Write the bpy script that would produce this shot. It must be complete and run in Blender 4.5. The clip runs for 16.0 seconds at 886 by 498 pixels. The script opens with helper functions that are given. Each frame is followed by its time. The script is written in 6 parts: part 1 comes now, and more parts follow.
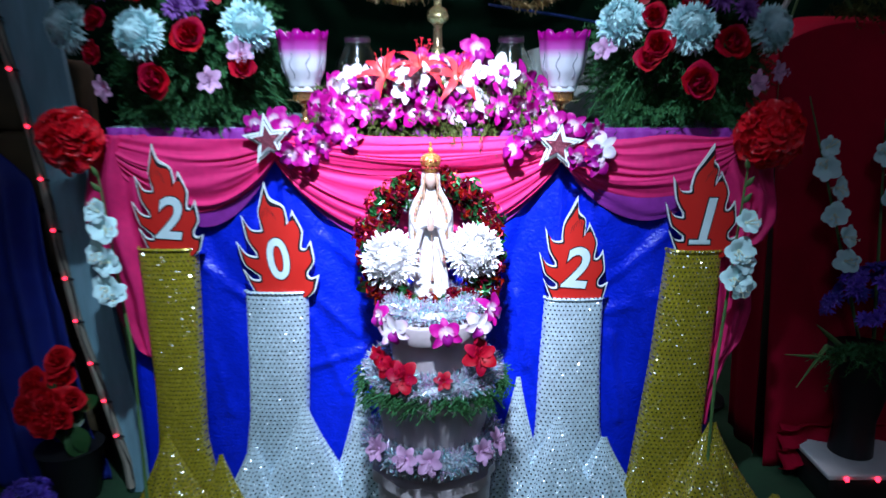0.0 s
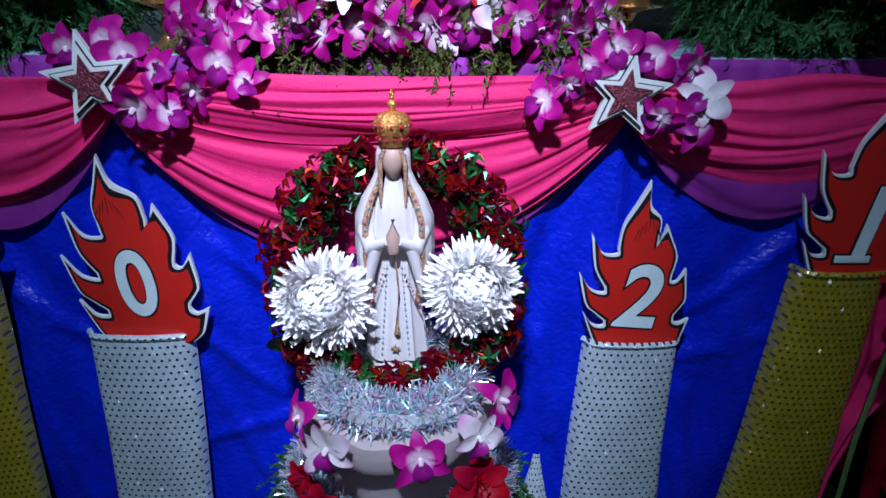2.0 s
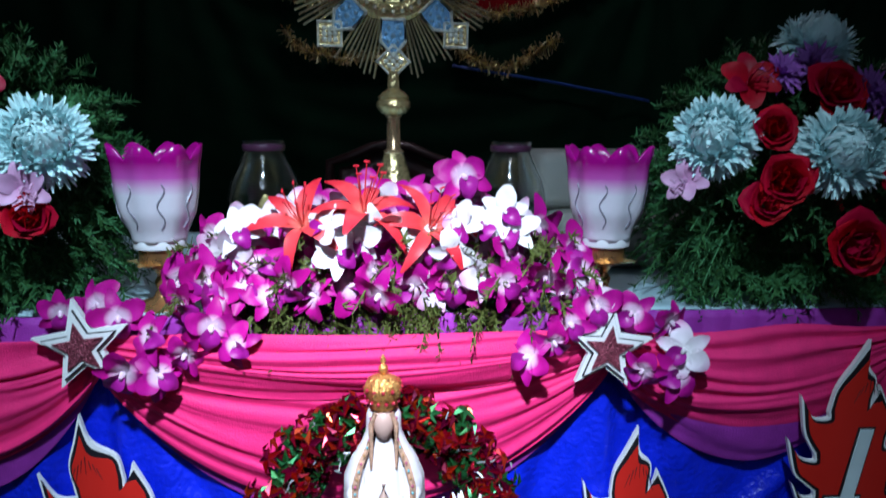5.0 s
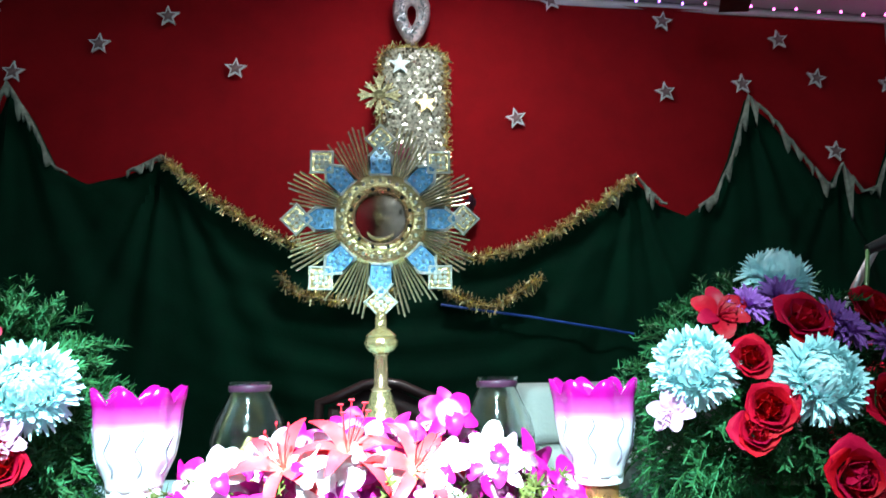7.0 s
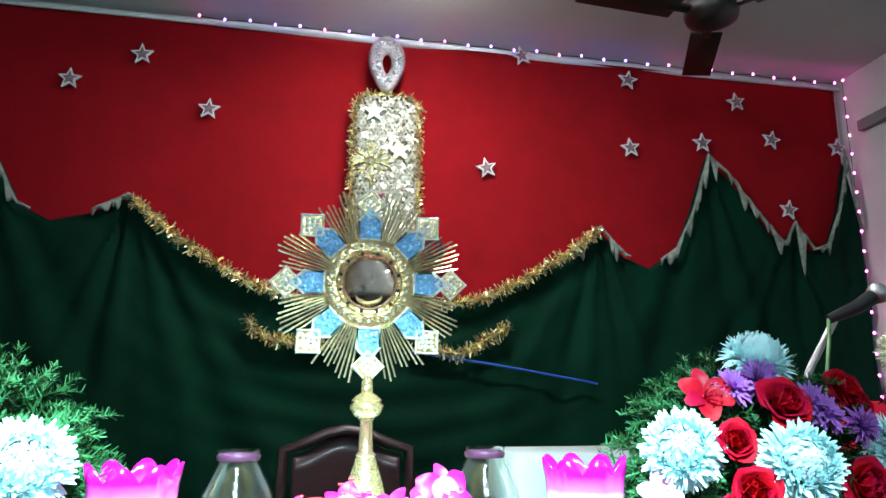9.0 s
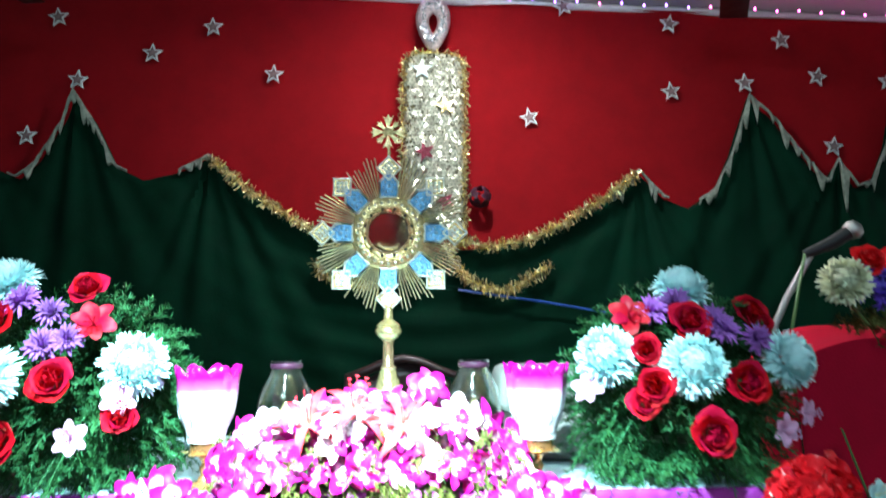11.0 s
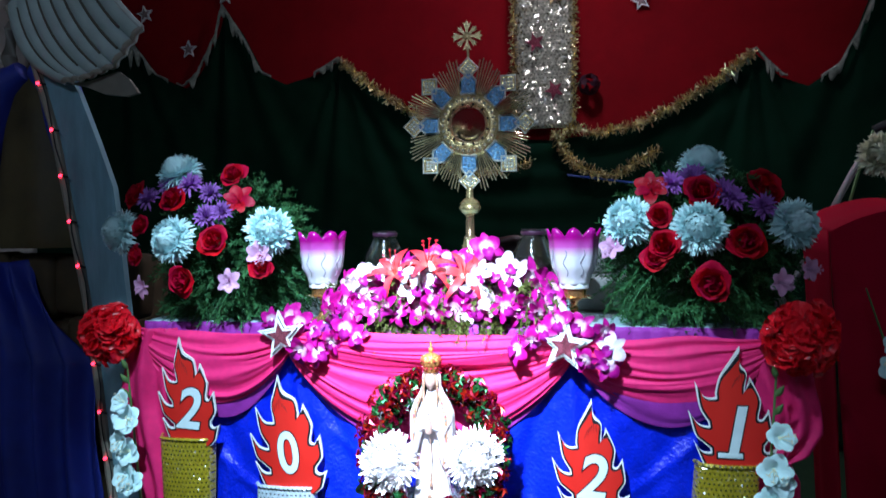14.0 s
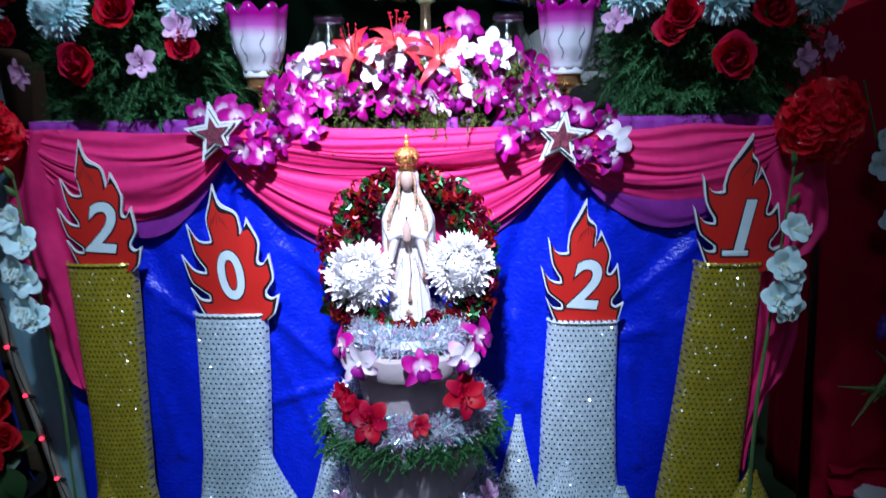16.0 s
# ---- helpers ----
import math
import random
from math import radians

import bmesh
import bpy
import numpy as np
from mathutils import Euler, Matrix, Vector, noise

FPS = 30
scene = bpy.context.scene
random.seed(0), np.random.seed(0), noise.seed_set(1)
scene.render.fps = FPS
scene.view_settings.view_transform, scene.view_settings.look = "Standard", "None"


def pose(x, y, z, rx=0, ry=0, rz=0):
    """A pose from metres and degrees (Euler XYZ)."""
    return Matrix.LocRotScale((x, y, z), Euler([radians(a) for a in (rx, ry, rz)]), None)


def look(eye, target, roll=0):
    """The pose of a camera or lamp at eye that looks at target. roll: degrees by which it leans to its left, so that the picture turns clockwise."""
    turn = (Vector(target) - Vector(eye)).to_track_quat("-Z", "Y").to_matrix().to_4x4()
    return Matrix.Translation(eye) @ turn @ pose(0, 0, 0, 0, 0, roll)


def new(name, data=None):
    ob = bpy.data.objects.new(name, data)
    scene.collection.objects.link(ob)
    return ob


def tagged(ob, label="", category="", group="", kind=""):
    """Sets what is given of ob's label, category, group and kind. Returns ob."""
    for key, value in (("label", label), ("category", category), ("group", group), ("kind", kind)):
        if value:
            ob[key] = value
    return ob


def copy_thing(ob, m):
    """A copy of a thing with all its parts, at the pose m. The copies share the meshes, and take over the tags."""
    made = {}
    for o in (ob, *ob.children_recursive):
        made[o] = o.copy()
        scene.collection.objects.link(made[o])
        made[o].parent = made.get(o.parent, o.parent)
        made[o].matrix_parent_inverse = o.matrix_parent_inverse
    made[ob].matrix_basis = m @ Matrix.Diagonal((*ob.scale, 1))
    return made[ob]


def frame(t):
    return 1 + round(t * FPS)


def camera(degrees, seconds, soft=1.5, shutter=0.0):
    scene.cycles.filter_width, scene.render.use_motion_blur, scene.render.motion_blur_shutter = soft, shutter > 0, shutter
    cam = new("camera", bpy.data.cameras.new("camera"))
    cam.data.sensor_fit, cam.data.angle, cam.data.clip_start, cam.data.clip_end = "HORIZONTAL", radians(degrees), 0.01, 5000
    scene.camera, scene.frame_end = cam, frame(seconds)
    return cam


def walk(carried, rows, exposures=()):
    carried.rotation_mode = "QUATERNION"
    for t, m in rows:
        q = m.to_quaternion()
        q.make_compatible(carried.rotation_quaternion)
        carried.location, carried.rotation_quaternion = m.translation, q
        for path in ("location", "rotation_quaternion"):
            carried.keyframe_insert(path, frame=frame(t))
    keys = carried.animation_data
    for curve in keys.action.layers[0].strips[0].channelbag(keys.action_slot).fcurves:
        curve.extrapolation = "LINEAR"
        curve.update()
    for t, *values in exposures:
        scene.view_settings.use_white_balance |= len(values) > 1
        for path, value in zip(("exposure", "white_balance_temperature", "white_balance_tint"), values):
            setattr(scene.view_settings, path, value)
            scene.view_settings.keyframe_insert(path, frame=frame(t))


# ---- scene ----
from mathutils.geometry import tessellate_polygon

cam = camera(65.1, 16.0, 1.5, 0.5)
METRES, EYE, TILT, LEAN, TURN = 2.2, 1.1, -14.0, 0.0, 0.0
ROWS = [
    (0.0, 0.0, 0.0, 0.0, -0.0, 0.0, 0.0),
    (0.5, -0.015, 0.1199, 0.0332, -2.98, -3.4, 0.07),
    (1.0, -0.0244, 0.2056, 0.0646, -5.28, -5.4, 1.39),
    (1.5, -0.0077, 0.2673, 0.0758, -3.98, -6.99, 0.28),
    (2.0, 0.0059, 0.3012, 0.0794, -1.32, -9.32, -0.21),
    (2.5, 0.0004, 0.3119, 0.0863, -1.87, -10.38, 0.62),
    (3.0, -0.0013, 0.3125, 0.1092, -2.22, -8.81, 1.42),
    (5.5, -0.005, 0.2882, 0.1398, -4.02, 8.36, 0.61),
    (6.0, -0.0028, 0.2788, 0.1464, -3.62, 14.26, 1.21),
    (6.5, 0.0008, 0.2863, 0.134, -3.46, 19.72, 1.76),
    (7.0, -0.0004, 0.291, 0.1327, -4.09, 22.81, 1.99),
    (7.5, -0.0061, 0.2876, 0.1467, -6.62, 24.46, 1.97),
    (8.0, -0.0293, 0.2831, 0.1531, -8.55, 25.46, 1.79),
    (10.5, -0.0091, 0.1899, 0.1342, -4.2, 25.36, 2.61),
    (11.0, 0.0315, 0.1392, 0.1059, -1.38, 20.84, 0.72),
    (11.5, 0.0517, 0.0923, 0.0906, -0.38, 18.97, 1.16),
    (12.0, 0.0699, 0.0326, 0.0691, 1.2, 16.74, 0.8),
    (12.5, 0.085, 0.0117, 0.0681, 1.14, 14.45, 1.26),
    (13.0, 0.1057, 0.0189, 0.0705, 1.48, 13.86, 1.31),
    (13.5, 0.1113, 0.0176, 0.0642, 6.7, 12.96, -0.32),
    (14.0, 0.1209, 0.0126, 0.055, 10.46, 11.71, -1.73),
    (14.5, 0.1237, 0.0258, 0.0399, 9.88, 8.36, -1.35),
    (15.0, 0.1107, 0.0508, 0.0254, 8.47, 4.36, -1.65),
    (15.5, 0.0653, 0.0857, 0.0165, 5.25, 2.41, -0.66),
    (16.0, 0.032, 0.116, 0.0024, 1.61, 0.9, 0.24),
]
EXPOSURES = [(0.0, -0.25, 6200, 33), (0.5, -0.6, 6200, 35), (1.0, -1.05, 6200, 36), (1.5, -1.4, 6200, 38), (3.0, -1.6, 6200, 38), (5.5, -0.55, 6400, 22), (6.0, 0.3, 6400, 13), (6.5, 1.1, 6500, 7), (7.0, 1.5, 6500, 6),
             (7.5, 1.8, 6500, 7), (8.0, 2.1, 6500, 7), (10.5, 2.3, 6500, 7), (11.0, 2.15, 6500, 4), (11.5, 1.7, 6500, 4), (12.0, 1.2, 6400, 8), (12.5, 0.75, 6400, 12), (13.0, 0.6, 6400, 13), (14.0, 0.2, 6200, 28), (15.0, -0.2, 6200, 38), (16.0, -0.62, 6200, 39)]
walk(cam, [(t, pose(0, 0, EYE, TILT, LEAN, TURN) @ pose(METRES * x, METRES * y, METRES * z, 90 + pitch, roll, yaw)) for t, x, y, z, yaw, pitch, roll in ROWS], EXPOSURES)

# ---- world and lamps ----
world = bpy.data.worlds.new("night")
world.use_nodes = True
world.node_tree.nodes["Background"].inputs[0].default_value = (0.02, 0.025, 0.04, 1)
world.node_tree.nodes["Background"].inputs[1].default_value = 0.05
scene.world = world


def lamp(name, kind, energy, color, m, **kw):
    d = bpy.data.lights.new(name, kind)
    d.energy, d.color = energy, color
    for k, v in kw.items():
        if k == "size":
            d.size = v
        elif k == "spot_size":
            d.spot_size = v
        elif k == "spot_blend":
            d.spot_blend = v
        elif k == "radius":
            d.shadow_soft_size = v
    ob = new(name, d)
    ob.matrix_world = m
    return ob


SPOT_AT = (-0.14, 0.35, 2.35)
lamp("focus_lamp", "SPOT", 320, (0.57, 0.90, 0.97), look(SPOT_AT, (-0.09, 1.50, 0.84)), spot_size=radians(52), spot_blend=1.0, radius=0.03)
# narrow second spot added to whiten the middle; no second lamp hangs there
lamp("focus_lamp_core", "SPOT", 500, (0.76, 0.92, 1.0), look((-0.08, 0.35, 2.35), (-0.03, 1.50, 0.85)), spot_size=radians(25), spot_blend=1.0, radius=0.03)
# downward fill added above the view to light the hangings evenly
lamp("ceiling_led", "AREA", 8, (0.90, 0.97, 1.0), look((0.20, 2.75, 3.00), (0.20, 2.75, 0.0)), size=0.22)
# unseen soft fill added from the front for backdrop, sides and lectern
lamp("hall_tube", "AREA", 17, (0.60, 0.86, 1.0), look((-0.2, -1.4, 3.0), (0.1, 0.8, 0.9)), size=0.9)


# ---- materials ----
def mat(name, color, rough=0.5, metal=0.0, var=0.2, scale=25.0, bump=0.0, bscale=120.0, rand=0.0, island=0.0, sheen=0.0, trans=0.0, emit=0.0, coat=0.0, spec=0.5, stretch=(1, 1, 1), sub=0.0):
    m = bpy.data.materials.new(name)
    m.use_nodes = True
    nt = m.node_tree
    N, L = nt.nodes, nt.links
    b = N["Principled BSDF"]
    I = b.inputs
    I["Roughness"].default_value, I["Metallic"].default_value = rough, metal
    I["Specular IOR Level"].default_value = spec
    I["Sheen Weight"].default_value = sheen
    I["Transmission Weight"].default_value = trans
    I["Coat Weight"].default_value = coat
    if sub:
        I["Subsurface Weight"].default_value = sub
        I["Subsurface Radius"].default_value = (0.01, 0.01, 0.01)
        I["Subsurface Scale"].default_value = 0.6
    tc = N.new("ShaderNodeTexCoord")
    mp = N.new("ShaderNodeMapping")
    mp.inputs["Scale"].default_value = stretch
    L.new(tc.outputs["Object"], mp.inputs[0])
    big, fine = N.new("ShaderNodeTexNoise"), N.new("ShaderNodeTexNoise")
    big.inputs["Scale"].default_value, fine.inputs["Scale"].default_value = scale * 0.2, scale
    fine.inputs["Detail"].default_value = 5
    L.new(mp.outputs[0], big.inputs[0]), L.new(mp.outputs[0], fine.inputs[0])
    mix = N.new("ShaderNodeMath")
    mix.operation = "ADD"
    L.new(big.outputs[0], mix.inputs[0]), L.new(fine.outputs[0], mix.inputs[1])
    ramp = N.new("ShaderNodeMapRange")
    ramp.inputs[1].default_value, ramp.inputs[2].default_value = 0.6, 1.4
    ramp.inputs[3].default_value, ramp.inputs[4].default_value = 1 - var, 1 + var
    L.new(mix.outputs[0], ramp.inputs[0])
    hsv = N.new("ShaderNodeHueSaturation")
    hsv.inputs["Color"].default_value = (*color, 1)
    val = ramp.outputs[0]
    if rand or island:
        src = N.new("ShaderNodeObjectInfo").outputs["Random"] if rand else N.new("ShaderNodeNewGeometry").outputs["Random Per Island"]
        k = rand or island
        r2 = N.new("ShaderNodeMapRange")
        r2.inputs[3].default_value, r2.inputs[4].default_value = 1 - k, 1 + k
        L.new(src, r2.inputs[0])
        mul = N.new("ShaderNodeMath")
        mul.operation = "MULTIPLY"
        L.new(val, mul.inputs[0]), L.new(r2.outputs[0], mul.inputs[1])
        val = mul.outputs[0]
        r3 = N.new("ShaderNodeMapRange")
        r3.inputs[3].default_value, r3.inputs[4].default_value = 0.5 - 0.04 * k, 0.5 + 0.04 * k
        L.new(src, r3.inputs[0]), L.new(r3.outputs[0], hsv.inputs["Hue"])
    L.new(val, hsv.inputs["Value"])
    L.new(hsv.outputs[0], I["Base Color"])
    rr = N.new("ShaderNodeMapRange")
    rr.inputs[1].default_value, rr.inputs[2].default_value = 0.3, 0.7
    rr.inputs[3].default_value, rr.inputs[4].default_value = max(0, rough - 0.06), min(1, rough + 0.08)
    L.new(fine.outputs[0], rr.inputs[0]), L.new(rr.outputs[0], I["Roughness"])
    if emit:
        I["Emission Color"].default_value, I["Emission Strength"].default_value = (*color, 1), emit
    if bump:
        bn = N.new("ShaderNodeTexNoise")
        bn.inputs["Scale"].default_value = bscale
        L.new(mp.outputs[0], bn.inputs[0])
        bp = N.new("ShaderNodeBump")
        bp.inputs["Strength"].default_value, bp.inputs["Distance"].default_value = bump, 0.004
        L.new(bn.outputs[0], bp.inputs["Height"]), L.new(bp.outputs[0], I["Normal"])
    m.diffuse_color = (*color, 1)
    return m


def ramp_color(m, stops, kind="radius", lo=0.0, hi=1.0):
    """Colour by distance from the thing's own middle, or by its own height."""
    N, L = m.node_tree.nodes, m.node_tree.links
    tc = N.new("ShaderNodeTexCoord")
    if kind == "radius":
        ln = N.new("ShaderNodeVectorMath")
        ln.operation = "LENGTH"
        L.new(tc.outputs["Object"], ln.inputs[0])
        src = ln.outputs["Value"]
    else:
        sp = N.new("ShaderNodeSeparateXYZ")
        L.new(tc.outputs["Object"], sp.inputs[0])
        src = sp.outputs["Z"]
    mr = N.new("ShaderNodeMapRange")
    mr.inputs[1].default_value, mr.inputs[2].default_value = lo, hi
    L.new(src, mr.inputs[0])
    cr = N.new("ShaderNodeValToRGB")
    e = cr.color_ramp.elements
    while len(e) < len(stops):
        e.new(0.5)
    for el, (p, c) in zip(e, stops):
        el.position, el.color = p, (*c, 1)
    L.new(mr.outputs[0], cr.inputs[0])
    hsv = [n for n in N if n.type == "HUE_SAT"][0]
    L.new(cr.outputs[0], hsv.inputs["Color"])
    return m


def sequin(name, color, pitch=0.0105, hole=0.19, dark=0.05, metal=0.75, cell=0.0034, tip=1.0, share=0.0, coat=1.0):
    """Cloth of small bright sequins with rows of dark holes; its UV is in metres."""
    m = mat(name, color, 0.24, metal, var=0.2, scale=90)
    N, L = m.node_tree.nodes, m.node_tree.links
    b = N["Principled BSDF"]
    tc = N.new("ShaderNodeTexCoord")
    sp = N.new("ShaderNodeSeparateXYZ")
    L.new(tc.outputs["UV"], sp.inputs[0])

    def op(kind, a, bb):
        n = N.new("ShaderNodeMath")
        n.operation = kind
        for i, q in enumerate((a, bb)):
            if q is None:
                continue
            if isinstance(q, (int, float)):
                n.inputs[i].default_value = q
            else:
                L.new(q, n.inputs[i])
        return n.outputs[0]
    u, v = op("DIVIDE", sp.outputs[0], pitch), op("DIVIDE", sp.outputs[1], pitch)
    row = op("FLOOR", v, None)
    u = op("ADD", u, op("MULTIPLY", op("MODULO", row, 2.0), 0.5))
    du, dv = op("SUBTRACT", op("FRACT", u, None), 0.5), op("SUBTRACT", op("FRACT", v, None), 0.5)
    d = op("SQRT", op("ADD", op("MULTIPLY", du, du), op("MULTIPLY", dv, dv)), None)
    isdot = op("LESS_THAN", d, hole)
    hsv = [n for n in N if n.type == "HUE_SAT"][0]
    mx = N.new("ShaderNodeMix")
    mx.data_type = "RGBA"
    L.new(isdot, mx.inputs[0])
    L.new(hsv.outputs[0], mx.inputs[6])
    mx.inputs[7].default_value = (color[0] * dark, color[1] * dark, color[2] * dark, 1)
    L.new(mx.outputs[2], b.inputs["Base Color"])
    # every sequin tips its own way, so that single ones catch the lamp
    vo = N.new("ShaderNodeTexVoronoi")
    vo.inputs["Scale"].default_value = 1 / cell
    L.new(tc.outputs["UV"], vo.inputs["Vector"])
    sub = N.new("ShaderNodeVectorMath")
    sub.operation = "SUBTRACT"
    L.new(vo.outputs["Color"], sub.inputs[0])
    sub.inputs[1].default_value = (0.5, 0.5, 0.5)
    sc = N.new("ShaderNodeVectorMath")
    sc.operation = "SCALE"
    L.new(sub.outputs[0], sc.inputs[0])
    sc.inputs["Scale"].default_value = tip
    rgb = N.new("ShaderNodeSeparateColor")
    L.new(vo.outputs["Color"], rgb.inputs[0])
    if share:
        L.new(op("ADD", op("MULTIPLY", op("GREATER_THAN", rgb.outputs[2], 1 - share), 0.95 - metal), metal), b.inputs["Metallic"])
    b.inputs["Coat Weight"].default_value, b.inputs["Coat Roughness"].default_value, b.inputs["Coat IOR"].default_value = coat, 0.12, 2.6
    ge = N.new("ShaderNodeNewGeometry")
    ad = N.new("ShaderNodeVectorMath")
    L.new(ge.outputs["Normal"], ad.inputs[0]), L.new(sc.outputs[0], ad.inputs[1])
    nm = N.new("ShaderNodeVectorMath")
    nm.operation = "NORMALIZE"
    L.new(ad.outputs[0], nm.inputs[0]), L.new(nm.outputs[0], b.inputs["Coat Normal"])
    if share:
        L.new(nm.outputs[0], b.inputs["Normal"])
    return m


# white petals with the cool lamp's cyan cast put into their colour
CYAN_LIT_PETALS = mat("cyan_lit_petals", (0.68, 0.95, 0.98), 0.6, var=0.04, scale=60, rand=0.03, spec=0.2)
# the same white petals, painted brighter for the lamp's hot middle
LAMP_WHITE_MUM = mat("lamp_white_petals", (0.97, 0.95, 0.96), 0.6, var=0.02, scale=60, spec=0.2)
CREAM_MUM = mat("cream_petals", (0.86, 0.84, 0.64), 0.6, var=0.08, scale=60)
ROSE_RED = mat("rose_petals", (0.47, 0.002, 0.022), 0.6, var=0.3, scale=40, rand=0.15, spec=0.12)
SCARLET = mat("scarlet_petals", (0.40, 0.002, 0.022), 0.5, var=0.25, scale=50, rand=0.12, spec=0.2)
LILY = ramp_color(mat("lily_petals", (0.8, 0.10, 0.06), 0.42, var=0.12, scale=60, sub=0.1), [(0.0, (0.74, 0.24, 0.18)), (0.35, (0.74, 0.05, 0.055)), (1.0, (0.62, 0.018, 0.035))], hi=0.07)
PURPLE = mat("purple_petals", (0.40, 0.15, 0.54), 0.55, var=0.2, scale=60, rand=0.25, spec=0.2)
VIOLET = mat("violet_petals", (0.14, 0.07, 0.60), 0.6, var=0.3, scale=60, rand=0.3)
PINKISH = mat("pale_pink_petals", (0.66, 0.34, 0.56), 0.55, var=0.2, scale=60, rand=0.2)
ORCHID = ramp_color(mat("orchid_petals", (0.4, 0.02, 0.3), 0.45, var=0.15, scale=70, rand=0.12, spec=0.2),
                    [(0.0, (0.80, 0.70, 0.76)), (0.26, (0.76, 0.46, 0.66)), (0.42, (0.52, 0.010, 0.26)), (1.0, (0.34, 0.001, 0.15))], hi=0.042)
ORCHID_PALE = ramp_color(mat("pale_orchid_petals", (0.7, 0.5, 0.7), 0.45, var=0.1, scale=70, rand=0.1, spec=0.2),
                         [(0.0, (0.80, 0.76, 0.78)), (0.6, (0.78, 0.66, 0.76)), (1.0, (0.60, 0.10, 0.36))], hi=0.042)
ORCHID_WHITE = mat("white_orchid_petals", (0.82, 0.80, 0.84), 0.5, var=0.06, scale=60, spec=0.2)
ORCHID_LIP = mat("orchid_lip", (0.36, 0.01, 0.24), 0.4, var=0.2, scale=80)
FERN = mat("fern_needles", (0.032, 0.135, 0.045), 0.6, var=0.35, scale=15, island=0.5, spec=0.15)
FERN_DRY = mat("dry_fern_needles", (0.07, 0.085, 0.02), 0.6, var=0.35, scale=15, island=0.4, spec=0.15)
LEAF = mat("leaf_green", (0.018, 0.085, 0.022), 0.45, var=0.25, scale=30)
STALK = mat("stalk_green", (0.09, 0.20, 0.06), 0.5, var=0.25, scale=30)
GOLD = mat("gold_metal", (0.72, 0.34, 0.10), 0.3, 0.7, var=0.35, scale=160, bump=0.8, bscale=300)
BRASS = mat("pale_brass", (0.88, 0.66, 0.30), 0.18, 0.75, var=0.2, scale=60, bump=1.0, bscale=110)
SILVER = mat("silver_gilt", (0.90, 0.84, 0.66), 0.25, 0.6, var=0.2, scale=80, bump=1.0, bscale=260)
COPPER = mat("copper_gilt", (0.62, 0.30, 0.13), 0.28, 0.8, var=0.15, scale=60)
ENAMEL = mat("blue_enamel", (0.22, 0.52, 0.84), 0.2, 0.4, var=0.35, scale=160, bump=1.0, bscale=200, coat=0.8)
MON_GILT = mat("champagne_gilt", (0.90, 0.68, 0.34), 0.2, 0.78, var=0.25, scale=70, bump=1.0, bscale=120)
PALE_RIM = mat("pale_silver_rim", (0.88, 0.88, 0.82), 0.3, 0.25, var=0.25, scale=140, bump=0.5, bscale=300)
MON_STEM = mat("rosy_gilt", (0.72, 0.45, 0.26), 0.25, 0.8, var=0.15, scale=60)
SMOKED = mat("smoky_glass", (0.42, 0.42, 0.46), 0.04, trans=1.0, var=0.02)
GLASS = mat("clear_glass", (0.92, 0.95, 0.95), 0.04, trans=1.0, var=0.02)
OPAL = ramp_color(mat("opal_glass", (0.8, 0.8, 0.85), 0.18, var=0.04, coat=0.4, sub=0.15),
                  [(0.0, (0.82, 0.80, 0.88)), (0.52, (0.80, 0.74, 0.84)), (0.70, (0.62, 0.10, 0.46)), (0.86, (0.48, 0.006, 0.26)), (1.0, (0.42, 0.004, 0.22))], "height", 0.085, 0.205)
TINSEL_GOLD = mat("gold_tinsel", (0.80, 0.64, 0.34), 0.25, 0.8, var=0.2, island=0.5)
TINSEL_IRIS = mat("silver_tinsel", (0.76, 0.80, 0.86), 0.2, 0.6, var=0.2, island=0.35)
TINSEL_CYAN = mat("cyan_tinsel", (0.30, 0.70, 0.78), 0.2, 0.6, var=0.2, island=0.4)
TINSEL_ROSE = mat("rose_tinsel", (0.74, 0.40, 0.66), 0.2, 0.6, var=0.2, island=0.4)
TINSEL_RED = mat("red_foil", (0.24, 0.002, 0.016), 0.2, 0.65, var=0.3, island=0.6)
TINSEL_GREEN = mat("green_foil", (0.012, 0.12, 0.03), 0.28, 0.6, var=0.3, island=0.5)
BLUE_SATIN = mat("blue_satin", (0.003, 0.020, 0.60), 0.34, var=0.22, scale=60, bump=0.6, bscale=140, spec=0.5)
BLUE_DARK = mat("blue_cloth", (0.012, 0.03, 0.30), 0.6, var=0.3, scale=20, bump=0.3, bscale=50)
PINK_NET = mat("pink_net", (0.82, 0.026, 0.165), 0.55, var=0.14, scale=60, bump=0.25, bscale=500, spec=0.2)
PURPLE_NET = mat("purple_net", (0.33, 0.035, 0.34), 0.55, var=0.2, scale=60, bump=0.25, bscale=500, spec=0.2)
TABLE_CLOTH = mat("pale_teal_satin", (0.40, 0.58, 0.66), 0.35, var=0.15, scale=12, bump=0.3, bscale=30)
GREEN_VELVET = mat("green_velvet", (0.0016, 0.021, 0.011), 0.85, var=0.3, scale=12, bump=0.2, bscale=90, spec=0.08)
RED_CLOTH = mat("red_cloth", (0.25, 0.006, 0.010), 0.85, var=0.16, scale=8, bump=0.15, bscale=150, spec=0.06)
LECTERN_RED = mat("crimson_cloth", (0.42, 0.004, 0.026), 0.8, var=0.16, scale=14, bump=0.2, bscale=200, spec=0.08)
PLASTER = mat("white_plaster", (0.66, 0.66, 0.64), 0.8, var=0.08, scale=6, bump=0.15, bscale=30)
CEIL = mat("ceiling_paint", (0.60, 0.60, 0.60), 0.8, var=0.06, scale=4, bump=0.1, bscale=20)
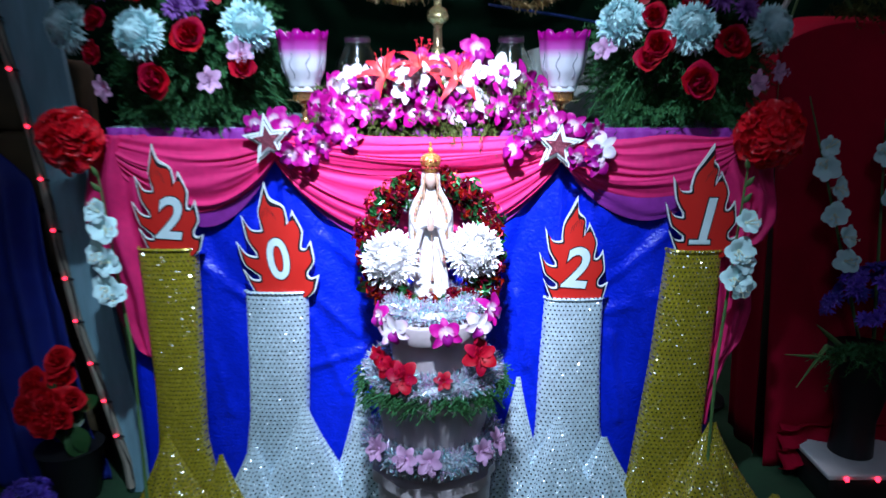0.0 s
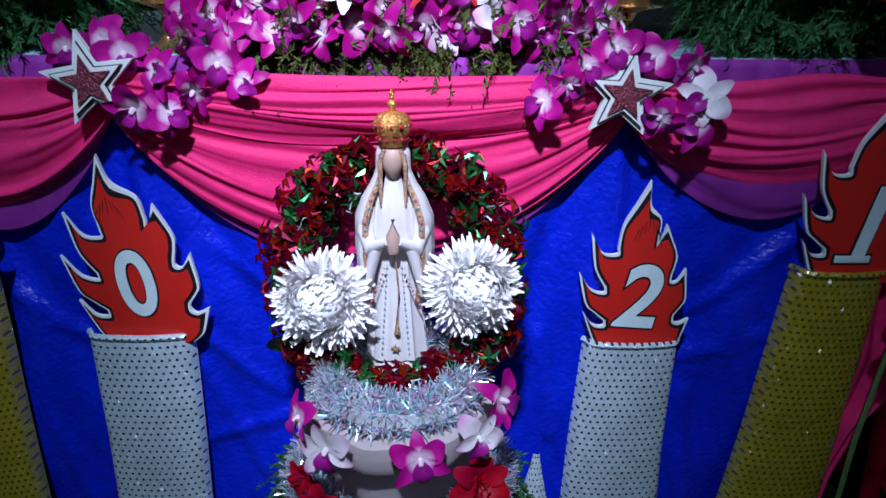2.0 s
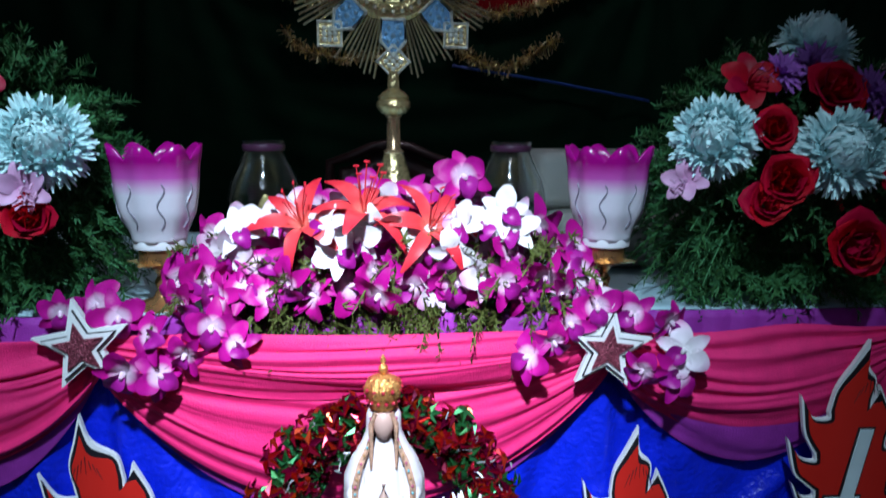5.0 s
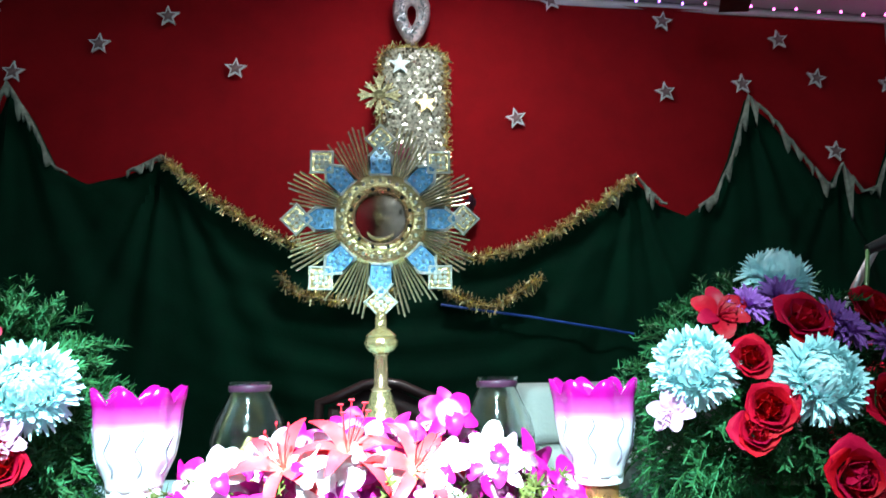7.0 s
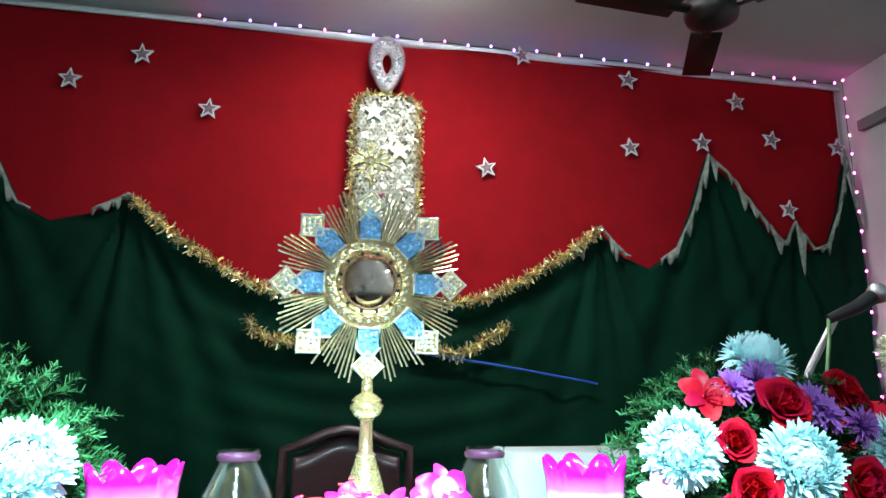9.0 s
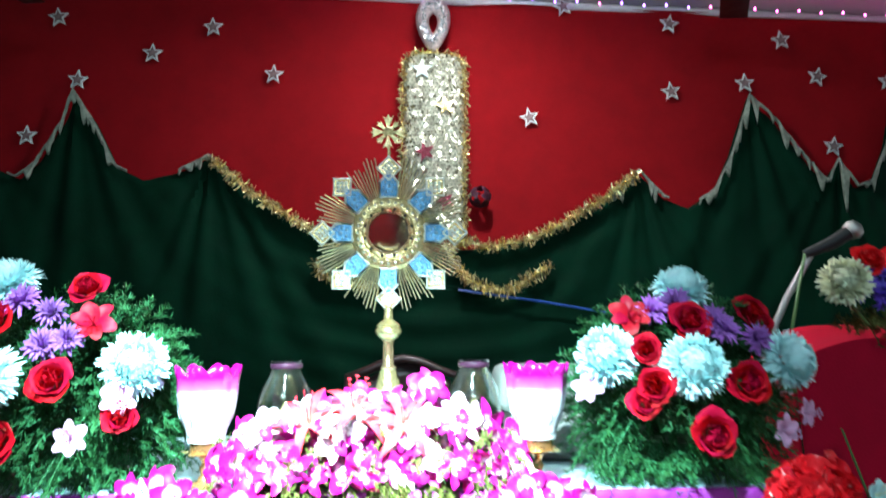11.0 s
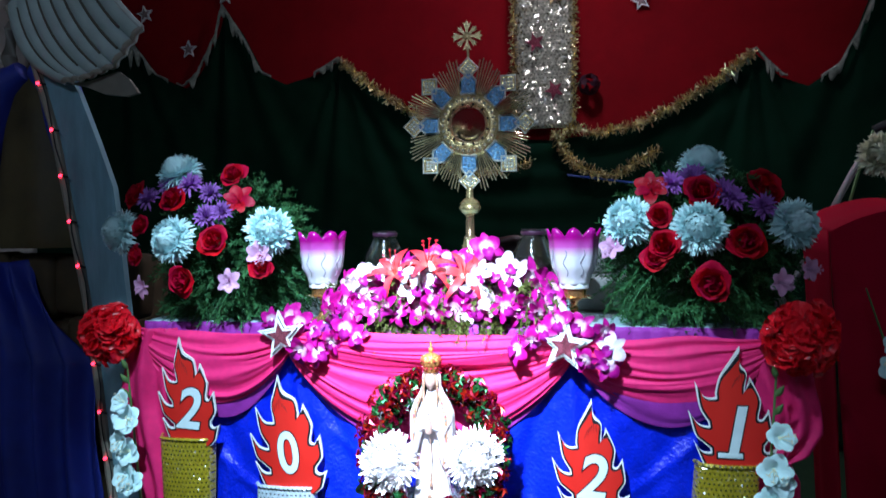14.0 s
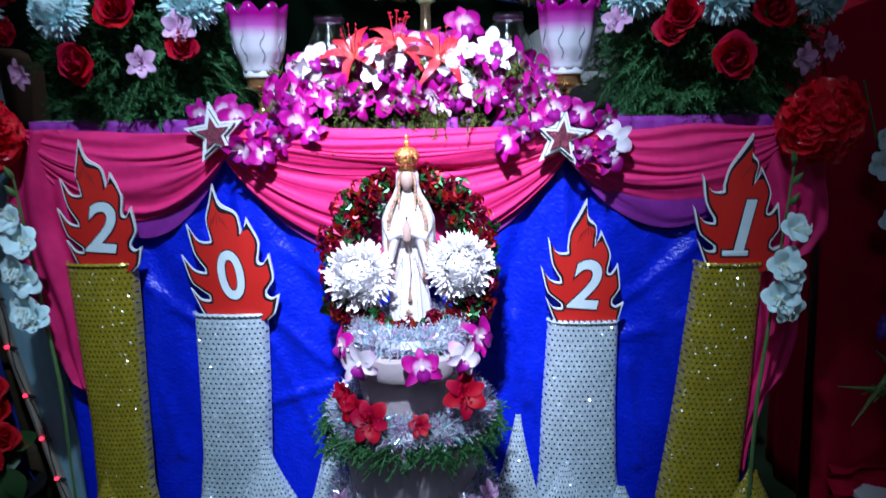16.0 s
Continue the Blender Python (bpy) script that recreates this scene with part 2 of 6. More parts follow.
CARPET = mat("green_carpet", (0.012, 0.055, 0.022), 0.95, var=0.35, scale=60, bump=0.6, bscale=300)
DARK_WOOD = mat("dark_wood", (0.045, 0.02, 0.022), 0.35, var=0.3, scale=30, stretch=(1, 1, 8), coat=0.3)
BOARD = mat("blue_grey_board", (0.19, 0.38, 0.46), 0.65, var=0.3, scale=16, stretch=(3, 3, 0.6), bump=0.2)
BOARD_EDGE = mat("drab_edge", (0.34, 0.30, 0.24), 0.7, var=0.2, scale=25)
FLAME_RED = mat("flame_card", (0.66, 0.016, 0.008), 0.55, var=0.16, scale=14, stretch=(1, 1, 0.4), bump=0.1)
INK = mat("black_ink", (0.008, 0.008, 0.012), 0.5, var=0.2)
CARD = mat("white_card", (0.76, 0.78, 0.80), 0.6, var=0.06, scale=40)
PALE_BLUE = mat("pale_blue_paint", (0.62, 0.76, 0.80), 0.5, var=0.08, scale=40)
GLITTER = mat("dark_red_glitter", (0.26, 0.05, 0.08), 0.3, 0.6, var=0.6, scale=420, bump=0.8, bscale=500)
GLITTER_PALE = mat("pale_glitter", (0.5, 0.42, 0.44), 0.35, 0.4, var=0.5, scale=300, bump=0.6, bscale=400)
STATUE = mat("statue_plaster", (0.74, 0.70, 0.72), 0.45, var=0.06, scale=30, coat=0.2)
STATUE_TRIM = mat("statue_gold_trim", (0.52, 0.30, 0.20), 0.4, 0.25, var=0.6, scale=260, bump=0.6, bscale=500)
STATUE_SKIN = mat("statue_plain_skin", (0.56, 0.36, 0.30), 0.5, var=0.06)
POT = mat("pot_paper", (0.50, 0.41, 0.43), 0.5, var=0.18, scale=14, bump=0.3, bscale=40)
ROCK = mat("painted_rock", (0.075, 0.048, 0.022), 0.8, var=0.5, scale=14, bump=0.6, bscale=20)
FOIL_RED = mat("red_gift_foil", (0.98, 0.016, 0.030), 0.25, 0.0, var=0.15, scale=40, coat=0.4, sub=0.15)
SNOW = mat("grey_cotton", (0.24, 0.27, 0.23), 0.9, var=0.6, scale=40, bump=0.6, bscale=60)
STONE = mat("grey_stone_cover", (0.22, 0.22, 0.21), 0.7, var=0.15, scale=12, bump=0.2)
FAN_BROWN = mat("fan_brown", (0.025, 0.016, 0.014), 0.4, var=0.2)
BLACK = mat("black_plastic", (0.012, 0.012, 0.014), 0.45, var=0.2)
STEEL = mat("steel", (0.5, 0.5, 0.5), 0.35, 1.0, var=0.1, bump=0.4, bscale=600)
CABLE_BLUE = mat("blue_plastic", (0.03, 0.10, 0.45), 0.35, var=0.1)
LED_RED = mat("red_led", (1.0, 0.03, 0.06), 0.3, emit=5.0)
LED_PINK = mat("pink_led", (1.0, 0.10, 0.55), 0.3, emit=3.0)
LED_VIOLET = mat("violet_led", (0.35, 0.12, 1.0), 0.3, emit=3.0)
LAMP_FACE = mat("lamp_face", (1.0, 1.0, 1.0), 0.3, emit=26.0)
SEQ_SILVER = sequin("silver_sequins", (0.68, 0.84, 0.94), metal=0.15, hole=0.20)
RAY_GILT = mat("gilt_rays", (0.86, 0.76, 0.48), 0.22, 0.8, var=0.3, scale=60, rand=0.3)
SEQ_GOLD = sequin("gold_sequins", (0.50, 0.38, 0.02), metal=0.25, dark=0.3, hole=0.23)
SEQ_BACK = sequin("pale_gold_sequins", (0.40, 0.39, 0.31), pitch=0.02, hole=0.2, dark=0.5, metal=0.1, cell=0.012, tip=0.8, share=0.28, coat=0.15)


# ---- building helpers ----
class Geo:
    def __init__(s):
        s.v, s.f, s.mi, s.uv = [], [], [], []

    def add(s, vs, fs, mi=0, m=None, uv=None):
        k = len(s.v)
        s.v += [tuple(m @ Vector(p)) for p in vs] if m is not None else [tuple(p) for p in vs]
        s.f += [tuple(i + k for i in f) for f in fs]
        s.mi += [mi] * len(fs)
        s.uv += list(uv) if uv is not None else [(p[0], p[2]) for p in vs]
        return s

    def grid(s, fn, nu, nv, mi=0, m=None, uvf=None):
        vs, uv = [], []
        for j in range(nv + 1):
            for i in range(nu + 1):
                u, v = i / nu, j / nv
                vs.append(fn(u, v))
                uv.append(uvf(u, v) if uvf else (vs[-1][0], vs[-1][2]))
        w = nu + 1
        fs = [(j * w + i, j * w + i + 1, (j + 1) * w + i + 1, (j + 1) * w + i) for j in range(nv) for i in range(nu)]
        return s.add(vs, fs, mi, m, uv)

    def lathe(s, prof, n=24, mi=0, m=None, wob=None, caps=True):
        vs = []
        for j, (r, z) in enumerate(prof):
            for i in range(n):
                a = 2 * math.pi * i / n
                q = r * (wob(a, j / max(1, len(prof) - 1)) if wob else 1)
                vs.append((q * math.cos(a), q * math.sin(a), z))
        fs = [(j * n + i, j * n + (i + 1) % n, (j + 1) * n + (i + 1) % n, (j + 1) * n + i) for j in range(len(prof) - 1) for i in range(n)]
        if caps:
            fs += [tuple(range(n))[::-1], tuple(range((len(prof) - 1) * n, len(prof) * n))]
        return s.add(vs, fs, mi, m)

    def tube(s, pts, r, n=6, mi=0, m=None):
        pts = [Vector(p) for p in pts]
        rs = r if isinstance(r, (list, tuple)) else [r] * len(pts)
        vs = []
        for k, p in enumerate(pts):
            d = (pts[min(k + 1, len(pts) - 1)] - pts[max(k - 1, 0)]).normalized()
            q = d.to_track_quat("Z", "Y")
            for i in range(n):
                a = 2 * math.pi * i / n
                vs.append(p + q @ Vector((rs[k] * math.cos(a), rs[k] * math.sin(a), 0)))
        fs = [(k * n + i, k * n + (i + 1) % n, (k + 1) * n + (i + 1) % n, (k + 1) * n + i) for k in range(len(pts) - 1) for i in range(n)]
        fs += [tuple(range(n))[::-1], tuple(range((len(pts) - 1) * n, len(pts) * n))]
        return s.add(vs, fs, mi, m)

    def box(s, x0, x1, y0, y1, z0, z1, bev=0.004, mi=0, m=None):
        bm = bmesh.new()
        bmesh.ops.create_cube(bm, size=1, matrix=Matrix.LocRotScale(((x0 + x1) / 2, (y0 + y1) / 2, (z0 + z1) / 2), None, (x1 - x0, y1 - y0, z1 - z0)))
        if bev:
            bmesh.ops.bevel(bm, geom=bm.edges[:], offset=bev, segments=2, affect="EDGES", profile=0.5)
        bm.verts.index_update()
        s.add([v.co[:] for v in bm.verts], [[v.index for v in f.verts] for f in bm.faces], mi, m)
        bm.free()
        return s

    def plate(s, pts, y0, y1, mi=0, m=None):
        """A flat board with outline pts (x, z), from depth y0 (front) to y1."""
        n = len(pts)
        vs = [(x, y0, z) for x, z in pts] + [(x, y1, z) for x, z in pts]
        fs = [tuple(range(n)), tuple(range(n, 2 * n))[::-1]] + [(i, i + n, (i + 1) % n + n, (i + 1) % n) for i in range(n)]
        return s.add(vs, fs, mi, m)

    def petal(s, length, width, curl=0.3, cup=0.2, n=4, mi=0, m=None, tip=0.0, ruffle=0.0, base=0.12):
        """A petal that grows along +Y and bends towards -Z with curl; tip: how blunt its end is."""
        vs = []
        for j in range(n + 1):
            t = j / n
            w = width * 0.5 * math.sin(math.pi * (base + (1 - base - 0.02 - 0.22 * tip) * t))
            a = curl * t
            y = length * (math.sin(a) / a * t if abs(a) > 1e-3 else t)
            z = -length * t * t * curl * 0.5
            for k in (-1, -0.55, 0, 0.55, 1) if tip > 0.3 else (-1, 0, 1):
                vs.append((k * w, y - tip * 0.15 * width * k * k * t ** 3, z + cup * w * abs(k) ** 1.5 + ruffle * math.sin(9 * t + 3 * k)))
        c = 5 if tip > 0.3 else 3
        fs = [(j * c + k, j * c + k + 1, (j + 1) * c + k + 1, (j + 1) * c + k) for j in range(n) for k in range(c - 1)]
        return s.add(vs, fs, mi, m)

    def mesh(s, name, mats, smooth=True):
        me = bpy.data.meshes.new(name)
        me.from_pydata(s.v, [], s.f)
        for q in mats if isinstance(mats, (list, tuple)) else [mats]:
            me.materials.append(q)
        me.polygons.foreach_set("material_index", s.mi)
        me.polygons.foreach_set("use_smooth", [smooth] * len(s.f))
        lay = me.uv_layers.new(name="UVMap")
        idx = np.empty(len(me.loops), dtype=np.int32)
        me.loops.foreach_get("vertex_index", idx)
        lay.data.foreach_set("uv", np.array(s.uv, dtype=np.float32)[idx].ravel())
        me.update()
        if smooth:
            me.set_sharp_from_angle(angle=radians(50))
        return me


WORLD = {}


def thing(name, label, category, at=(0, 0, 0), group="", kind=""):
    ob = new(name)
    ob.empty_display_size = 0.05
    ob.location = at
    WORLD[ob] = Matrix.Translation(at)
    return tagged(ob, label, category, group, kind)


def part(name, me, mats, parent, label="", m=None, smooth=True, kind=""):
    """Links a mesh as one object under a thing or a part; m is its pose in the world."""
    if isinstance(me, Geo):
        me = me.mesh(name, mats, smooth)
    ob = new(name, me)
    m = m if m is not None else Matrix()
    ob.parent = parent
    ob.matrix_parent_inverse = WORLD[parent].inverted()
    ob.matrix_basis = m
    WORLD[ob] = m
    if label:
        ob["label"] = label
    if kind:
        ob["kind"] = kind
    return ob


def solo(name, me, mats, label, category, group="", kind="", m=None, smooth=True):
    if isinstance(me, Geo):
        me = me.mesh(name, mats, smooth)
    ob = new(name, me)
    if m is not None:
        ob.matrix_basis = m
    WORLD[ob] = m if m is not None else Matrix()
    return tagged(ob, label, category, group, kind)


def thick(ob, t=0.002):
    md = ob.modifiers.new("thickness", "SOLIDIFY")
    md.thickness, md.offset = t, 0
    return ob


def facing(at, d, spin=0.0, size=1.0):
    """The pose of a flower at a place that looks along d."""
    q = Vector(d).normalized().to_track_quat("Z", "Y")
    return Matrix.Translation(at) @ q.to_matrix().to_4x4() @ Matrix.Rotation(spin, 4, "Z") @ Matrix.Scale(size, 4)


RX = lambda a: Matrix.Rotation(a, 4, "X")
RZ = lambda a: Matrix.Rotation(a, 4, "Z")
rnd = random.Random(7)
U = rnd.uniform


# ---- flowers, each built once ----
def mum_mesh(name, material, radius, rings, seed, width=0.125):
    r = random.Random(seed)
    g = Geo()
    for k, (n, tilt, ln, cu) in enumerate(rings):
        for i in range(n):
            a = 2 * math.pi * (i + 0.5 * (k % 2)) / n + r.uniform(-0.15, 0.15)
            L = radius * ln * r.uniform(0.85, 1.1)
            g.petal(L, radius * width * r.uniform(0.85, 1.2), cu * r.uniform(0.6, 1.4), 0.7, 5, 0,
                    RZ(a) @ Matrix.Translation((0, radius * 0.05, 0)) @ RX(radians(tilt + r.uniform(-10, 10))), tip=0.28, base=0.2)
    return g.mesh(name, material)


def ball_mum(name, material, R, seed, N=620):
    """A full chrysanthemum: petals stand out of a ball, curl in at the heart and hang at the rim."""
    r = random.Random(seed)
    g = Geo()
    for i in range(N):
        z = 1 - 1.42 * (i + 0.5) / N
        a = i * 2.399963 + r.uniform(-0.15, 0.15)
        q = math.sqrt(max(0, 1 - z * z))
        d = Vector((q * math.cos(a), q * math.sin(a), z * 0.9)).normalized()
        d = (d + Vector((r.gauss(0, 0.10), r.gauss(0, 0.10), r.gauss(0, 0.10)))).normalized()
        rim = max(0.0, 0.35 - z) / 0.77
        base = Vector((d.x * 0.42, d.y * 0.42, d.z * 0.34)) * R
        d = (d + Vector((0, 0, 0.45 * (1 - rim)))).normalized()
        ax = Vector((0, 0, 1)) - d * d.z
        ax = ax.normalized() if ax.length > 0.05 else Vector((math.cos(a), math.sin(a), 0))
        xx = d.cross(ax)
        M = Matrix((xx, d, ax)).transposed().to_4x4()
        L = R * (0.46 + 0.18 * rim) * r.uniform(0.75, 1.15)
        g.petal(L, R * 0.13 * r.uniform(0.75, 1.25), -1.3 + 1.9 * rim + r.uniform(-0.6, 0.6), 0.5, 4, 0,
                Matrix.Translation(base) @ M, tip=0.28, base=0.22)
    return g.mesh(name, material)


MUM = [ball_mum("chrysanthemum", CYAN_LIT_PETALS, 0.058, s, 760) for s in (1, 2)]
MUM_PURE = [ball_mum("chrysanthemum", LAMP_WHITE_MUM, 0.058, s, 900) for s in (4, 5)]
MUM_CREAM = ball_mum("chrysanthemum", CREAM_MUM, 0.058, 3)


ASTER = mum_mesh("aster", PURPLE, 0.030, [(10, 75, 0.6, -0.5), (16, 56, 0.85, 0), (22, 34, 1.0, 0.3), (22, 12, 1.0, 0.5)], 4, 0.26)
STATICE = mum_mesh("statice", VIOLET, 0.020, [(6, 70, 0.7, -0.5), (9, 35, 1.0, 0.3), (9, 0, 1.0, 0.6)], 5, 0.35)


def rose_kind(material, seed, R=0.034):
    """A rose: a wound bud and broad petals that open outwards."""
    r = random.Random(seed)
    core = Geo()
    petals = []
    n = 18
    for i in range(n):
        t = i / (n - 1)
        a = i * 2.4 + r.uniform(-0.2, 0.2)
        lean = 88 - 40 * t ** 1.5
        g = core if i < 8 else Geo()
        g.petal(R * (0.85 + 0.22 * t), R * (0.8 + 1.1 * t), -0.35 + 1.2 * t ** 2, 0.55, 7, 0,
                RZ(a) @ Matrix.Translation((0, R * (0.06 + 0.40 * t), -R * 0.30 * t)) @ RX(radians(lean + r.uniform(-6, 6))), tip=1.45, ruffle=R * 0.025, base=0.22)
        if i >= 8:
            petals.append(g.mesh("petal", material))
    return core.mesh("rose", material), petals


ROSE = [rose_kind(ROSE_RED, s) for s in (1, 2, 3)]


ROSE_BRIGHT = rose_kind(mat("bright_red_petals", (0.78, 0.010, 0.018), 0.55, var=0.2, scale=50, spec=0.2), 6, 0.037)


def lily_kind(name, material, L, W, seed, stamens=6, curl=1.1, lean=35, inner=None, tip=0.2):
    r = random.Random(seed)
    core = Geo()
    core.lathe([(0.002, -0.012), (0.004, 0.0), (0.003, 0.004)], 8)
    for i in range(stamens):
        a = i * 2 * math.pi / max(1, stamens)
        d = Vector((0.28 * math.cos(a), 0.28 * math.sin(a), 1))
        core.tube([(0, 0, 0), d * L * 0.45 + Vector((0, 0.004, 0)), d * L * 0.85 + Vector((0, 0.012, 0))], [0.0012, 0.001, 0.0008], 4)
        core.tube([d * L * 0.84 + Vector((-0.004, 0.012, 0)), d * L * 0.86 + Vector((0.004, 0.012, 0))], 0.0015, 5)
    petals = []
    for i in range(6):
        g = Geo().petal(L * r.uniform(0.92, 1.08), W * (1.0 if i % 2 else 0.78), curl * r.uniform(0.8, 1.2), 0.30, 8, 0,
                        RZ(i * math.pi / 3 + r.uniform(-0.1, 0.1)) @ Matrix.Translation((0, 0.003, 0)) @ RX(radians(lean + r.uniform(-8, 8))), tip=tip, ruffle=L * 0.012)
        petals.append(g.mesh("petal", material))
    return core.mesh(name, inner or material), petals


LILY_M = [lily_kind("lily", LILY, 0.080, 0.027, s, 6, 1.5, 52) for s in (1, 2)]
CARN = lily_kind("red_flower", SCARLET, 0.045, 0.036, 5, 5, 0.8, 40, tip=0.6)
GLAD = [lily_kind("floret", CYAN_LIT_PETALS, 0.034, 0.034, s, 3, 0.7, 46, CREAM_MUM, tip=0.8) for s in (8, 9)]
ALST = lily_kind("alstroemeria", PINKISH, 0.032, 0.024, 12, 4, 0.7, 40, tip=0.6)


def orchid_kind(m1, seed):
    r = random.Random(seed)
    petals = []
    for i, a in enumerate((0, 125, 235)):
        petals.append(Geo().petal(0.038 * r.uniform(0.9, 1.1), 0.019, 0.7 * r.uniform(-0.3, 1.6), 0.3, 7, 0, RZ(radians(a)) @ RX(radians(12)), tip=0.35).mesh("petal", m1))
    for a in (65, 295):
        petals.append(Geo().petal(0.037 * r.uniform(0.9, 1.1), 0.029, 0.6 * r.uniform(-0.4, 1.7), 0.2, 7, 0, RZ(radians(a + r.uniform(-8, 8))) @ RX(radians(18)), tip=0.6, ruffle=0.0012).mesh("petal", m1))
    g = Geo().petal(0.027, 0.024, 1.3, 0.75, 7, 1, RZ(math.pi) @ Matrix.Translation((0, 0.002, 0.004)) @ RX(radians(40)), tip=0.8)
    g.tube([(0, 0, 0), (0, -0.001, 0.006), (0, -0.003, 0.010)], [0.004, 0.0035, 0.002], 6, 0)
    g.tube([(0, 0, -0.001), (0, -0.006, -0.014), (0, -0.02, -0.026)], 0.0013, 5, 0)
    return g.mesh("orchid", [m1, ORCHID_LIP]), petals


ORCH = [orchid_kind(ORCHID, s) for s in (1, 2, 3, 5)] + [orchid_kind(ORCHID_PALE, 4), orchid_kind(ORCHID_WHITE, 6)]


def bloom(name, kind, parent, m, label="", split=True):
    """A flower with its petals; inside a part its petals stay with the flower."""
    core, petals = kind
    ob = part(name, core, None, parent, label, m)
    for me in petals:
        part("petal", me, None, ob, m=m)
    return ob


def sprig(g, at, d, length, needles, rr, nl=0.014, mi=0, droop=0.35):
    """A stem of asparagus fern with fine needles along it."""
    at, d = Vector(at), Vector(d).normalized()
    side = d.cross(Vector((0, 0, 1)))
    side = side.normalized() if side.length > 1e-3 else Vector((1, 0, 0))
    up = side.cross(d)
    pts = [at + d * length * t + Vector((0, 0, -droop * length * t * t)) for t in (0, 0.33, 0.66, 1)]
    g.tube(pts, [0.0011, 0.001, 0.0008, 0.0005], 3, mi)
    for i in range(needles):
        t = 0.15 + 0.85 * (i + rr.random()) / needles
        p = at + d * length * t + Vector((0, 0, -droop * length * t * t))
        a = rr.uniform(0, 2 * math.pi)
        o = (d * rr.uniform(0.35, 0.95) + (side * math.cos(a) + up * math.sin(a))).normalized()
        l = nl * rr.uniform(0.7, 1.4) * (1.15 - 0.5 * t)
        w = o.cross(d).normalized() * 0.0015
        g.add([p - w, p + w, p + o * l + w * 0.4, p + o * l - w * 0.4], [(0, 1, 2, 3)], mi)


def tinsel(g, pts, n, ln, rr, w=0.0012, mi=(0,), spread=1.0):
    """Thin foil strips that stand out all round a line of points."""
    pts = [Vector(p) for p in pts]
    cum = [0.0]
    for a, b in zip(pts, pts[1:]):
        cum.append(cum[-1] + (b - a).length)
    for i in range(n):
        s = rr.uniform(0, cum[-1])
        k = max(j for j in range(len(cum) - 1) if cum[j] <= s)
        p = pts[k].lerp(pts[k + 1], (s - cum[k]) / max(1e-6, cum[k + 1] - cum[k]))
        d = Vector((rr.gauss(0, 1), rr.gauss(0, 1) * spread, rr.gauss(0, 1))).normalized()
        l = ln * rr.uniform(0.5, 1.2)
        q = d.cross(Vector((rr.gauss(0, 1), rr.gauss(0, 1), rr.gauss(0, 1)))).normalized() * w
        mid = p + d * l * 0.55 + q * rr.uniform(-2, 2)
        g.add([p - q, p + q, mid + q, mid - q, p + d * l + q, p + d * l - q], [(0, 1, 2, 3), (3, 2, 4, 5)], rr.choice(mi))


def star_pts(cx, cz, R, k=0.42, a0=90):
    return [(cx + (R if i % 2 == 0 else R * k) * math.cos(radians(a0 + 36 * i)), cz + (R if i % 2 == 0 else R * k) * math.sin(radians(a0 + 36 * i))) for i in range(10)]


def interp(pts, x):
    for (xa, za), (xb, zb) in zip(pts, pts[1:]):
        if xa <= x <= xb:
            return za + (zb - za) * (x - xa) / (xb - xa)
    return pts[0][1] if x < pts[0][0] else pts[-1][1]


# ---- the room ----
def slant(x):
    """Height of the ceiling, which drops a little towards the corner."""
    return 3.115 - 0.038 * x


solo("floor", Geo().box(-3.3, 2.86, -3.2, 4.2, -0.1, 0.0, 0), CARPET, "dark green carpet on the hall floor", "floor", kind="structure", smooth=False)
g = Geo().box(-3.3, 2.86, 4.03, 4.2, 0, 3.35, 0)
solo("wall_north", g, PLASTER, "white plastered wall behind the hangings", "wall", kind="structure", smooth=False)
solo("wall_east", Geo().box(2.70, 2.86, -3.2, 4.03, 0, 3.35, 0), PLASTER, "off-white plastered side wall", "wall", kind="structure", smooth=False)
solo("wall_west", Geo().box(-3.3, -3.14, -3.2, 4.03, 0, 3.35, 0), PLASTER, "off-white plastered side wall in shade", "wall", kind="structure", smooth=False)
solo("wall_south", Geo().box(-3.14, 2.70, -3.2, -3.04, 0, 3.35, 0), PLASTER, "plain plastered wall of the hall", "wall", kind="structure", smooth=False)
g = Geo()
g.add([(-3.3, -3.2, slant(-3.3)), (2.86, -3.2, slant(2.86)), (2.86, 4.2, slant(2.86)), (-3.3, 4.2, slant(-3.3)),
       (-3.3, -3.2, 3.5), (2.86, -3.2, 3.5), (2.86, 4.2, 3.5), (-3.3, 4.2, 3.5)],
      [(0, 1, 2, 3), (7, 6, 5, 4), (0, 4, 5, 1), (1, 5, 6, 2), (2, 6, 7, 3), (3, 7, 4, 0)])
solo("ceiling", g, CEIL, "grey-white painted plaster ceiling", "ceiling", kind="structure", smooth=False)
g = Geo()
g.grid(lambda u, v: (-3.1 + 5.78 * u, 3.985 + 0.012 * math.sin(9 * u + 2 * v), slant(-3.1 + 5.78 * u) - 0.03 - 0.03 * v), 60, 2)
thick(solo("trim", g, CARD, "white cloth edging along the top of the hanging", "edging", kind="structure"), 0.012)


def red_fn(u, v):
    x = -3.1 + 5.76 * u
    z = slant(x) - 0.045 - 1.75 * v
    return (x, 3.99 + 0.006 * math.sin(x * 7 + 1.3 * math.sin(z * 3)) + 0.004 * noise.noise((x * 2, z * 3, 1.0)), z)


thick(solo("red_backdrop", Geo().grid(red_fn, 120, 40), RED_CLOTH, "dark red cloth stretched over the wall as a night sky", "backdrop cloth"), 0.003)

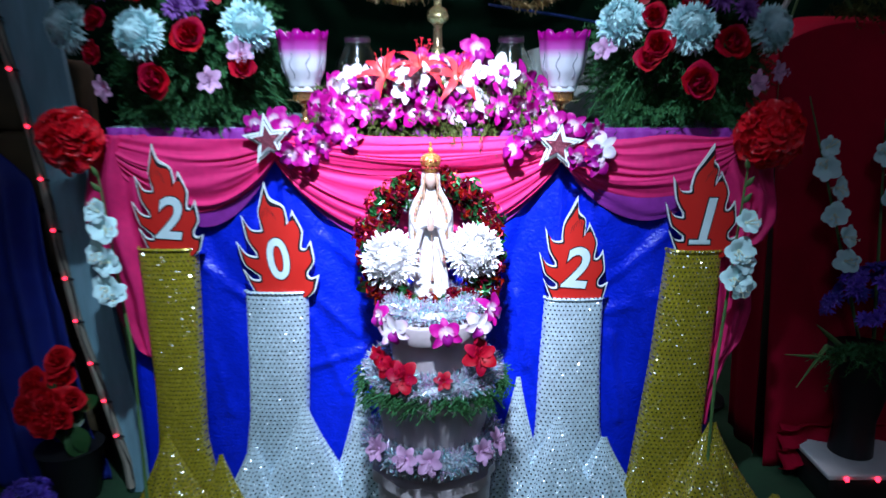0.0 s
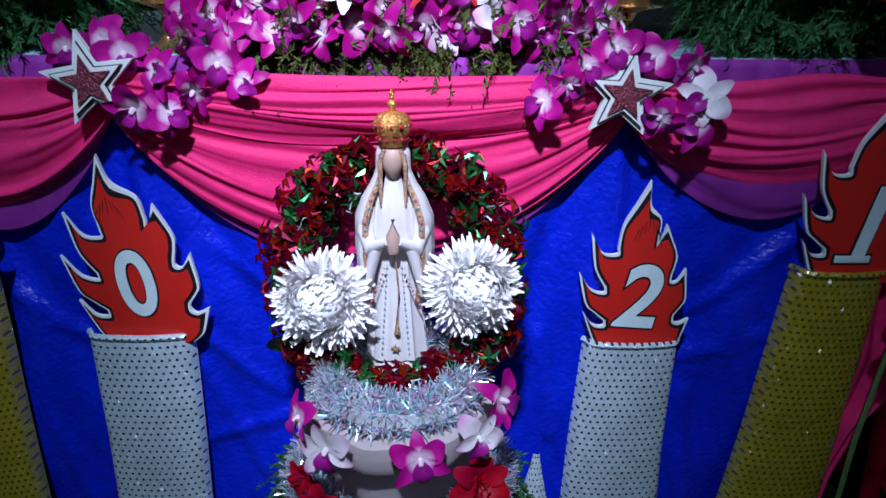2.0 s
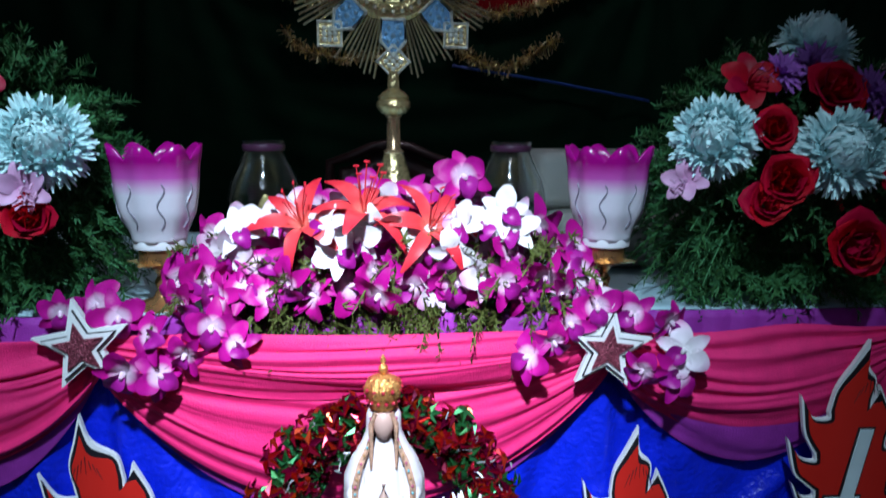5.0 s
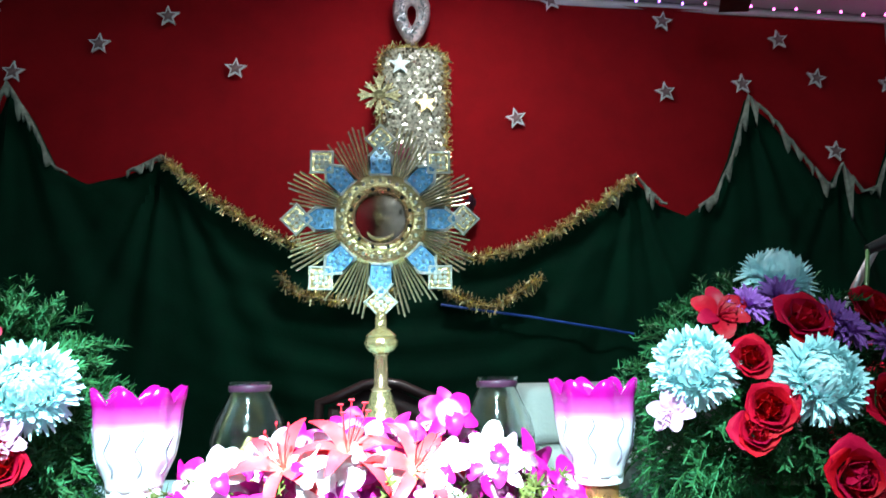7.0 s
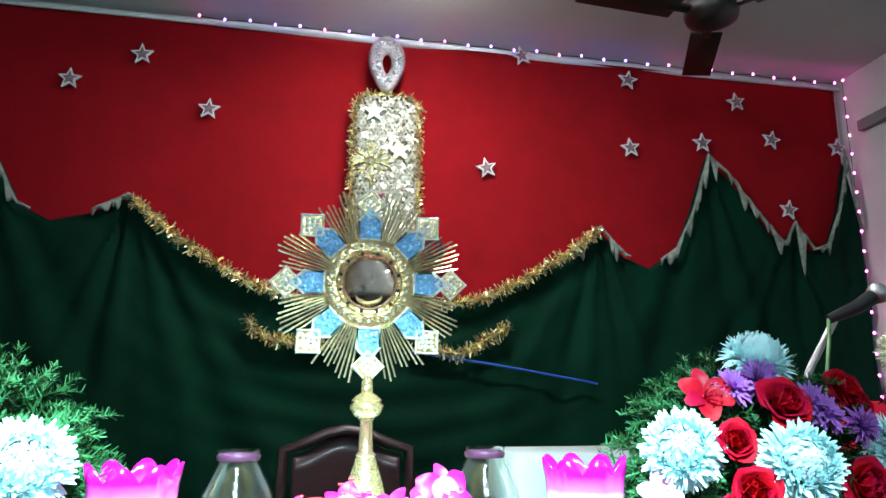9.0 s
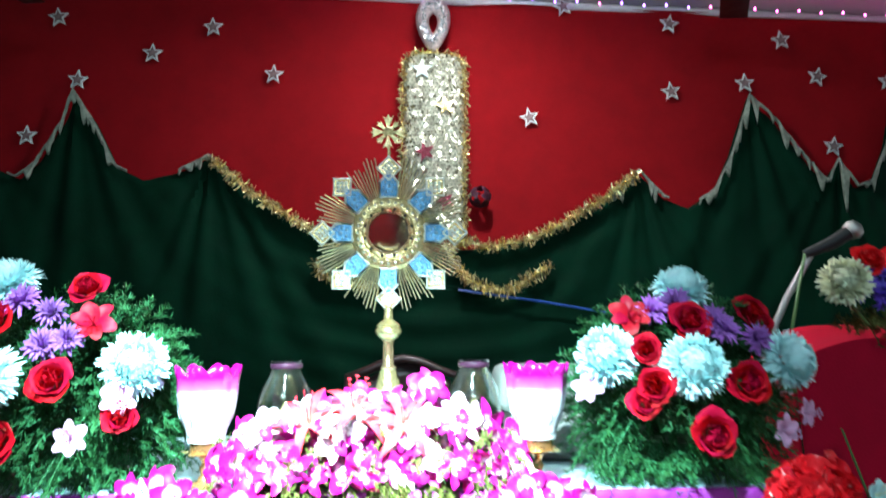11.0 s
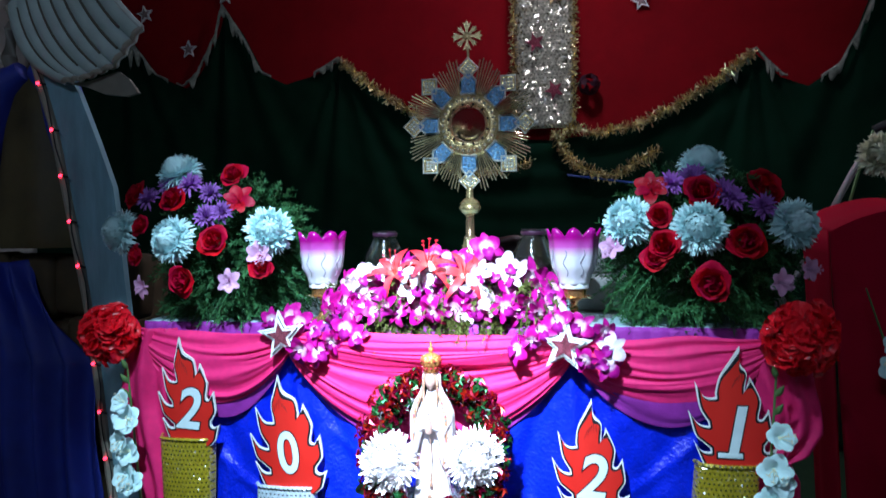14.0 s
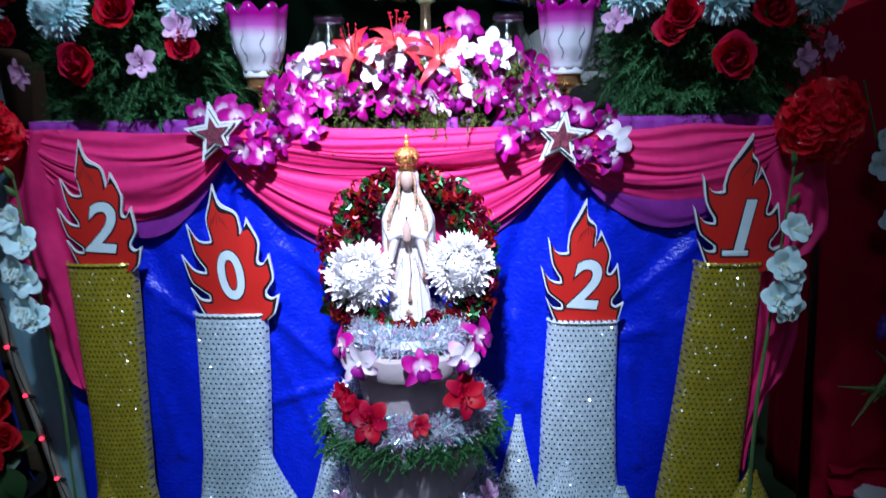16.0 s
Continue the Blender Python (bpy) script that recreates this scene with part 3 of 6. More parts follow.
# the top edge of the green hanging: peaks like hills with sagging cloth between
HILLS = [(-3.1, 2.35), (-2.42, 2.42), (-2.20, 2.13), (-2.02, 2.05), (-1.92, 2.14), (-1.80, 2.36), (-1.76, 2.52), (-1.64, 2.34), (-1.52, 2.11), (-1.38, 2.04),
         (-1.19, 2.09), (-1.045, 2.166), (-0.81, 1.968), (-0.50, 1.776), (-0.2, 1.69), (0.15, 1.66), (0.42, 1.69), (0.62, 1.73), (0.80, 1.816), (0.99, 1.933), (1.20, 2.084),
         (1.33, 1.945), (1.46, 1.891), (1.60, 1.988), (1.70, 2.18), (1.81, 2.50), (1.94, 2.366), (2.08, 2.173), (2.20, 2.03), (2.27, 2.15), (2.36, 2.0), (2.44, 2.03), (2.53, 2.22), (2.61, 2.52), (2.66, 2.1)]
PEAKS = [(-2.42, 2.42), (-1.76, 2.52), (-1.045, 2.166), (1.20, 2.084), (1.81, 2.50), (2.27, 2.15), (2.61, 2.52)]


def green_fn(u, v):
    x = -3.1 + 5.76 * u
    top = interp(HILLS, x)
    z = top * (1 - v) + 0.01 * v
    y = 3.93
    for k, (px, pz) in enumerate(PEAKS):
        dx, dz = x - px, pz - z + 0.06
        if dz > 0:
            a = math.atan2(dx, dz)
            w = math.exp(-(a / 0.75) ** 2) * min(1, math.hypot(dx, dz) / 0.25)
            y -= 0.013 * w * (math.sin(a * (17 + 3 * (k % 3)) + k) + 0.5 * math.sin(a * 33 + 2 * k))
    s = math.exp(-((x - 0.08) / 0.9) ** 2) * max(0, 1 - v * 1.1)
    y -= 0.013 * s * math.sin((z - 0.30 * (x - 0.08) ** 2) * 40 + 2 * noise.noise((x * 1.5, z * 2, 7.0)))
    y += 0.012 * noise.noise((x * 3, z * 1.2, 4.0)) - 0.015 * v
    return (x, min(y, 3.972), z)


thick(solo("green_curtain", Geo().grid(green_fn, 360, 60), GREEN_VELVET, "dark green velvet hanging draped into hill peaks", "curtain"), 0.004)

rr = random.Random(3)
for px, pz in PEAKS:
    reach = 0.30 if pz > 2.4 else 0.15

    def cap(u, v, px=px, reach=reach):
        # a torn strip of cotton over the peak; its lower edge hangs in drips
        x = max(-3.05, min(2.655, px + (u - 0.5) * 2 * reach))
        far = abs(u - 0.5) * 2
        drip = 0.010 + 0.20 * max(0.0, noise.noise((x * 26, px, 3.0))) + 0.05 * max(0.0, noise.noise((x * 60, px, 8.0)))
        z = interp(HILLS, x) + 0.010 - v * drip * (1.6 - 0.9 * far) * max(0.05, 1 + 1.9 * noise.noise((x * 13, px, 5.0)))
        return (x, 3.896 - 0.012 * math.sin(math.pi * v) - 0.006 * noise.noise((x * 40, v * 3, 1.0)), z)
    thick(solo("snow_cap", Geo().grid(cap, 72, 5), SNOW, "torn strip of grey-white cotton on a cloth hill peak", "decoration", "cotton caps on the peaks"), 0.008)

# stars pinned to the backdrop
g = Geo()
g.plate(star_pts(0, 0, 0.056, 0.43), -0.006, 0.006, 0)
g.plate(star_pts(0, 0, 0.037, 0.43), -0.009, -0.006, 1)
first = solo("wall_star", g, [CARD, mat("dull_glitter", (0.26, 0.17, 0.18), 0.35, 0.4, var=0.6, scale=300, bump=0.6, bscale=400)], "white card star with a glittering middle on red cloth", "star", "stars on the backdrop", smooth=False)
spots = [(-1.886, 2.943), (-1.38, 2.744), (-1.063, 2.892), (-0.734, 2.629), (-1.766, 2.595), (0.636, 2.393), (0.833, 3.021), (1.416, 2.923), (1.409, 2.540), (2.032, 2.834),
         (2.22, 2.626), (1.816, 2.588), (2.282, 2.235), (-2.014, 2.291), (2.612, 2.60), (-2.30, 2.52)]
for k, (x, z) in enumerate(spots):
    m = Matrix.Translation((x, 3.955, z)) @ Matrix.Rotation(radians(rr.uniform(-14, 14)), 4, "Y")
    if k == 0:
        first.matrix_basis = m
    else:
        copy_thing(first, m)

# the sequined candle on the backdrop
candle = thing("backdrop_candle", "tall pale gold sequined candle panel with tinsel edge", "decoration", (0.125, 3.93, 1.72))
g = Geo()
g.grid(lambda u, v: (-0.035 + 0.32 * u, 3.90 - 0.035 * math.sin(math.pi * u) ** 0.5, 1.72 + 0.99 * v - 0.02 * (2 * u - 1) ** 4 * v), 16, 30)
thick(part("body", g, SEQ_BACK, candle), 0.01)
g = Geo()
tinsel(g, [(-0.04, 3.88, 1.72), (-0.045, 3.88, 2.3), (-0.035, 3.88, 2.68), (0.03, 3.87, 2.715), (0.125, 3.87, 2.72), (0.22, 3.87, 2.715), (0.285, 3.88, 2.68), (0.285, 3.88, 2.3), (0.275, 3.88, 1.72)], 1500, 0.032, rr, 0.003)
part("tinsel_edge", g, TINSEL_GOLD, candle, "gold tinsel", kind="stuff")
g = Geo()
n = 36


def oval(u, v):
    a = 2 * math.pi * u
    k = 1 - 0.25 * math.cos(a)
    rx, rz = 0.024 + 0.064 * v, 0.055 + 0.10 * v
    return (0.120 + rx * math.sin(a) * abs(math.sin(a)) ** 0.25 * k, 3.885 - 0.022 * math.sin(math.pi * v), 2.885 - rz * math.cos(a))


g.grid(oval, n, 6)
thick(part("flame_ring", g, GLITTER_PALE, candle, "glittering oval flame ring"), 0.008)
g = Geo()
tinsel(g, [oval(k / n, 0.5) for k in range(n + 1)], 420, 0.024, rr, 0.005)
part("flame_tinsel", g, TINSEL_IRIS, candle, kind="stuff")
for k, (x, z, mm) in enumerate([(0.06, 2.62, PALE_BLUE), (0.183, 2.424, BRASS), (0.075, 2.178, GLITTER), (0.175, 1.92, GLITTER)]):
    part("star", Geo().plate(star_pts(x, z, 0.055, 0.42, 90 + 8 * k), 3.845, 3.853), mm, candle, smooth=False)


def garland(name, pts, label, n, ln=0.044):
    g = Geo()
    g.tube(pts, 0.006, 5)
    tinsel(g, pts, int(n * 1.7), ln, rr, 0.003)
    solo(name, g, TINSEL_GOLD, label, "tinsel garland", "gold tinsel garlands")


garland("tinsel_garland", [(x, 3.87, interp(HILLS, x) - 0.005) for x in np.linspace(-1.02, -0.06, 18)], "gold tinsel garland along the green cloth edge", 700)
garland("tinsel_garland", [(x, 3.87, interp(HILLS, x) - 0.005 + 0.05 * math.exp(-((x - 0.28) / 0.06) ** 2)) for x in np.linspace(0.2, 1.19, 18)], "gold tinsel garland along the green cloth edge", 700)
garland("tinsel_garland", [(-0.483, 3.86, 1.606), (-0.45, 3.86, 1.55), (-0.39, 3.86, 1.515), (-0.25, 3.86, 1.49), (-0.1, 3.86, 1.50), (0.05, 3.86, 1.54)], "short end of gold tinsel on green velvet", 330)
garland("tinsel_garland", [(0.17, 3.86, 1.70), (0.22, 3.86, 1.60), (0.29, 3.86, 1.515), (0.39, 3.86, 1.465), (0.49, 3.86, 1.455), (0.59, 3.86, 1.515), (0.66, 3.86, 1.55), (0.715, 3.86, 1.585)], "hanging end of gold tinsel on green velvet", 460)
solo("blue_stick", Geo().tube([(0.24, 3.86, 1.465), (0.65, 3.86, 1.405), (1.0, 3.86, 1.345), (1.14, 3.865, 1.32)], 0.006, 6), CABLE_BLUE, "thin blue plastic stick across the green curtain", "stick")
# dark purple bunch at the foot of the candle
g = Geo()
for k in range(60):
    d = Vector((rr.gauss(0, 1), rr.gauss(0, 0.6), rr.gauss(0, 1))).normalized()
    g.petal(0.05, 0.03, 0.5, 0.2, 3, 0, facing(Vector((0.36, 3.90, 1.95)) + d * 0.05, d, rr.uniform(0, 6)))
solo("dark_bouquet", g, mat("dark_plum_petals", (0.05, 0.01, 0.03), 0.6), "dark purple flower bunch beside the backdrop candle", "flowers")

# fairy lights along the ceiling edge and down the corner
string = thing("fairy_lights", "string of small pink and violet lights along the ceiling", "fairy lights", (0.2, 3.93, 3.0))
path = [(-0.80 + 3.40 * k / 28, 3.90, slant(-0.80 + 3.40 * k / 28) - 0.055 - 0.008 * (k % 2)) for k in range(29)] + [(2.635, 3.88, 2.97 - 0.107 * k) for k in range(18)]
part("wire", Geo().tube([(x, y + 0.008, z) for x, y, z in path], 0.0022, 4), BLACK, string)
bulb_g = Geo().lathe([(0.001, -0.012), (0.007, -0.008), (0.009, 0.0), (0.006, 0.008), (0.001, 0.011)], 8)
bulb_me = [bulb_g.mesh("bulb", LED_PINK), bulb_g.mesh("bulb", LED_VIOLET)]
for k, p in enumerate(path):
    part("bulb", bulb_me[1 if k < 20 and k % 5 else 0], None, string, m=Matrix.Translation(p) @ Matrix.Scale(0.75, 4))

# an added, unseen ceiling lamp for the hangings; then the bulb and fans
led = thing("ceiling_lamp", "round white ceiling lamp, added out of view to light the hangings", "lamp", (0.20, 2.75, slant(0.20)))
part("housing", Geo().lathe([(0.13, slant(0.20) - 0.055), (0.135, slant(0.20) - 0.05), (0.135, slant(0.20) - 0.0)], 28, m=Matrix.Translation((0.20, 2.75, 0))), CARD, led)
part("diffuser", Geo().lathe([(0.001, slant(0.20) - 0.075), (0.09, slant(0.20) - 0.07), (0.125, slant(0.20) - 0.056)], 28, m=Matrix.Translation((0.20, 2.75, 0))), LAMP_FACE, led)

bulb = thing("ceiling_bulb", "bare round bulb glowing under the ceiling", "lamp", (0.21, 3.27, slant(0.21)))
part("holder", Geo().tube([(0.21, 3.27, slant(0.21)), (0.21, 3.27, slant(0.21) - 0.04)], 0.018, 12), CARD, bulb)
part("globe", Geo().lathe([(0.002, -0.05), (0.03, -0.042), (0.048, -0.012), (0.046, 0.015), (0.028, 0.04), (0.018, 0.05)], 24, m=Matrix.Translation((0.21, 3.27, slant(0.21) - 0.085))), LAMP_FACE, bulb)


def fan(x, y, z, turn):
    f = thing("ceiling_fan", "dark brown three-blade ceiling fan, standing still", "ceiling fan", (x, y, slant(x)), "ceiling fans")
    T = Matrix.Translation((x, y, z))
    part("motor", Geo().lathe([(0.02, -0.055), (0.06, -0.05), (0.10, -0.03), (0.11, 0.0), (0.105, 0.035), (0.06, 0.055), (0.02, 0.06)], 28, m=T), FAN_BROWN, f)
    part("rod", Geo().tube([(x, y, z + 0.05), (x, y, slant(x))], 0.012, 8), FAN_BROWN, f)
    for k in range(3):
        a = radians(turn + 120 * k)
        R = T @ RZ(a) @ Matrix.Rotation(radians(8), 4, "X")
        b = part("blade", Geo().box(0.16, 0.58, -0.065, 0.065, -0.004, 0.004, 0.003, m=R), FAN_BROWN, f)
        part("bracket", Geo().box(0.08, 0.20, -0.02, 0.02, -0.006, 0.010, 0.003, m=R), FAN_BROWN, b)


fan(1.385, 3.05, 2.79, 68)
fan(-1.95, 2.95, 2.80, 70)
g = Geo().box(2.66, 2.70, 3.55, 3.85, 2.66, 2.72, 0.006)
solo("wall_bracket", g, STONE, "grey wooden bracket fixed to the side wall", "bracket")

# dark carved chair behind the altar
chair = thing("carved_chair", "dark polished wooden chair with an arched back", "chair", (-0.03, 3.62, 0))
g = Geo()
g.grid(lambda u, v: (-0.25 + 0.44 * u, 3.66 + 0.02 * math.sin(math.pi * u), 0.5 + v * (0.53 + 0.085 * math.sin(math.pi * u) ** 2)), 24, 8)
thick(part("back_panel", g, DARK_WOOD, chair), 0.02)
arch = [(-0.29, 3.65, 0.42), (-0.29, 3.65, 0.9), (-0.285, 3.65, 1.05), (-0.2, 3.655, 1.075), (-0.11, 3.66, 1.115), (-0.03, 3.66, 1.13), (0.05, 3.66, 1.115), (0.14, 3.655, 1.075), (0.225, 3.65, 1.05), (0.23, 3.65, 0.9), (0.23, 3.65, 0.42)]
part("back_frame", Geo().tube(arch, 0.022, 8), DARK_WOOD, chair)
part("seat", Geo().box(-0.30, 0.24, 3.20, 3.66, 0.42, 0.47, 0.012), DARK_WOOD, chair)
for x in (-0.27, 0.21):
    for y in (3.23, 3.63):
        part("leg", Geo().tube([(x, y, 0), (x, y, 0.42)], 0.02, 8), DARK_WOOD, chair)

# ---- the altar ----
TOP = 0.985
XL, XR, YF, YB = -0.745, 0.660, 1.572, 2.22
altar = thing("altar_table", "plain wooden altar table hidden under coloured cloths", "table", (-0.04, 1.88, 0))
part("tabletop", Geo().box(XL, XR, YF, YB, TOP - 0.04, TOP - 0.004, 0.004), DARK_WOOD, altar)
for x in (XL + 0.04, XR - 0.04):
    for y in (YF + 0.06, YB - 0.05):
        part("leg", Geo().box(x - 0.03, x + 0.03, y - 0.03, y + 0.03, 0, TOP - 0.04, 0.004), DARK_WOOD, altar)


def top_fn(u, v):
    x, y = XL - 0.006 + (XR - XL + 0.012) * u, YF - 0.006 + (YB - YF) * v
    return (x, y, TOP + 0.002 + 0.003 * noise.noise((x * 9, y * 9, 2)))


thick(solo("altar_cloth", Geo().grid(top_fn, 50, 30), TABLE_CLOTH, "pale blue-white satin cloth over the altar top", "tablecloth"), 0.002)


# pulled creases of the satin: from, to, depth
CREASES = [((0.37, 0.62), (0.53, 0.76), 0.007), ((0.36, 0.55), (0.50, 0.60), 0.006), ((-0.55, 0.67), (-0.44, 0.57), 0.008), ((-0.56, 0.55), (-0.52, 0.30), 0.006), ((-0.32, 0.42), (-0.19, 0.46), 0.006),
           ((-0.31, 0.55), (-0.24, 0.36), 0.006), ((-0.32, 0.62), (-0.20, 0.50), 0.006), ((0.17, 0.60), (0.20, 0.42), 0.006), ((0.40, 0.50), (0.43, 0.28), 0.007), ((-0.28, 0.74), (-0.18, 0.66), 0.005)]


def blue_fn(u, v):
    x = XL + 0.01 + (XR - XL - 0.02) * u
    z = 0.965 * (1 - v) + 0.008
    y = YF - 0.008
    for px, pz, k in ((-0.37, 0.95, 0), (0.26, 0.95, 1), (-0.70, 0.95, 2), (0.64, 0.95, 3)):
        a = math.atan2(x - px, pz + 0.08 - z)
        y -= 0.0075 * math.exp(-(a / 0.7) ** 2) * (math.sin(a * 13 + k * 2) + 0.5 * math.sin(a * 31 + k)) * min(1, (pz + 0.1 - z) * 4)
    for (xa, za), (xb, zb), deep in CREASES:
        t = max(0.0, min(1.0, ((x - xa) * (xb - xa) + (z - za) * (zb - za)) / ((xb - xa) ** 2 + (zb - za) ** 2)))
        y -= deep * math.exp(-(math.hypot(x - xa - t * (xb - xa), z - za - t * (zb - za)) / 0.011) ** 2)
    y -= 0.006 * noise.noise((x * 7, z * 4, 0.5)) + 0.006
    return (x, max(1.5465, min(y, YF - 0.003)), z)


thick(solo("blue_frontal", Geo().grid(blue_fn, 220, 130), BLUE_SATIN, "royal blue satin cloth hanging down the altar front", "altar frontal"), 0.0015)
for sx in (XL, XR):
    g = Geo().grid(lambda u, v: (sx + 0.006 * math.sin(u * 30) * (0.3 + v), YF + (YB - YF) * u, 0.965 * (1 - v) + 0.008), 40, 12)
    thick(solo("side_cloth", g, BLUE_SATIN, "royal blue satin cloth hanging down the altar side", "altar cloth"), 0.002)
g = Geo().grid(lambda u, v: (sx_ := XL + (XR - XL) * u, YF - 0.016 - 0.008 * abs(math.sin(150 * u + 3 * math.sin(11 * u))) * 0.5 - 0.006 * v, TOP + 0.004 - 0.045 * v), 260, 4)
thick(solo("purple_ruffle", g, PURPLE_NET, "gathered purple net edging along the altar top", "cloth edging"), 0.0015)


def swag(parent, name, x0, z0, x1, z1, h, d0, d1, folds, y, material, amp=0.010, seed=0, belly=0.03):
    """Net cloth hung between two points, with gathered folds."""
    def fn(u, v):
        s = (4 * u * (1 - u)) ** 0.85
        x = x0 + (x1 - x0) * u
        wob = 0.010 * noise.noise((u * 2.5, v * 3, seed)) * s
        z = z0 + (z1 - z0) * u - v * h * (0.55 + 0.45 * s) - (d0 + (d1 - d0) * v) * s + wob
        q = v + 0.06 * noise.noise((u * 2.2, v * 4, seed + 3))
        k = 0.5 + 0.8 * noise.noise((seed * 3.1, q * 5, u * 1.2))
        f = (0.5 + 0.5 * math.sin(q * folds * 2 * math.pi + 2.0 * noise.noise((seed, q * 3, u * 1.5)))) * max(0.1, k)
        f += 0.22 * math.sin(q * folds * 15 + 4 * noise.noise((u * 2, v * 6, seed + 9))) * max(0, noise.noise((u * 3, v * 5, seed + 4)))
        yy = y - amp * f * (0.45 + 0.55 * s) - belly * s * math.sin(math.pi * min(1, v * 0.9 + 0.1)) * 0.6
        return (x, yy, z)
    return thick(part(name, Geo().grid(fn, 70, 110), material, parent), 0.0012)


drape = thing("pink_drapery", "bright pink net swags gathered along the altar front", "drapery", (-0.04, YF - 0.02, 0.97))
for i, (x0, x1, d1) in enumerate(((-0.73, -0.37, 0.13), (0.26, 0.65, 0.115))):
    swag(drape, "underlay", x0, 0.965, x1, 0.965, 0.055, 0.02, d1 + 0.012, 3, YF - 0.026, PURPLE_NET, 0.004, i)
swag(drape, "underlay", -0.375, 0.95, 0.265, 0.95, 0.05, 0.02, 0.195, 3, YF - 0.024, PURPLE_NET, 0.004, 4)
swag(drape, "swag", -0.75, 0.975, -0.365, 0.965, 0.06, 0.0, 0.105, 5, YF - 0.034, PINK_NET, 0.012, 1)
swag(drape, "swag", -0.375, 0.95, 0.265, 0.95, 0.05, 0.06, 0.165, 4, YF - 0.034, PINK_NET, 0.011, 2, 0.02)
swag(drape, "swag", -0.375, 0.972, 0.265, 0.972, 0.04, 0.0, 0.048, 4, YF - 0.042, PINK_NET, 0.010, 3)
swag(drape, "swag", 0.25, 0.965, 0.665, 0.972, 0.055, 0.0, 0.095, 6, YF - 0.034, PINK_NET, 0.010, 4)


def tail(parent, edges, seed):
    """A puffed end of the net; edges: (height, one edge, other edge) from the top down."""
    def fn(u, v):
        z = edges[0][0] + (edges[-1][0] - edges[0][0]) * v
        l, r = interp([(-e[0], e[1]) for e in edges], -z), interp([(-e[0], e[2]) for e in edges], -z)
        puff = math.sin(math.pi * u) ** 0.6
        fold = math.sin(u * 15 + 1.8 * math.sin(v * 5 + seed)) + 0.6 * noise.noise((u * 3, v * 7, seed))
        return (l + (r - l) * u + 0.005 * math.sin(v * 9 + seed), 1.548 - 0.018 * puff - 0.007 * fold * (0.3 + puff), z)
    return thick(part("tail", Geo().grid(fn, 36, 60), PINK_NET, parent, "hanging pink net tail"), 0.0015)


tail(drape, [(0.975, -0.765, -0.66), (0.93, -0.79, -0.655), (0.80, -0.808, -0.66), (0.66, -0.795, -0.66), (0.54, -0.765, -0.665), (0.47, -0.72, -0.67), (0.455, -0.69, -0.675)], 1)
tail(drape, [(0.975, 0.63, 0.71), (0.90, 0.63, 0.742), (0.78, 0.632, 0.752), (0.735, 0.634, 0.735), (0.715, 0.636, 0.69)], 2)
tail(drape, [(0.75, 0.62, 0.68), (0.68, 0.615, 0.718), (0.57, 0.612, 0.722), (0.49, 0.612, 0.70), (0.45, 0.612, 0.672), (0.28, 0.612, 0.645)], 3)

# two white-edged stars pinned to the drapery
for x, z, a in ((-0.377, 0.966, 98), (0.248, 0.954, 84)):
    st = thing("front_star", "white-edged card star with dark red glitter middle", "star", (x, 1.51, z), "stars on the altar front")
    part("border", Geo().plate(star_pts(x, z, 0.058, 0.42, a), 1.508, 1.516), CARD, st, smooth=False)
    part("outline", Geo().plate(star_pts(x, z, 0.0455, 0.42, a), 1.505, 1.5075), INK, st, smooth=False)
    part("rim", Geo().plate(star_pts(x, z, 0.043, 0.42, a), 1.502, 1.5045), CARD, st, smooth=False)
    part("centre", Geo().plate(star_pts(x, z, 0.031, 0.42, a), 1.499, 1.5015), GLITTER, st, "dark red glitter", smooth=False)


# flame cards with a painted number each
# one side of a flame from its foot upwards: a tip, the belly below it, the hollow above it and the notch where the next tongue begins
LEFT_T = [((-0.415, 0.245), (-0.335, 0.085), (-0.335, 0.165), (-0.255, 0.155)),
          ((-0.470, 0.490), (-0.405, 0.300), (-0.375, 0.385), (-0.275, 0.360)),
          ((-0.405, 0.715), (-0.365, 0.530), (-0.315, 0.600), (-0.210, 0.590))]
RIGHT_T = [((0.375, 0.200), (0.330, 0.070), (0.300, 0.170), (0.262, 0.190)),
           ((0.300, 0.505), (0.330, 0.330), (0.245, 0.430), (0.205, 0.435)),
           ((0.120, 0.760), (0.215, 0.600), (0.098, 0.690), (0.075, 0.645))]


def curve(pts, n):
    """A smooth line through pts, n steps between two of them."""
    q = [Vector(p) for p in pts]
    q = [2 * q[0] - q[1]] + q + [2 * q[-1] - q[-2]]
    out = []
    for a, b, c, d in zip(q, q[1:], q[2:], q[3:]):
        for k in range(n):
            t = k / n
            out.append(0.5 * (2 * b + (c - a) * t + (2 * a - 5 * b + 4 * c - d) * t * t + (3 * b - a - 3 * c + d) * t ** 3))
    return out + [q[-2]]


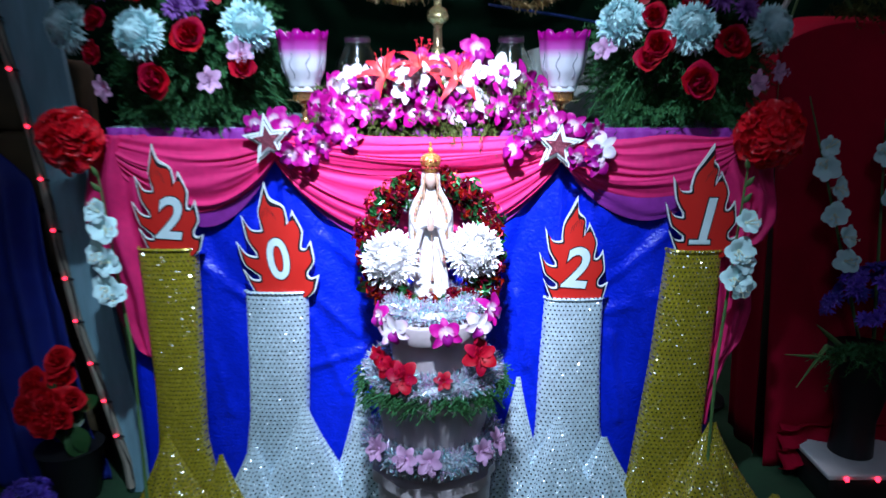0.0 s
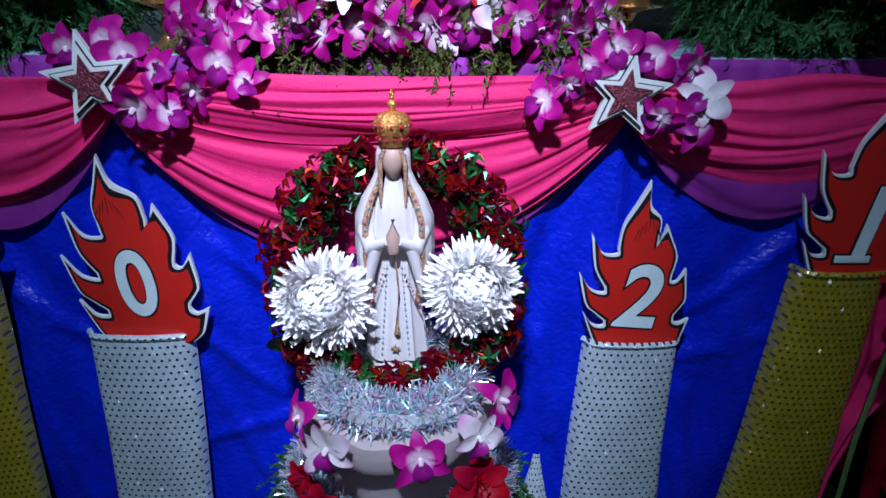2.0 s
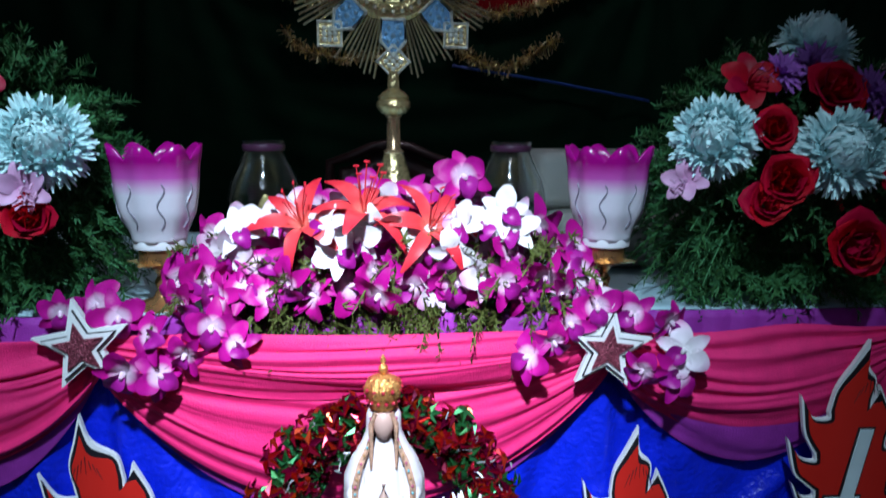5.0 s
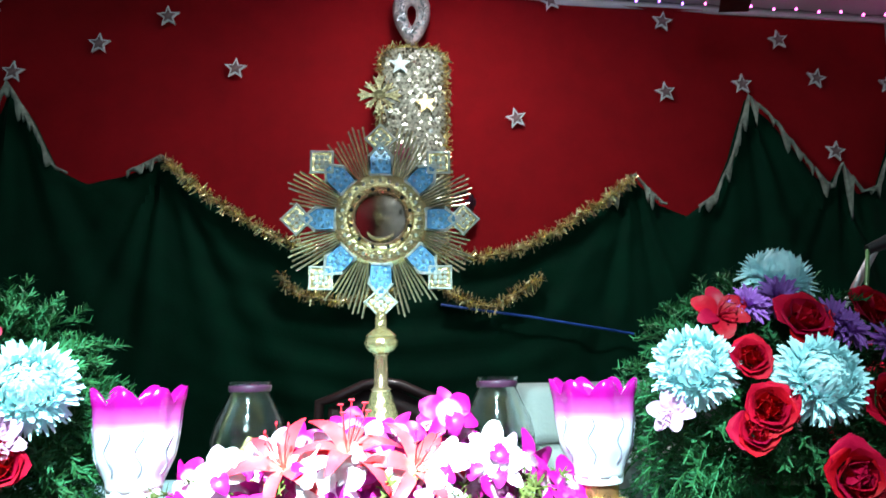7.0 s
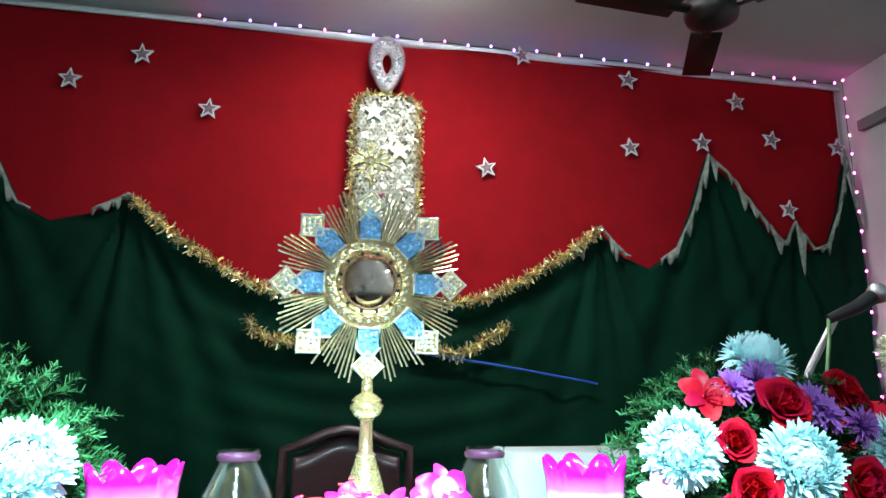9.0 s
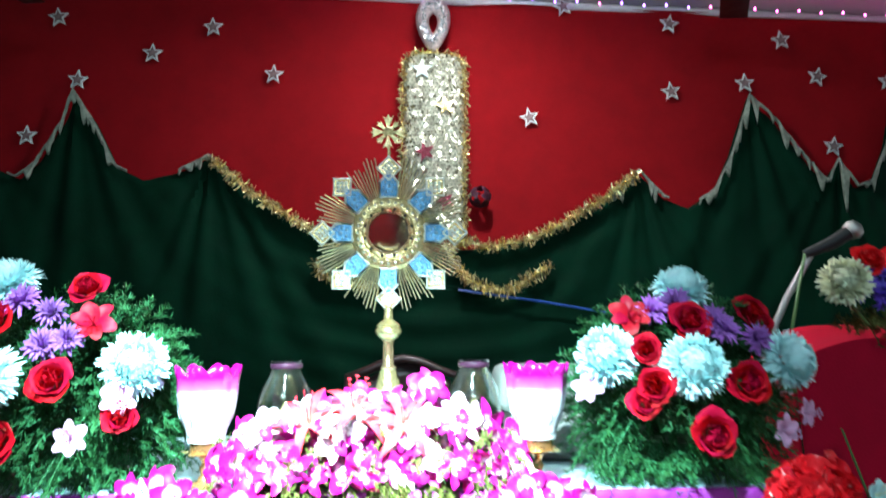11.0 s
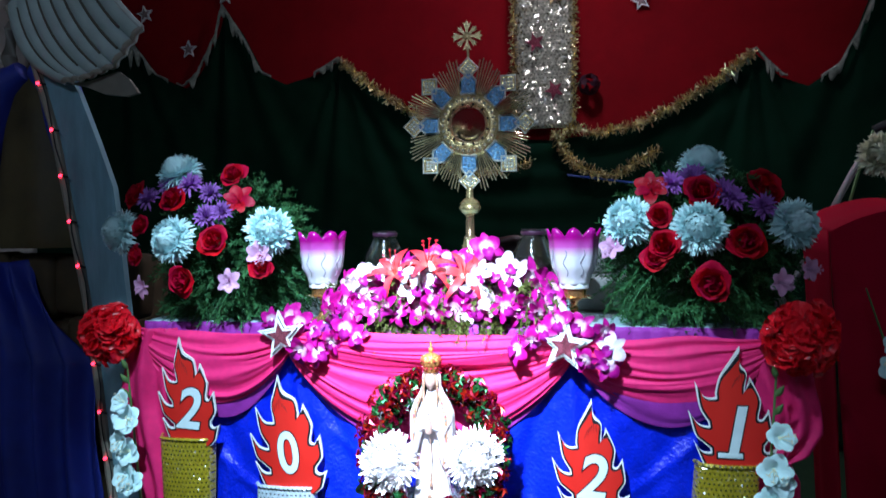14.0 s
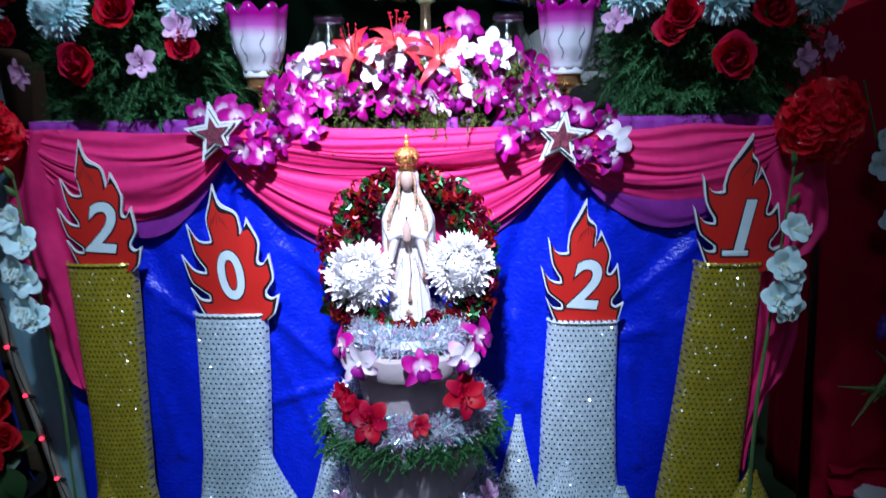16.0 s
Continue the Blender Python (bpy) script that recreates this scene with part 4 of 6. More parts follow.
def side(tongues, foot, top, d):
    """One side of the outline; d: how far it is drawn inwards, as a share of the height."""
    s = 1 if foot[0] > 0 else -1
    pts, cur = [], Vector(foot) + Vector((-s * d, 0))
    for tip, belly, hollow, notch in tongues:
        tip, belly, hollow, notch = Vector(tip), Vector(belly), Vector(hollow), Vector(notch)
        root = (belly.lerp(notch, 0.5) - tip).normalized()
        tip, belly, hollow, notch = tip + root * 2.6 * d, belly + Vector((-s * d, 0.1 * d)), hollow + Vector((-s * 0.5 * d, -0.9 * d)), notch + Vector((-s * d, -0.7 * d))
        nxt = notch + Vector((-s * 0.002, 0.032 + 1.2 * d))
        pts += curve([cur, cur.lerp(belly, 0.5) + Vector((s * 0.010, 0.0)), belly, tip], 5)[:-1]
        pts += curve([tip, hollow, notch, nxt], 5)[:-1]
        cur = nxt
    b = Vector(top) + Vector((0, -3.0 * d))
    if s < 0:
        return pts + curve([cur, cur.lerp(b, 0.35) + Vector((-0.040, 0)), cur.lerp(b, 0.7) + Vector((-0.018, 0)), b], 5)[:-1]
    return pts + curve([cur, cur.lerp(b, 0.3) + Vector((0.030, 0.02)), cur.lerp(b, 0.72) + Vector((-0.010, -0.04)), b], 5)[:-1]


def flame_face(g, w, h, lean, d, y0, y1):
    """A flame-shaped sheet: hooked tongues on both sides of one tip, foot at z = 0."""
    a = side(RIGHT_T, (0.25, 0.0), (lean, 1.0), d)
    b = side(LEFT_T, (-0.25, 0.0), (lean, 1.0), d)
    out = [Vector((x * w, max(0.0, z * h), 0)) for x, z in a + [Vector((lean, 1.0 - 3.0 * d))] + b[::-1]]
    n = len(out)
    tris = tessellate_polygon([out])
    vs = [(p.x, y0, p.y) for p in out] + [(p.x, y1, p.y) for p in out]
    fs = [tuple(t) for t in tris] + [tuple(i + n for i in t[::-1]) for t in tris] + [(i, i + n, (i + 1) % n + n, (i + 1) % n) for i in range(n)]
    return g.add(vs, fs)


def digit_mesh(ch, size, fat, deep, material, shear=0.22):
    c = bpy.data.curves.new("digit", "FONT")
    c.body, c.size, c.extrude, c.offset, c.shear, c.align_x, c.align_y = ch, size, deep, fat, shear, "CENTER", "CENTER"
    o = new("digit", c)
    me = bpy.data.meshes.new_from_object(o.evaluated_get(bpy.context.evaluated_depsgraph_get()))
    bpy.data.objects.remove(o)
    me.materials.clear()
    me.materials.append(material)
    return me


def flame_card(x, z, w, h, ch, tilt, y, lean=0.0):
    f = thing("flame_card", "orange-red flame cut-out with black and white edge, painted %s" % ch, "flame cut-out", (x, y, z), "four flame cards")
    B = Matrix.Translation((x, y, z)) @ Matrix.Rotation(radians(tilt), 4, "Y")
    part("board", flame_face(Geo(), w, h, lean, 0.0, 0, 0.006), CARD, f, "white card edge", m=B, smooth=False)
    part("outline", flame_face(Geo(), w, h, lean, 0.014, -0.0012, -0.0002), INK, f, "black outline", m=B, smooth=False)
    part("face", flame_face(Geo(), w, h, lean, 0.033, -0.0026, -0.0014), FLAME_RED, f, m=B, smooth=False)
    rs = random.Random(ch)
    for k in range(7):
        # painted streaks below the tip
        a = Vector(((lean + 0.02) * w + (k - 3) * 0.0042, 0, (0.80 - 0.02 * abs(k - 3)) * h))
        part("streak", Geo().tube([a + Vector((0.0, -0.0030, 0)), a + Vector(((k - 3) * 0.0022, -0.0030, -rs.uniform(0.012, 0.024)))], [0.0006, 0.0003], 4), INK, f, m=B)
    turn, wide, sh = {"0": (-7, 0.78, 0.0), "1": (0, 1.0, 0.18), "2": (4, 0.92, 0.14)}[ch]
    D = B @ Matrix.Translation((-0.035 * w, -0.0034, 0.325 * h)) @ Matrix.Rotation(radians(turn), 4, "Y") @ RX(radians(90)) @ Matrix.Diagonal((wide, 1, 1, 1))
    part("number_outline", digit_mesh(ch, 0.132, 0.0050, 0.0006, INK, sh), None, f, m=D)
    part("number", digit_mesh(ch, 0.132, 0.0026, 0.0006, PALE_BLUE, sh), None, f, "pale blue number %s" % ch, m=D @ Matrix.Translation((0, 0, 0.0014)))
    if ch == "1":
        part("number_foot_outline", Geo().box(-0.033, 0.020, -0.055, -0.039, -0.0006, 0.0006, 0.0003), INK, f, m=D)
        part("number_foot", Geo().box(-0.030, 0.017, -0.052, -0.042, 0.0008, 0.0020, 0.0003), PALE_BLUE, f, m=D)


flame_card(-0.603, 0.708, 0.182, 0.250, "2", 0, 1.512, -0.16)
flame_card(-0.366, 0.604, 0.220, 0.268, "0", 0, 1.530, -0.15)
flame_card(0.308, 0.588, 0.190, 0.252, "2", 0, 1.531, -0.03)
flame_card(0.586, 0.704, 0.200, 0.255, "1", 0, 1.512, 0.02)


# sequined candles and their trains of cloth
def candle_cloth(name, label, pts, y, depth, material, trains):
    """pts: (z, left x, right x) from the top down; trains: (apex x, apex z, spread, y)."""
    c = thing(name, label, "candle cloth", ((pts[-1][1] + pts[-1][2]) / 2, y, 0), "sequined candles")
    zs = [-p[0] for p in pts]

    def fn(u, v):
        z = pts[0][0] + (pts[-1][0] - pts[0][0]) * v
        l = interp([(-p[0], p[1]) for p in pts], -z)
        r = interp([(-p[0], p[2]) for p in pts], -z)
        yy = y - depth * max(0, math.sin(math.pi * u)) ** 0.22 - 0.0012 * noise.noise((u * 4, z * 7, pts[0][1]))
        return (l + (r - l) * u, yy, z)
    part("body", Geo().grid(fn, 24, 50, uvf=lambda u, v: (u * 0.15, v * (pts[0][0] - pts[-1][0]))), material, c)
    part("hem", Geo().tube([fn(k / 12, 0) for k in range(13)], 0.0045, 6), material, c)
    for ax, az, R, yo in trains:
        def cone(u, v):
            a = (u - 0.5) * math.pi * 1.02
            r = R * (0.05 + 0.95 * v ** 1.15) * (1 + 0.16 * math.sin(a * 9 + ax * 20) * v)
            return (ax + r * math.sin(a), min(yo - 0.55 * r * math.cos(a), 1.552), az * (1 - v) + 0.004 + 0.01 * v * abs(math.sin(a * 7)))
        part("train", Geo().grid(cone, 60, 24, uvf=lambda u, v: ((u - 0.5) * 2.2 * R * (0.2 + v), v * az)), material, c, "spreading cloth train")


candle_cloth("silver_candle", "silver sequined cloth candle with dark dots", [(0.615, -0.459, -0.312), (0.45, -0.463, -0.317), (0.30, -0.470, -0.325), (0.02, -0.51, -0.29)], 1.543, 0.022, SEQ_SILVER, [(-0.335, 0.33, 0.16, 1.53), (-0.195, 0.392, 0.10, 1.53), (-0.46, 0.24, 0.11, 1.52)])
candle_cloth("silver_candle", "silver sequined cloth candle with dark dots", [(0.600, 0.236, 0.373), (0.42, 0.228, 0.376), (0.27, 0.225, 0.384), (0.02, 0.20, 0.43)], 1.543, 0.022, SEQ_SILVER, [(0.180, 0.402, 0.10, 1.53), (0.275, 0.30, 0.16, 1.52), (0.39, 0.25, 0.14, 1.52)])
candle_cloth("gold_candle", "gold sequined cloth candle with a spreading foot", [(0.722, -0.692, -0.555), (0.40, -0.684, -0.567), (0.25, -0.690, -0.572), (0.02, -0.72, -0.54)], 1.534, 0.032, SEQ_GOLD, [(-0.66, 0.27, 0.12, 1.50), (-0.53, 0.22, 0.09, 1.49)])
candle_cloth("gold_candle", "gold sequined cloth candle with a spreading foot", [(0.718, 0.508, 0.633), (0.45, 0.488, 0.632), (0.28, 0.470, 0.628), (0.02, 0.44, 0.66)], 1.534, 0.032, SEQ_GOLD, [(0.475, 0.23, 0.08, 1.50), (0.64, 0.30, 0.17, 1.50), (0.80, 0.12, 0.12, 1.48)])


# ---- stacked pots, wreaths and the statue ----
PX, PY = -0.022, 1.405
pots = thing("pot_stack", "three stacked pots wrapped in beige paper", "pots", (PX, PY, 0))
oct_ = lambda a, t: 0.985 * math.cos(math.pi / 8) / math.cos((a + 0.25) % (math.pi / 4) - math.pi / 8) + 0.03
P0 = Matrix.Translation((PX, PY, 0))
fold_ = lambda a, t: 1 + 0.022 * math.sin(9 * a + 2 * t) + 0.016 * math.sin(17 * a + 5 * t + 1)
part("pot", Geo().lathe([(0.082, 0.45), (0.090, 0.50), (0.102, 0.572), (0.118, 0.576), (0.124, 0.590), (0.120, 0.612), (0.112, 0.616), (0.085, 0.608)], 64, m=P0, wob=lambda a, t: oct_(a, t) * (1 + 0.012 * math.sin(15 * a) * (1 - t))), POT, pots)
part("pot", Geo().lathe([(0.100, 0.24), (0.108, 0.32), (0.124, 0.43), (0.132, 0.435), (0.130, 0.462), (0.08, 0.458)], 72, m=P0, wob=fold_), POT, pots)
part("pot", Geo().lathe([(0.118, 0.0), (0.128, 0.24), (0.138, 0.245), (0.136, 0.268), (0.08, 0.262)], 72, m=P0, wob=fold_), POT, pots)


def ring_pts(cx, cy, cz, r, n=24):
    return [(cx + r * math.cos(2 * math.pi * i / n), cy + r * math.sin(2 * math.pi * i / n), cz) for i in range(n + 1)]


def ring_wreath(name, label, z, r, n, ln, fern, group="wreaths round the pots"):
    w = thing(name, label, "wreath", (PX, PY, z), group)
    g = Geo()
    g.tube(ring_pts(PX, PY, z, r), 0.012, 6)
    for dz, dr, share, k in ((0.010, 0.0, 3, 0.46), (0.014, -0.020, 3, 0.42), (-0.006, 0.008, 3, 0.42), (0.0, -0.008, 2, 0.62)):
        tinsel(g, ring_pts(PX, PY, z + dz, r + dr), n * share, ln * k, rr, 0.0008, (0, 0, 0, 1, 2))
    part("tinsel", g, [TINSEL_IRIS, TINSEL_CYAN, TINSEL_ROSE], w, "iridescent silver tinsel", kind="stuff")
    if fern:
        g = Geo()
        for k in range(260):
            a = rr.uniform(math.pi * 0.85, 2.15 * math.pi)
            p = (PX + (r + 0.012) * math.cos(a), PY + (r + 0.012) * math.sin(a), z - 0.016 + rr.uniform(-0.016, 0.008))
            d = (math.cos(a) * 0.6 - math.sin(a) * rr.uniform(-1.6, 1.6), math.sin(a) * 0.6 + math.cos(a) * rr.uniform(-1.6, 1.6), rr.uniform(-0.45, 0.25))
            sprig(g, p, d, rr.uniform(0.025, 0.05), 18, rr, 0.008)
        part("fern", g, FERN, w, "green asparagus fern", kind="stuff")
    return w


def petal_ring(w, mesh, angles, z, r, size, tilt=0.3, name="flower"):
    for k, a in enumerate(angles):
        a = radians(a)
        d = (math.cos(a), math.sin(a), tilt)
        bloom(name, mesh if not isinstance(mesh, list) else mesh[k % len(mesh)], w, facing((PX + r * math.cos(a), PY + r * math.sin(a), z), d, k * 1.7, size))


w = ring_wreath("tinsel_wreath", "silver tinsel ring with orchids on the top pot", 0.632, 0.092, 900, 0.042, False)
for x, z, d, spin, size, k in ((-0.095, 0.612, (-0.4, -1, 0.1), 0.3, 1.0, 4), (0.006, 0.612, (0.1, -1, 0.2), 0.15, 0.95, 0), (0.070, 0.615, (0.5, -1, 0.2), -0.6, 0.9, 4), (0.098, 0.638, (0.9, -0.8, 0.3), 0.7, 1.0, 1), (-0.128, 0.632, (-1, -0.7, 0.2), 0.4, 0.9, 2)):
    bloom("orchid", ORCH[k], w, facing((x, PY - math.sqrt(max(0.0, 0.135 ** 2 - (x - PX) ** 2)), z), d, spin, size))
w = ring_wreath("fern_wreath", "silver tinsel and green fern ring with red flowers", 0.490, 0.130, 1100, 0.05, True)
for x, z, d, spin, size in ((-0.078, 0.515, (-0.2, -1, 0.5), 0.4, 0.80), (-0.105, 0.528, (-0.5, -1, 0.4), 1.4, 0.62), (0.072, 0.552, (0.3, -1, 0.5), 0.9, 0.85), (0.002, 0.512, (0, -1, 0.8), 0.5, 0.45), (-0.128, 0.548, (-0.8, -1, 0.3), 2.0, 0.5)):
    bloom("red_flower", CARN, w, facing((x, PY - math.sqrt(max(0.0, 0.135 ** 2 - (x - PX) ** 2)), z), d, spin, size))
w = ring_wreath("tinsel_wreath", "silver tinsel ring with pale pink flowers low on the pots", 0.325, 0.136, 1300, 0.052, False)
petal_ring(w, ALST, (222, 250, 268, 312, 332), 0.345, 0.150, 0.95, 0.4, "pink_flower")

# standing foil wreath behind the statue
WX, WZ, WY = -0.026, 0.742, 1.515
wreath = thing("foil_wreath", "red and green foil leaf wreath leaning on the altar", "wreath", (WX, WY, 0.60))
hoop = [(WX + 0.130 * math.cos(2 * math.pi * i / 32), WY - 0.006 - 0.105 * (0.5 - 0.5 * math.sin(2 * math.pi * i / 32)) ** 1.5, WZ + 0.130 * math.sin(2 * math.pi * i / 32)) for i in range(33)]
part("hoop", Geo().tube(hoop, 0.016, 8), TINSEL_GREEN, wreath)
g = Geo()
for k in range(1250):
    i = rr.randrange(32)
    p = Vector(hoop[i]).lerp(Vector(hoop[i + 1]), rr.random())
    d = Vector((rr.gauss(0, 1), -abs(rr.gauss(0, 0.8)), rr.gauss(0, 1))).normalized()
    red = 0 if rr.random() < 0.70 else 1
    R = rr.uniform(0.010, 0.019)
    st = star_pts(0, 0, R, 0.45, rr.uniform(0, 72))
    m = Matrix.Translation(p + d * rr.uniform(0.010, 0.042)) @ Vector((d.x + rr.gauss(0, 0.5), d.y - 0.3, d.z + rr.gauss(0, 0.5))).to_track_quat("Z", "Y").to_matrix().to_4x4()
    g.add([(x, z, 0.004 * ((j % 2) * 2 - 1)) for j, (x, z) in enumerate(st)] + [(0, 0, 0.003)], [(j, (j + 1) % 10, 10) for j in range(10)], red, m)
part("foil_leaves", g, [TINSEL_RED, TINSEL_GREEN], wreath, "shiny red and green foil stars", kind="stuff")
# short silver strips added as glints on the red and green foil
g = Geo()
for k in range(60):
    i = rr.randrange(32)
    p = Vector(hoop[i]) + Vector((rr.gauss(0, 0.018), -0.03, rr.gauss(0, 0.018)))
    tinsel(g, [p, p + Vector((0.01, 0, 0))], 2, 0.012, rr, 0.0009)
part("glint", g, TINSEL_IRIS, wreath, kind="stuff")

# the statue: one plain robed shape
SX, SY, SZ = -0.026, 1.462, 0.629


def robe(a, t):
    return 1 + (0.06 * math.sin(11 * a) + 0.035 * math.sin(19 * a + 2)) * (1 - t) ** 0.5


g = Geo()
S = Matrix.Translation((SX, SY, SZ)) @ Matrix.Diagonal((1, 0.75, 1, 1))
g.lathe([(0.036, 0.0), (0.045, 0.004), (0.040, 0.05), (0.034, 0.11), (0.030, 0.16), (0.031, 0.20), (0.027, 0.235), (0.013, 0.254), (0.010, 0.27)], 64, 0, S, robe)


def mantle(u, v):
    # a cloak from the crown of the head, open in front, wide at the elbows
    a = math.pi * (-0.26 + 1.52 * u)
    r = interp([(0.0, 0.004), (0.04, 0.017), (0.10, 0.0225), (0.20, 0.0235), (0.27, 0.030), (0.36, 0.043), (0.47, 0.053), (0.66, 0.054), (0.85, 0.051), (1.0, 0.045)], v)
    r *= 1 + (0.04 * math.sin(a * 9) + 0.03 * math.sin(a * 17 + 1)) * max(0, v - 0.25)
    return (SX + r * math.cos(a), SY + 0.005 + 0.74 * r * math.sin(a), SZ + 0.322 - 0.235 * v)


g.grid(mantle, 64, 40, 0)
for u, s in ((0.0, 1), (1.0, -1)):
    # broad gilt border of the cloak, set with small stones
    g.grid(lambda a, b: Vector(mantle(u, 0.10 + 0.88 * b)) + Vector((-s * 0.0015 + s * 0.0085 * (a - 0.2) * min(1, b * 4), -0.0028 - 0.0015 * math.sin(math.pi * a), 0)), 4, 40, 1)
    for k in range(22):
        p = Vector(mantle(u, 0.10 + 0.86 * k / 21)) + Vector((s * 0.001, -0.005, 0))
        g.lathe([(0.0017, -0.001), (0.0019, 0.0), (0.0008, 0.0016)], 6, 2 + k % 3, facing(p, (0, -1, 0)))
g.lathe([(0.002, -0.021), (0.009, -0.016), (0.0135, -0.003), (0.0145, 0.008), (0.011, 0.019), (0.002, 0.024)], 24, 5, Matrix.Translation((SX, SY - 0.006, SZ + 0.287)))
for s in (-1, 1):
    # locks beside the head, upper arm, forearm and the falling sleeve
    g.tube([(SX + s * 0.010, SY - 0.013, SZ + 0.306), (SX + s * 0.0155, SY - 0.012, SZ + 0.290), (SX + s * 0.0165, SY - 0.013, SZ + 0.262), (SX + s * 0.016, SY - 0.019, SZ + 0.232)], [0.0035, 0.0040, 0.0035, 0.0015], 8, 1)
    g.tube([(SX + s * 0.031, SY - 0.004, SZ + 0.228), (SX + s * 0.038, SY - 0.012, SZ + 0.195), (SX + s * 0.030, SY - 0.027, SZ + 0.176), (SX + s * 0.008, SY - 0.038, SZ + 0.190)], [0.011, 0.012, 0.0105, 0.006], 14, 0)
    g.tube([(SX + s * 0.024, SY - 0.029, SZ + 0.176), (SX + s * 0.031, SY - 0.029, SZ + 0.145), (SX + s * 0.037, SY - 0.028, SZ + 0.105)], [0.009, 0.007, 0.002], 12, 0)
    # a row of pale stones down the robe, and the looped cord
    for k in range(16):
        z = 0.150 - 0.0088 * k
        g.lathe([(0.0011, -0.001), (0.0012, 0.0), (0.0005, 0.001)], 6, 3, facing((SX + s * (0.010 + 0.0006 * k), SY - 0.0262 - 0.00048 * k, SZ + z), (0, -1, 0)))
    for k in range(14):
        t = k / 13
        g.lathe([(0.0014, -0.0012), (0.0017, 0.0), (0.0008, 0.0014)], 6, 1 + k % 2, facing((SX + s * (0.043 - 0.030 * (1 - t)), SY - 0.034 + 0.004 * t, SZ + 0.150 - 0.075 * t ** 0.8), (0, -1, 0)))
g.tube([(SX, SY - 0.038, SZ + 0.176), (SX, SY - 0.043, SZ + 0.200), (SX, SY - 0.040, SZ + 0.222)], [0.0075, 0.0090, 0.003], 10, 5)
g.tube([(SX + 0.002, SY - 0.036, SZ + 0.168), (SX + 0.006, SY - 0.033, SZ + 0.11), (SX + 0.003, SY - 0.034, SZ + 0.072), (SX + 0.003, SY - 0.034, SZ + 0.050)], [0.0011, 0.0011, 0.0016, 0.0046], 8, 1)
g.plate(star_pts(SX, SZ + 0.028, 0.007, 0.42), SY - 0.0385, SY - 0.036, 1)
g.lathe([(0.036, -0.035), (0.036, -0.006), (0.032, 0.0)], 28, 0, Matrix.Translation((SX, SY, SZ)))
g.v = [(SX + 0.89 * (x - SX), SY + 0.89 * (y - SY), SZ + 0.89 * (z - SZ)) for x, y, z in g.v]
solo("statue", g, [STATUE, STATUE_TRIM, mat("rose_stone", (0.55, 0.10, 0.22), 0.25), mat("teal_stone", (0.12, 0.45, 0.52), 0.25), mat("amber_stone", (0.50, 0.26, 0.10), 0.25), STATUE_SKIN], "small white plaster statue in a long robe with gilt edges", "statue")
crown = thing("gilt_crown", "small gilt crown resting on the statue", "crown", (SX, SY, SZ + 0.275))
C = Matrix.Translation((SX, SY, SZ + 0.275)) @ Matrix.Scale(0.90, 4)
part("band", Geo().lathe([(0.016, 0.0), (0.0185, 0.002), (0.019, 0.012), (0.021, 0.018)], 24, m=C, caps=False), GOLD, crown)
part("cap", Geo().lathe([(0.021, 0.016), (0.024, 0.026), (0.021, 0.036), (0.012, 0.042), (0.004, 0.044)], 24, m=C, wob=lambda a, t: 1 + 0.09 * math.sin(8 * a)), GOLD, crown)
jewel_me = Geo().lathe([(0.0028, -0.001), (0.003, 0.0), (0.001, 0.0025)], 8).mesh("jewel", mat("garnet", (0.40, 0.02, 0.04), 0.15, coat=0.5))
for k in range(12):
    a = k * math.pi / 6
    for rad, z in ((0.0198, 0.010), (0.0235, 0.027)):
        part("jewel", jewel_me, None, crown, m=C @ facing((rad * math.cos(a + z * 20), rad * math.sin(a + z * 20), z), (math.cos(a + z * 20), math.sin(a + z * 20), 0)))
    part("crown_leaf", Geo().petal(0.022, 0.012, -0.5, 0.4, 4, m=C @ RZ(a) @ Matrix.Translation((0, 0.0195, 0.012)) @ RX(radians(68))), GOLD, crown)
part("finial", Geo().lathe([(0.003, 0.043), (0.006, 0.049), (0.006, 0.054), (0.002, 0.058), (0.004, 0.062), (0.001, 0.07)], 12, m=C), GOLD, crown)

# two big white chrysanthemums at the statue's foot
for k, (x, z, s, d) in enumerate(((-0.112, 0.722, 1.06, (-0.15, -1, 0.25)), (0.068, 0.738, 1.0, (0.25, -1, 0.2)))):
    f = thing("white_chrysanthemum", "large white chrysanthemum bloom at the statue's foot", "flower", (x, 1.44, z), "blooms beside the statue")
    part("bloom", MUM_PURE[k], None, f, m=facing((x, 1.425, z), d, k, s * 1.06))
    part("stem", Geo().tube([(x, 1.43, z), (x * 0.9, 1.455, z - 0.06), (x * 0.8 - 0.004, 1.455, 0.60)], 0.003, 6), STALK, f)
    part("leaf", Geo().petal(0.05, 0.035, 0.5, 0.2, 5, m=facing((x - 0.035 + 0.07 * k, 1.43, z - 0.05), (0.2, -1, -0.3), 2.2 - k)), LEAF, f)


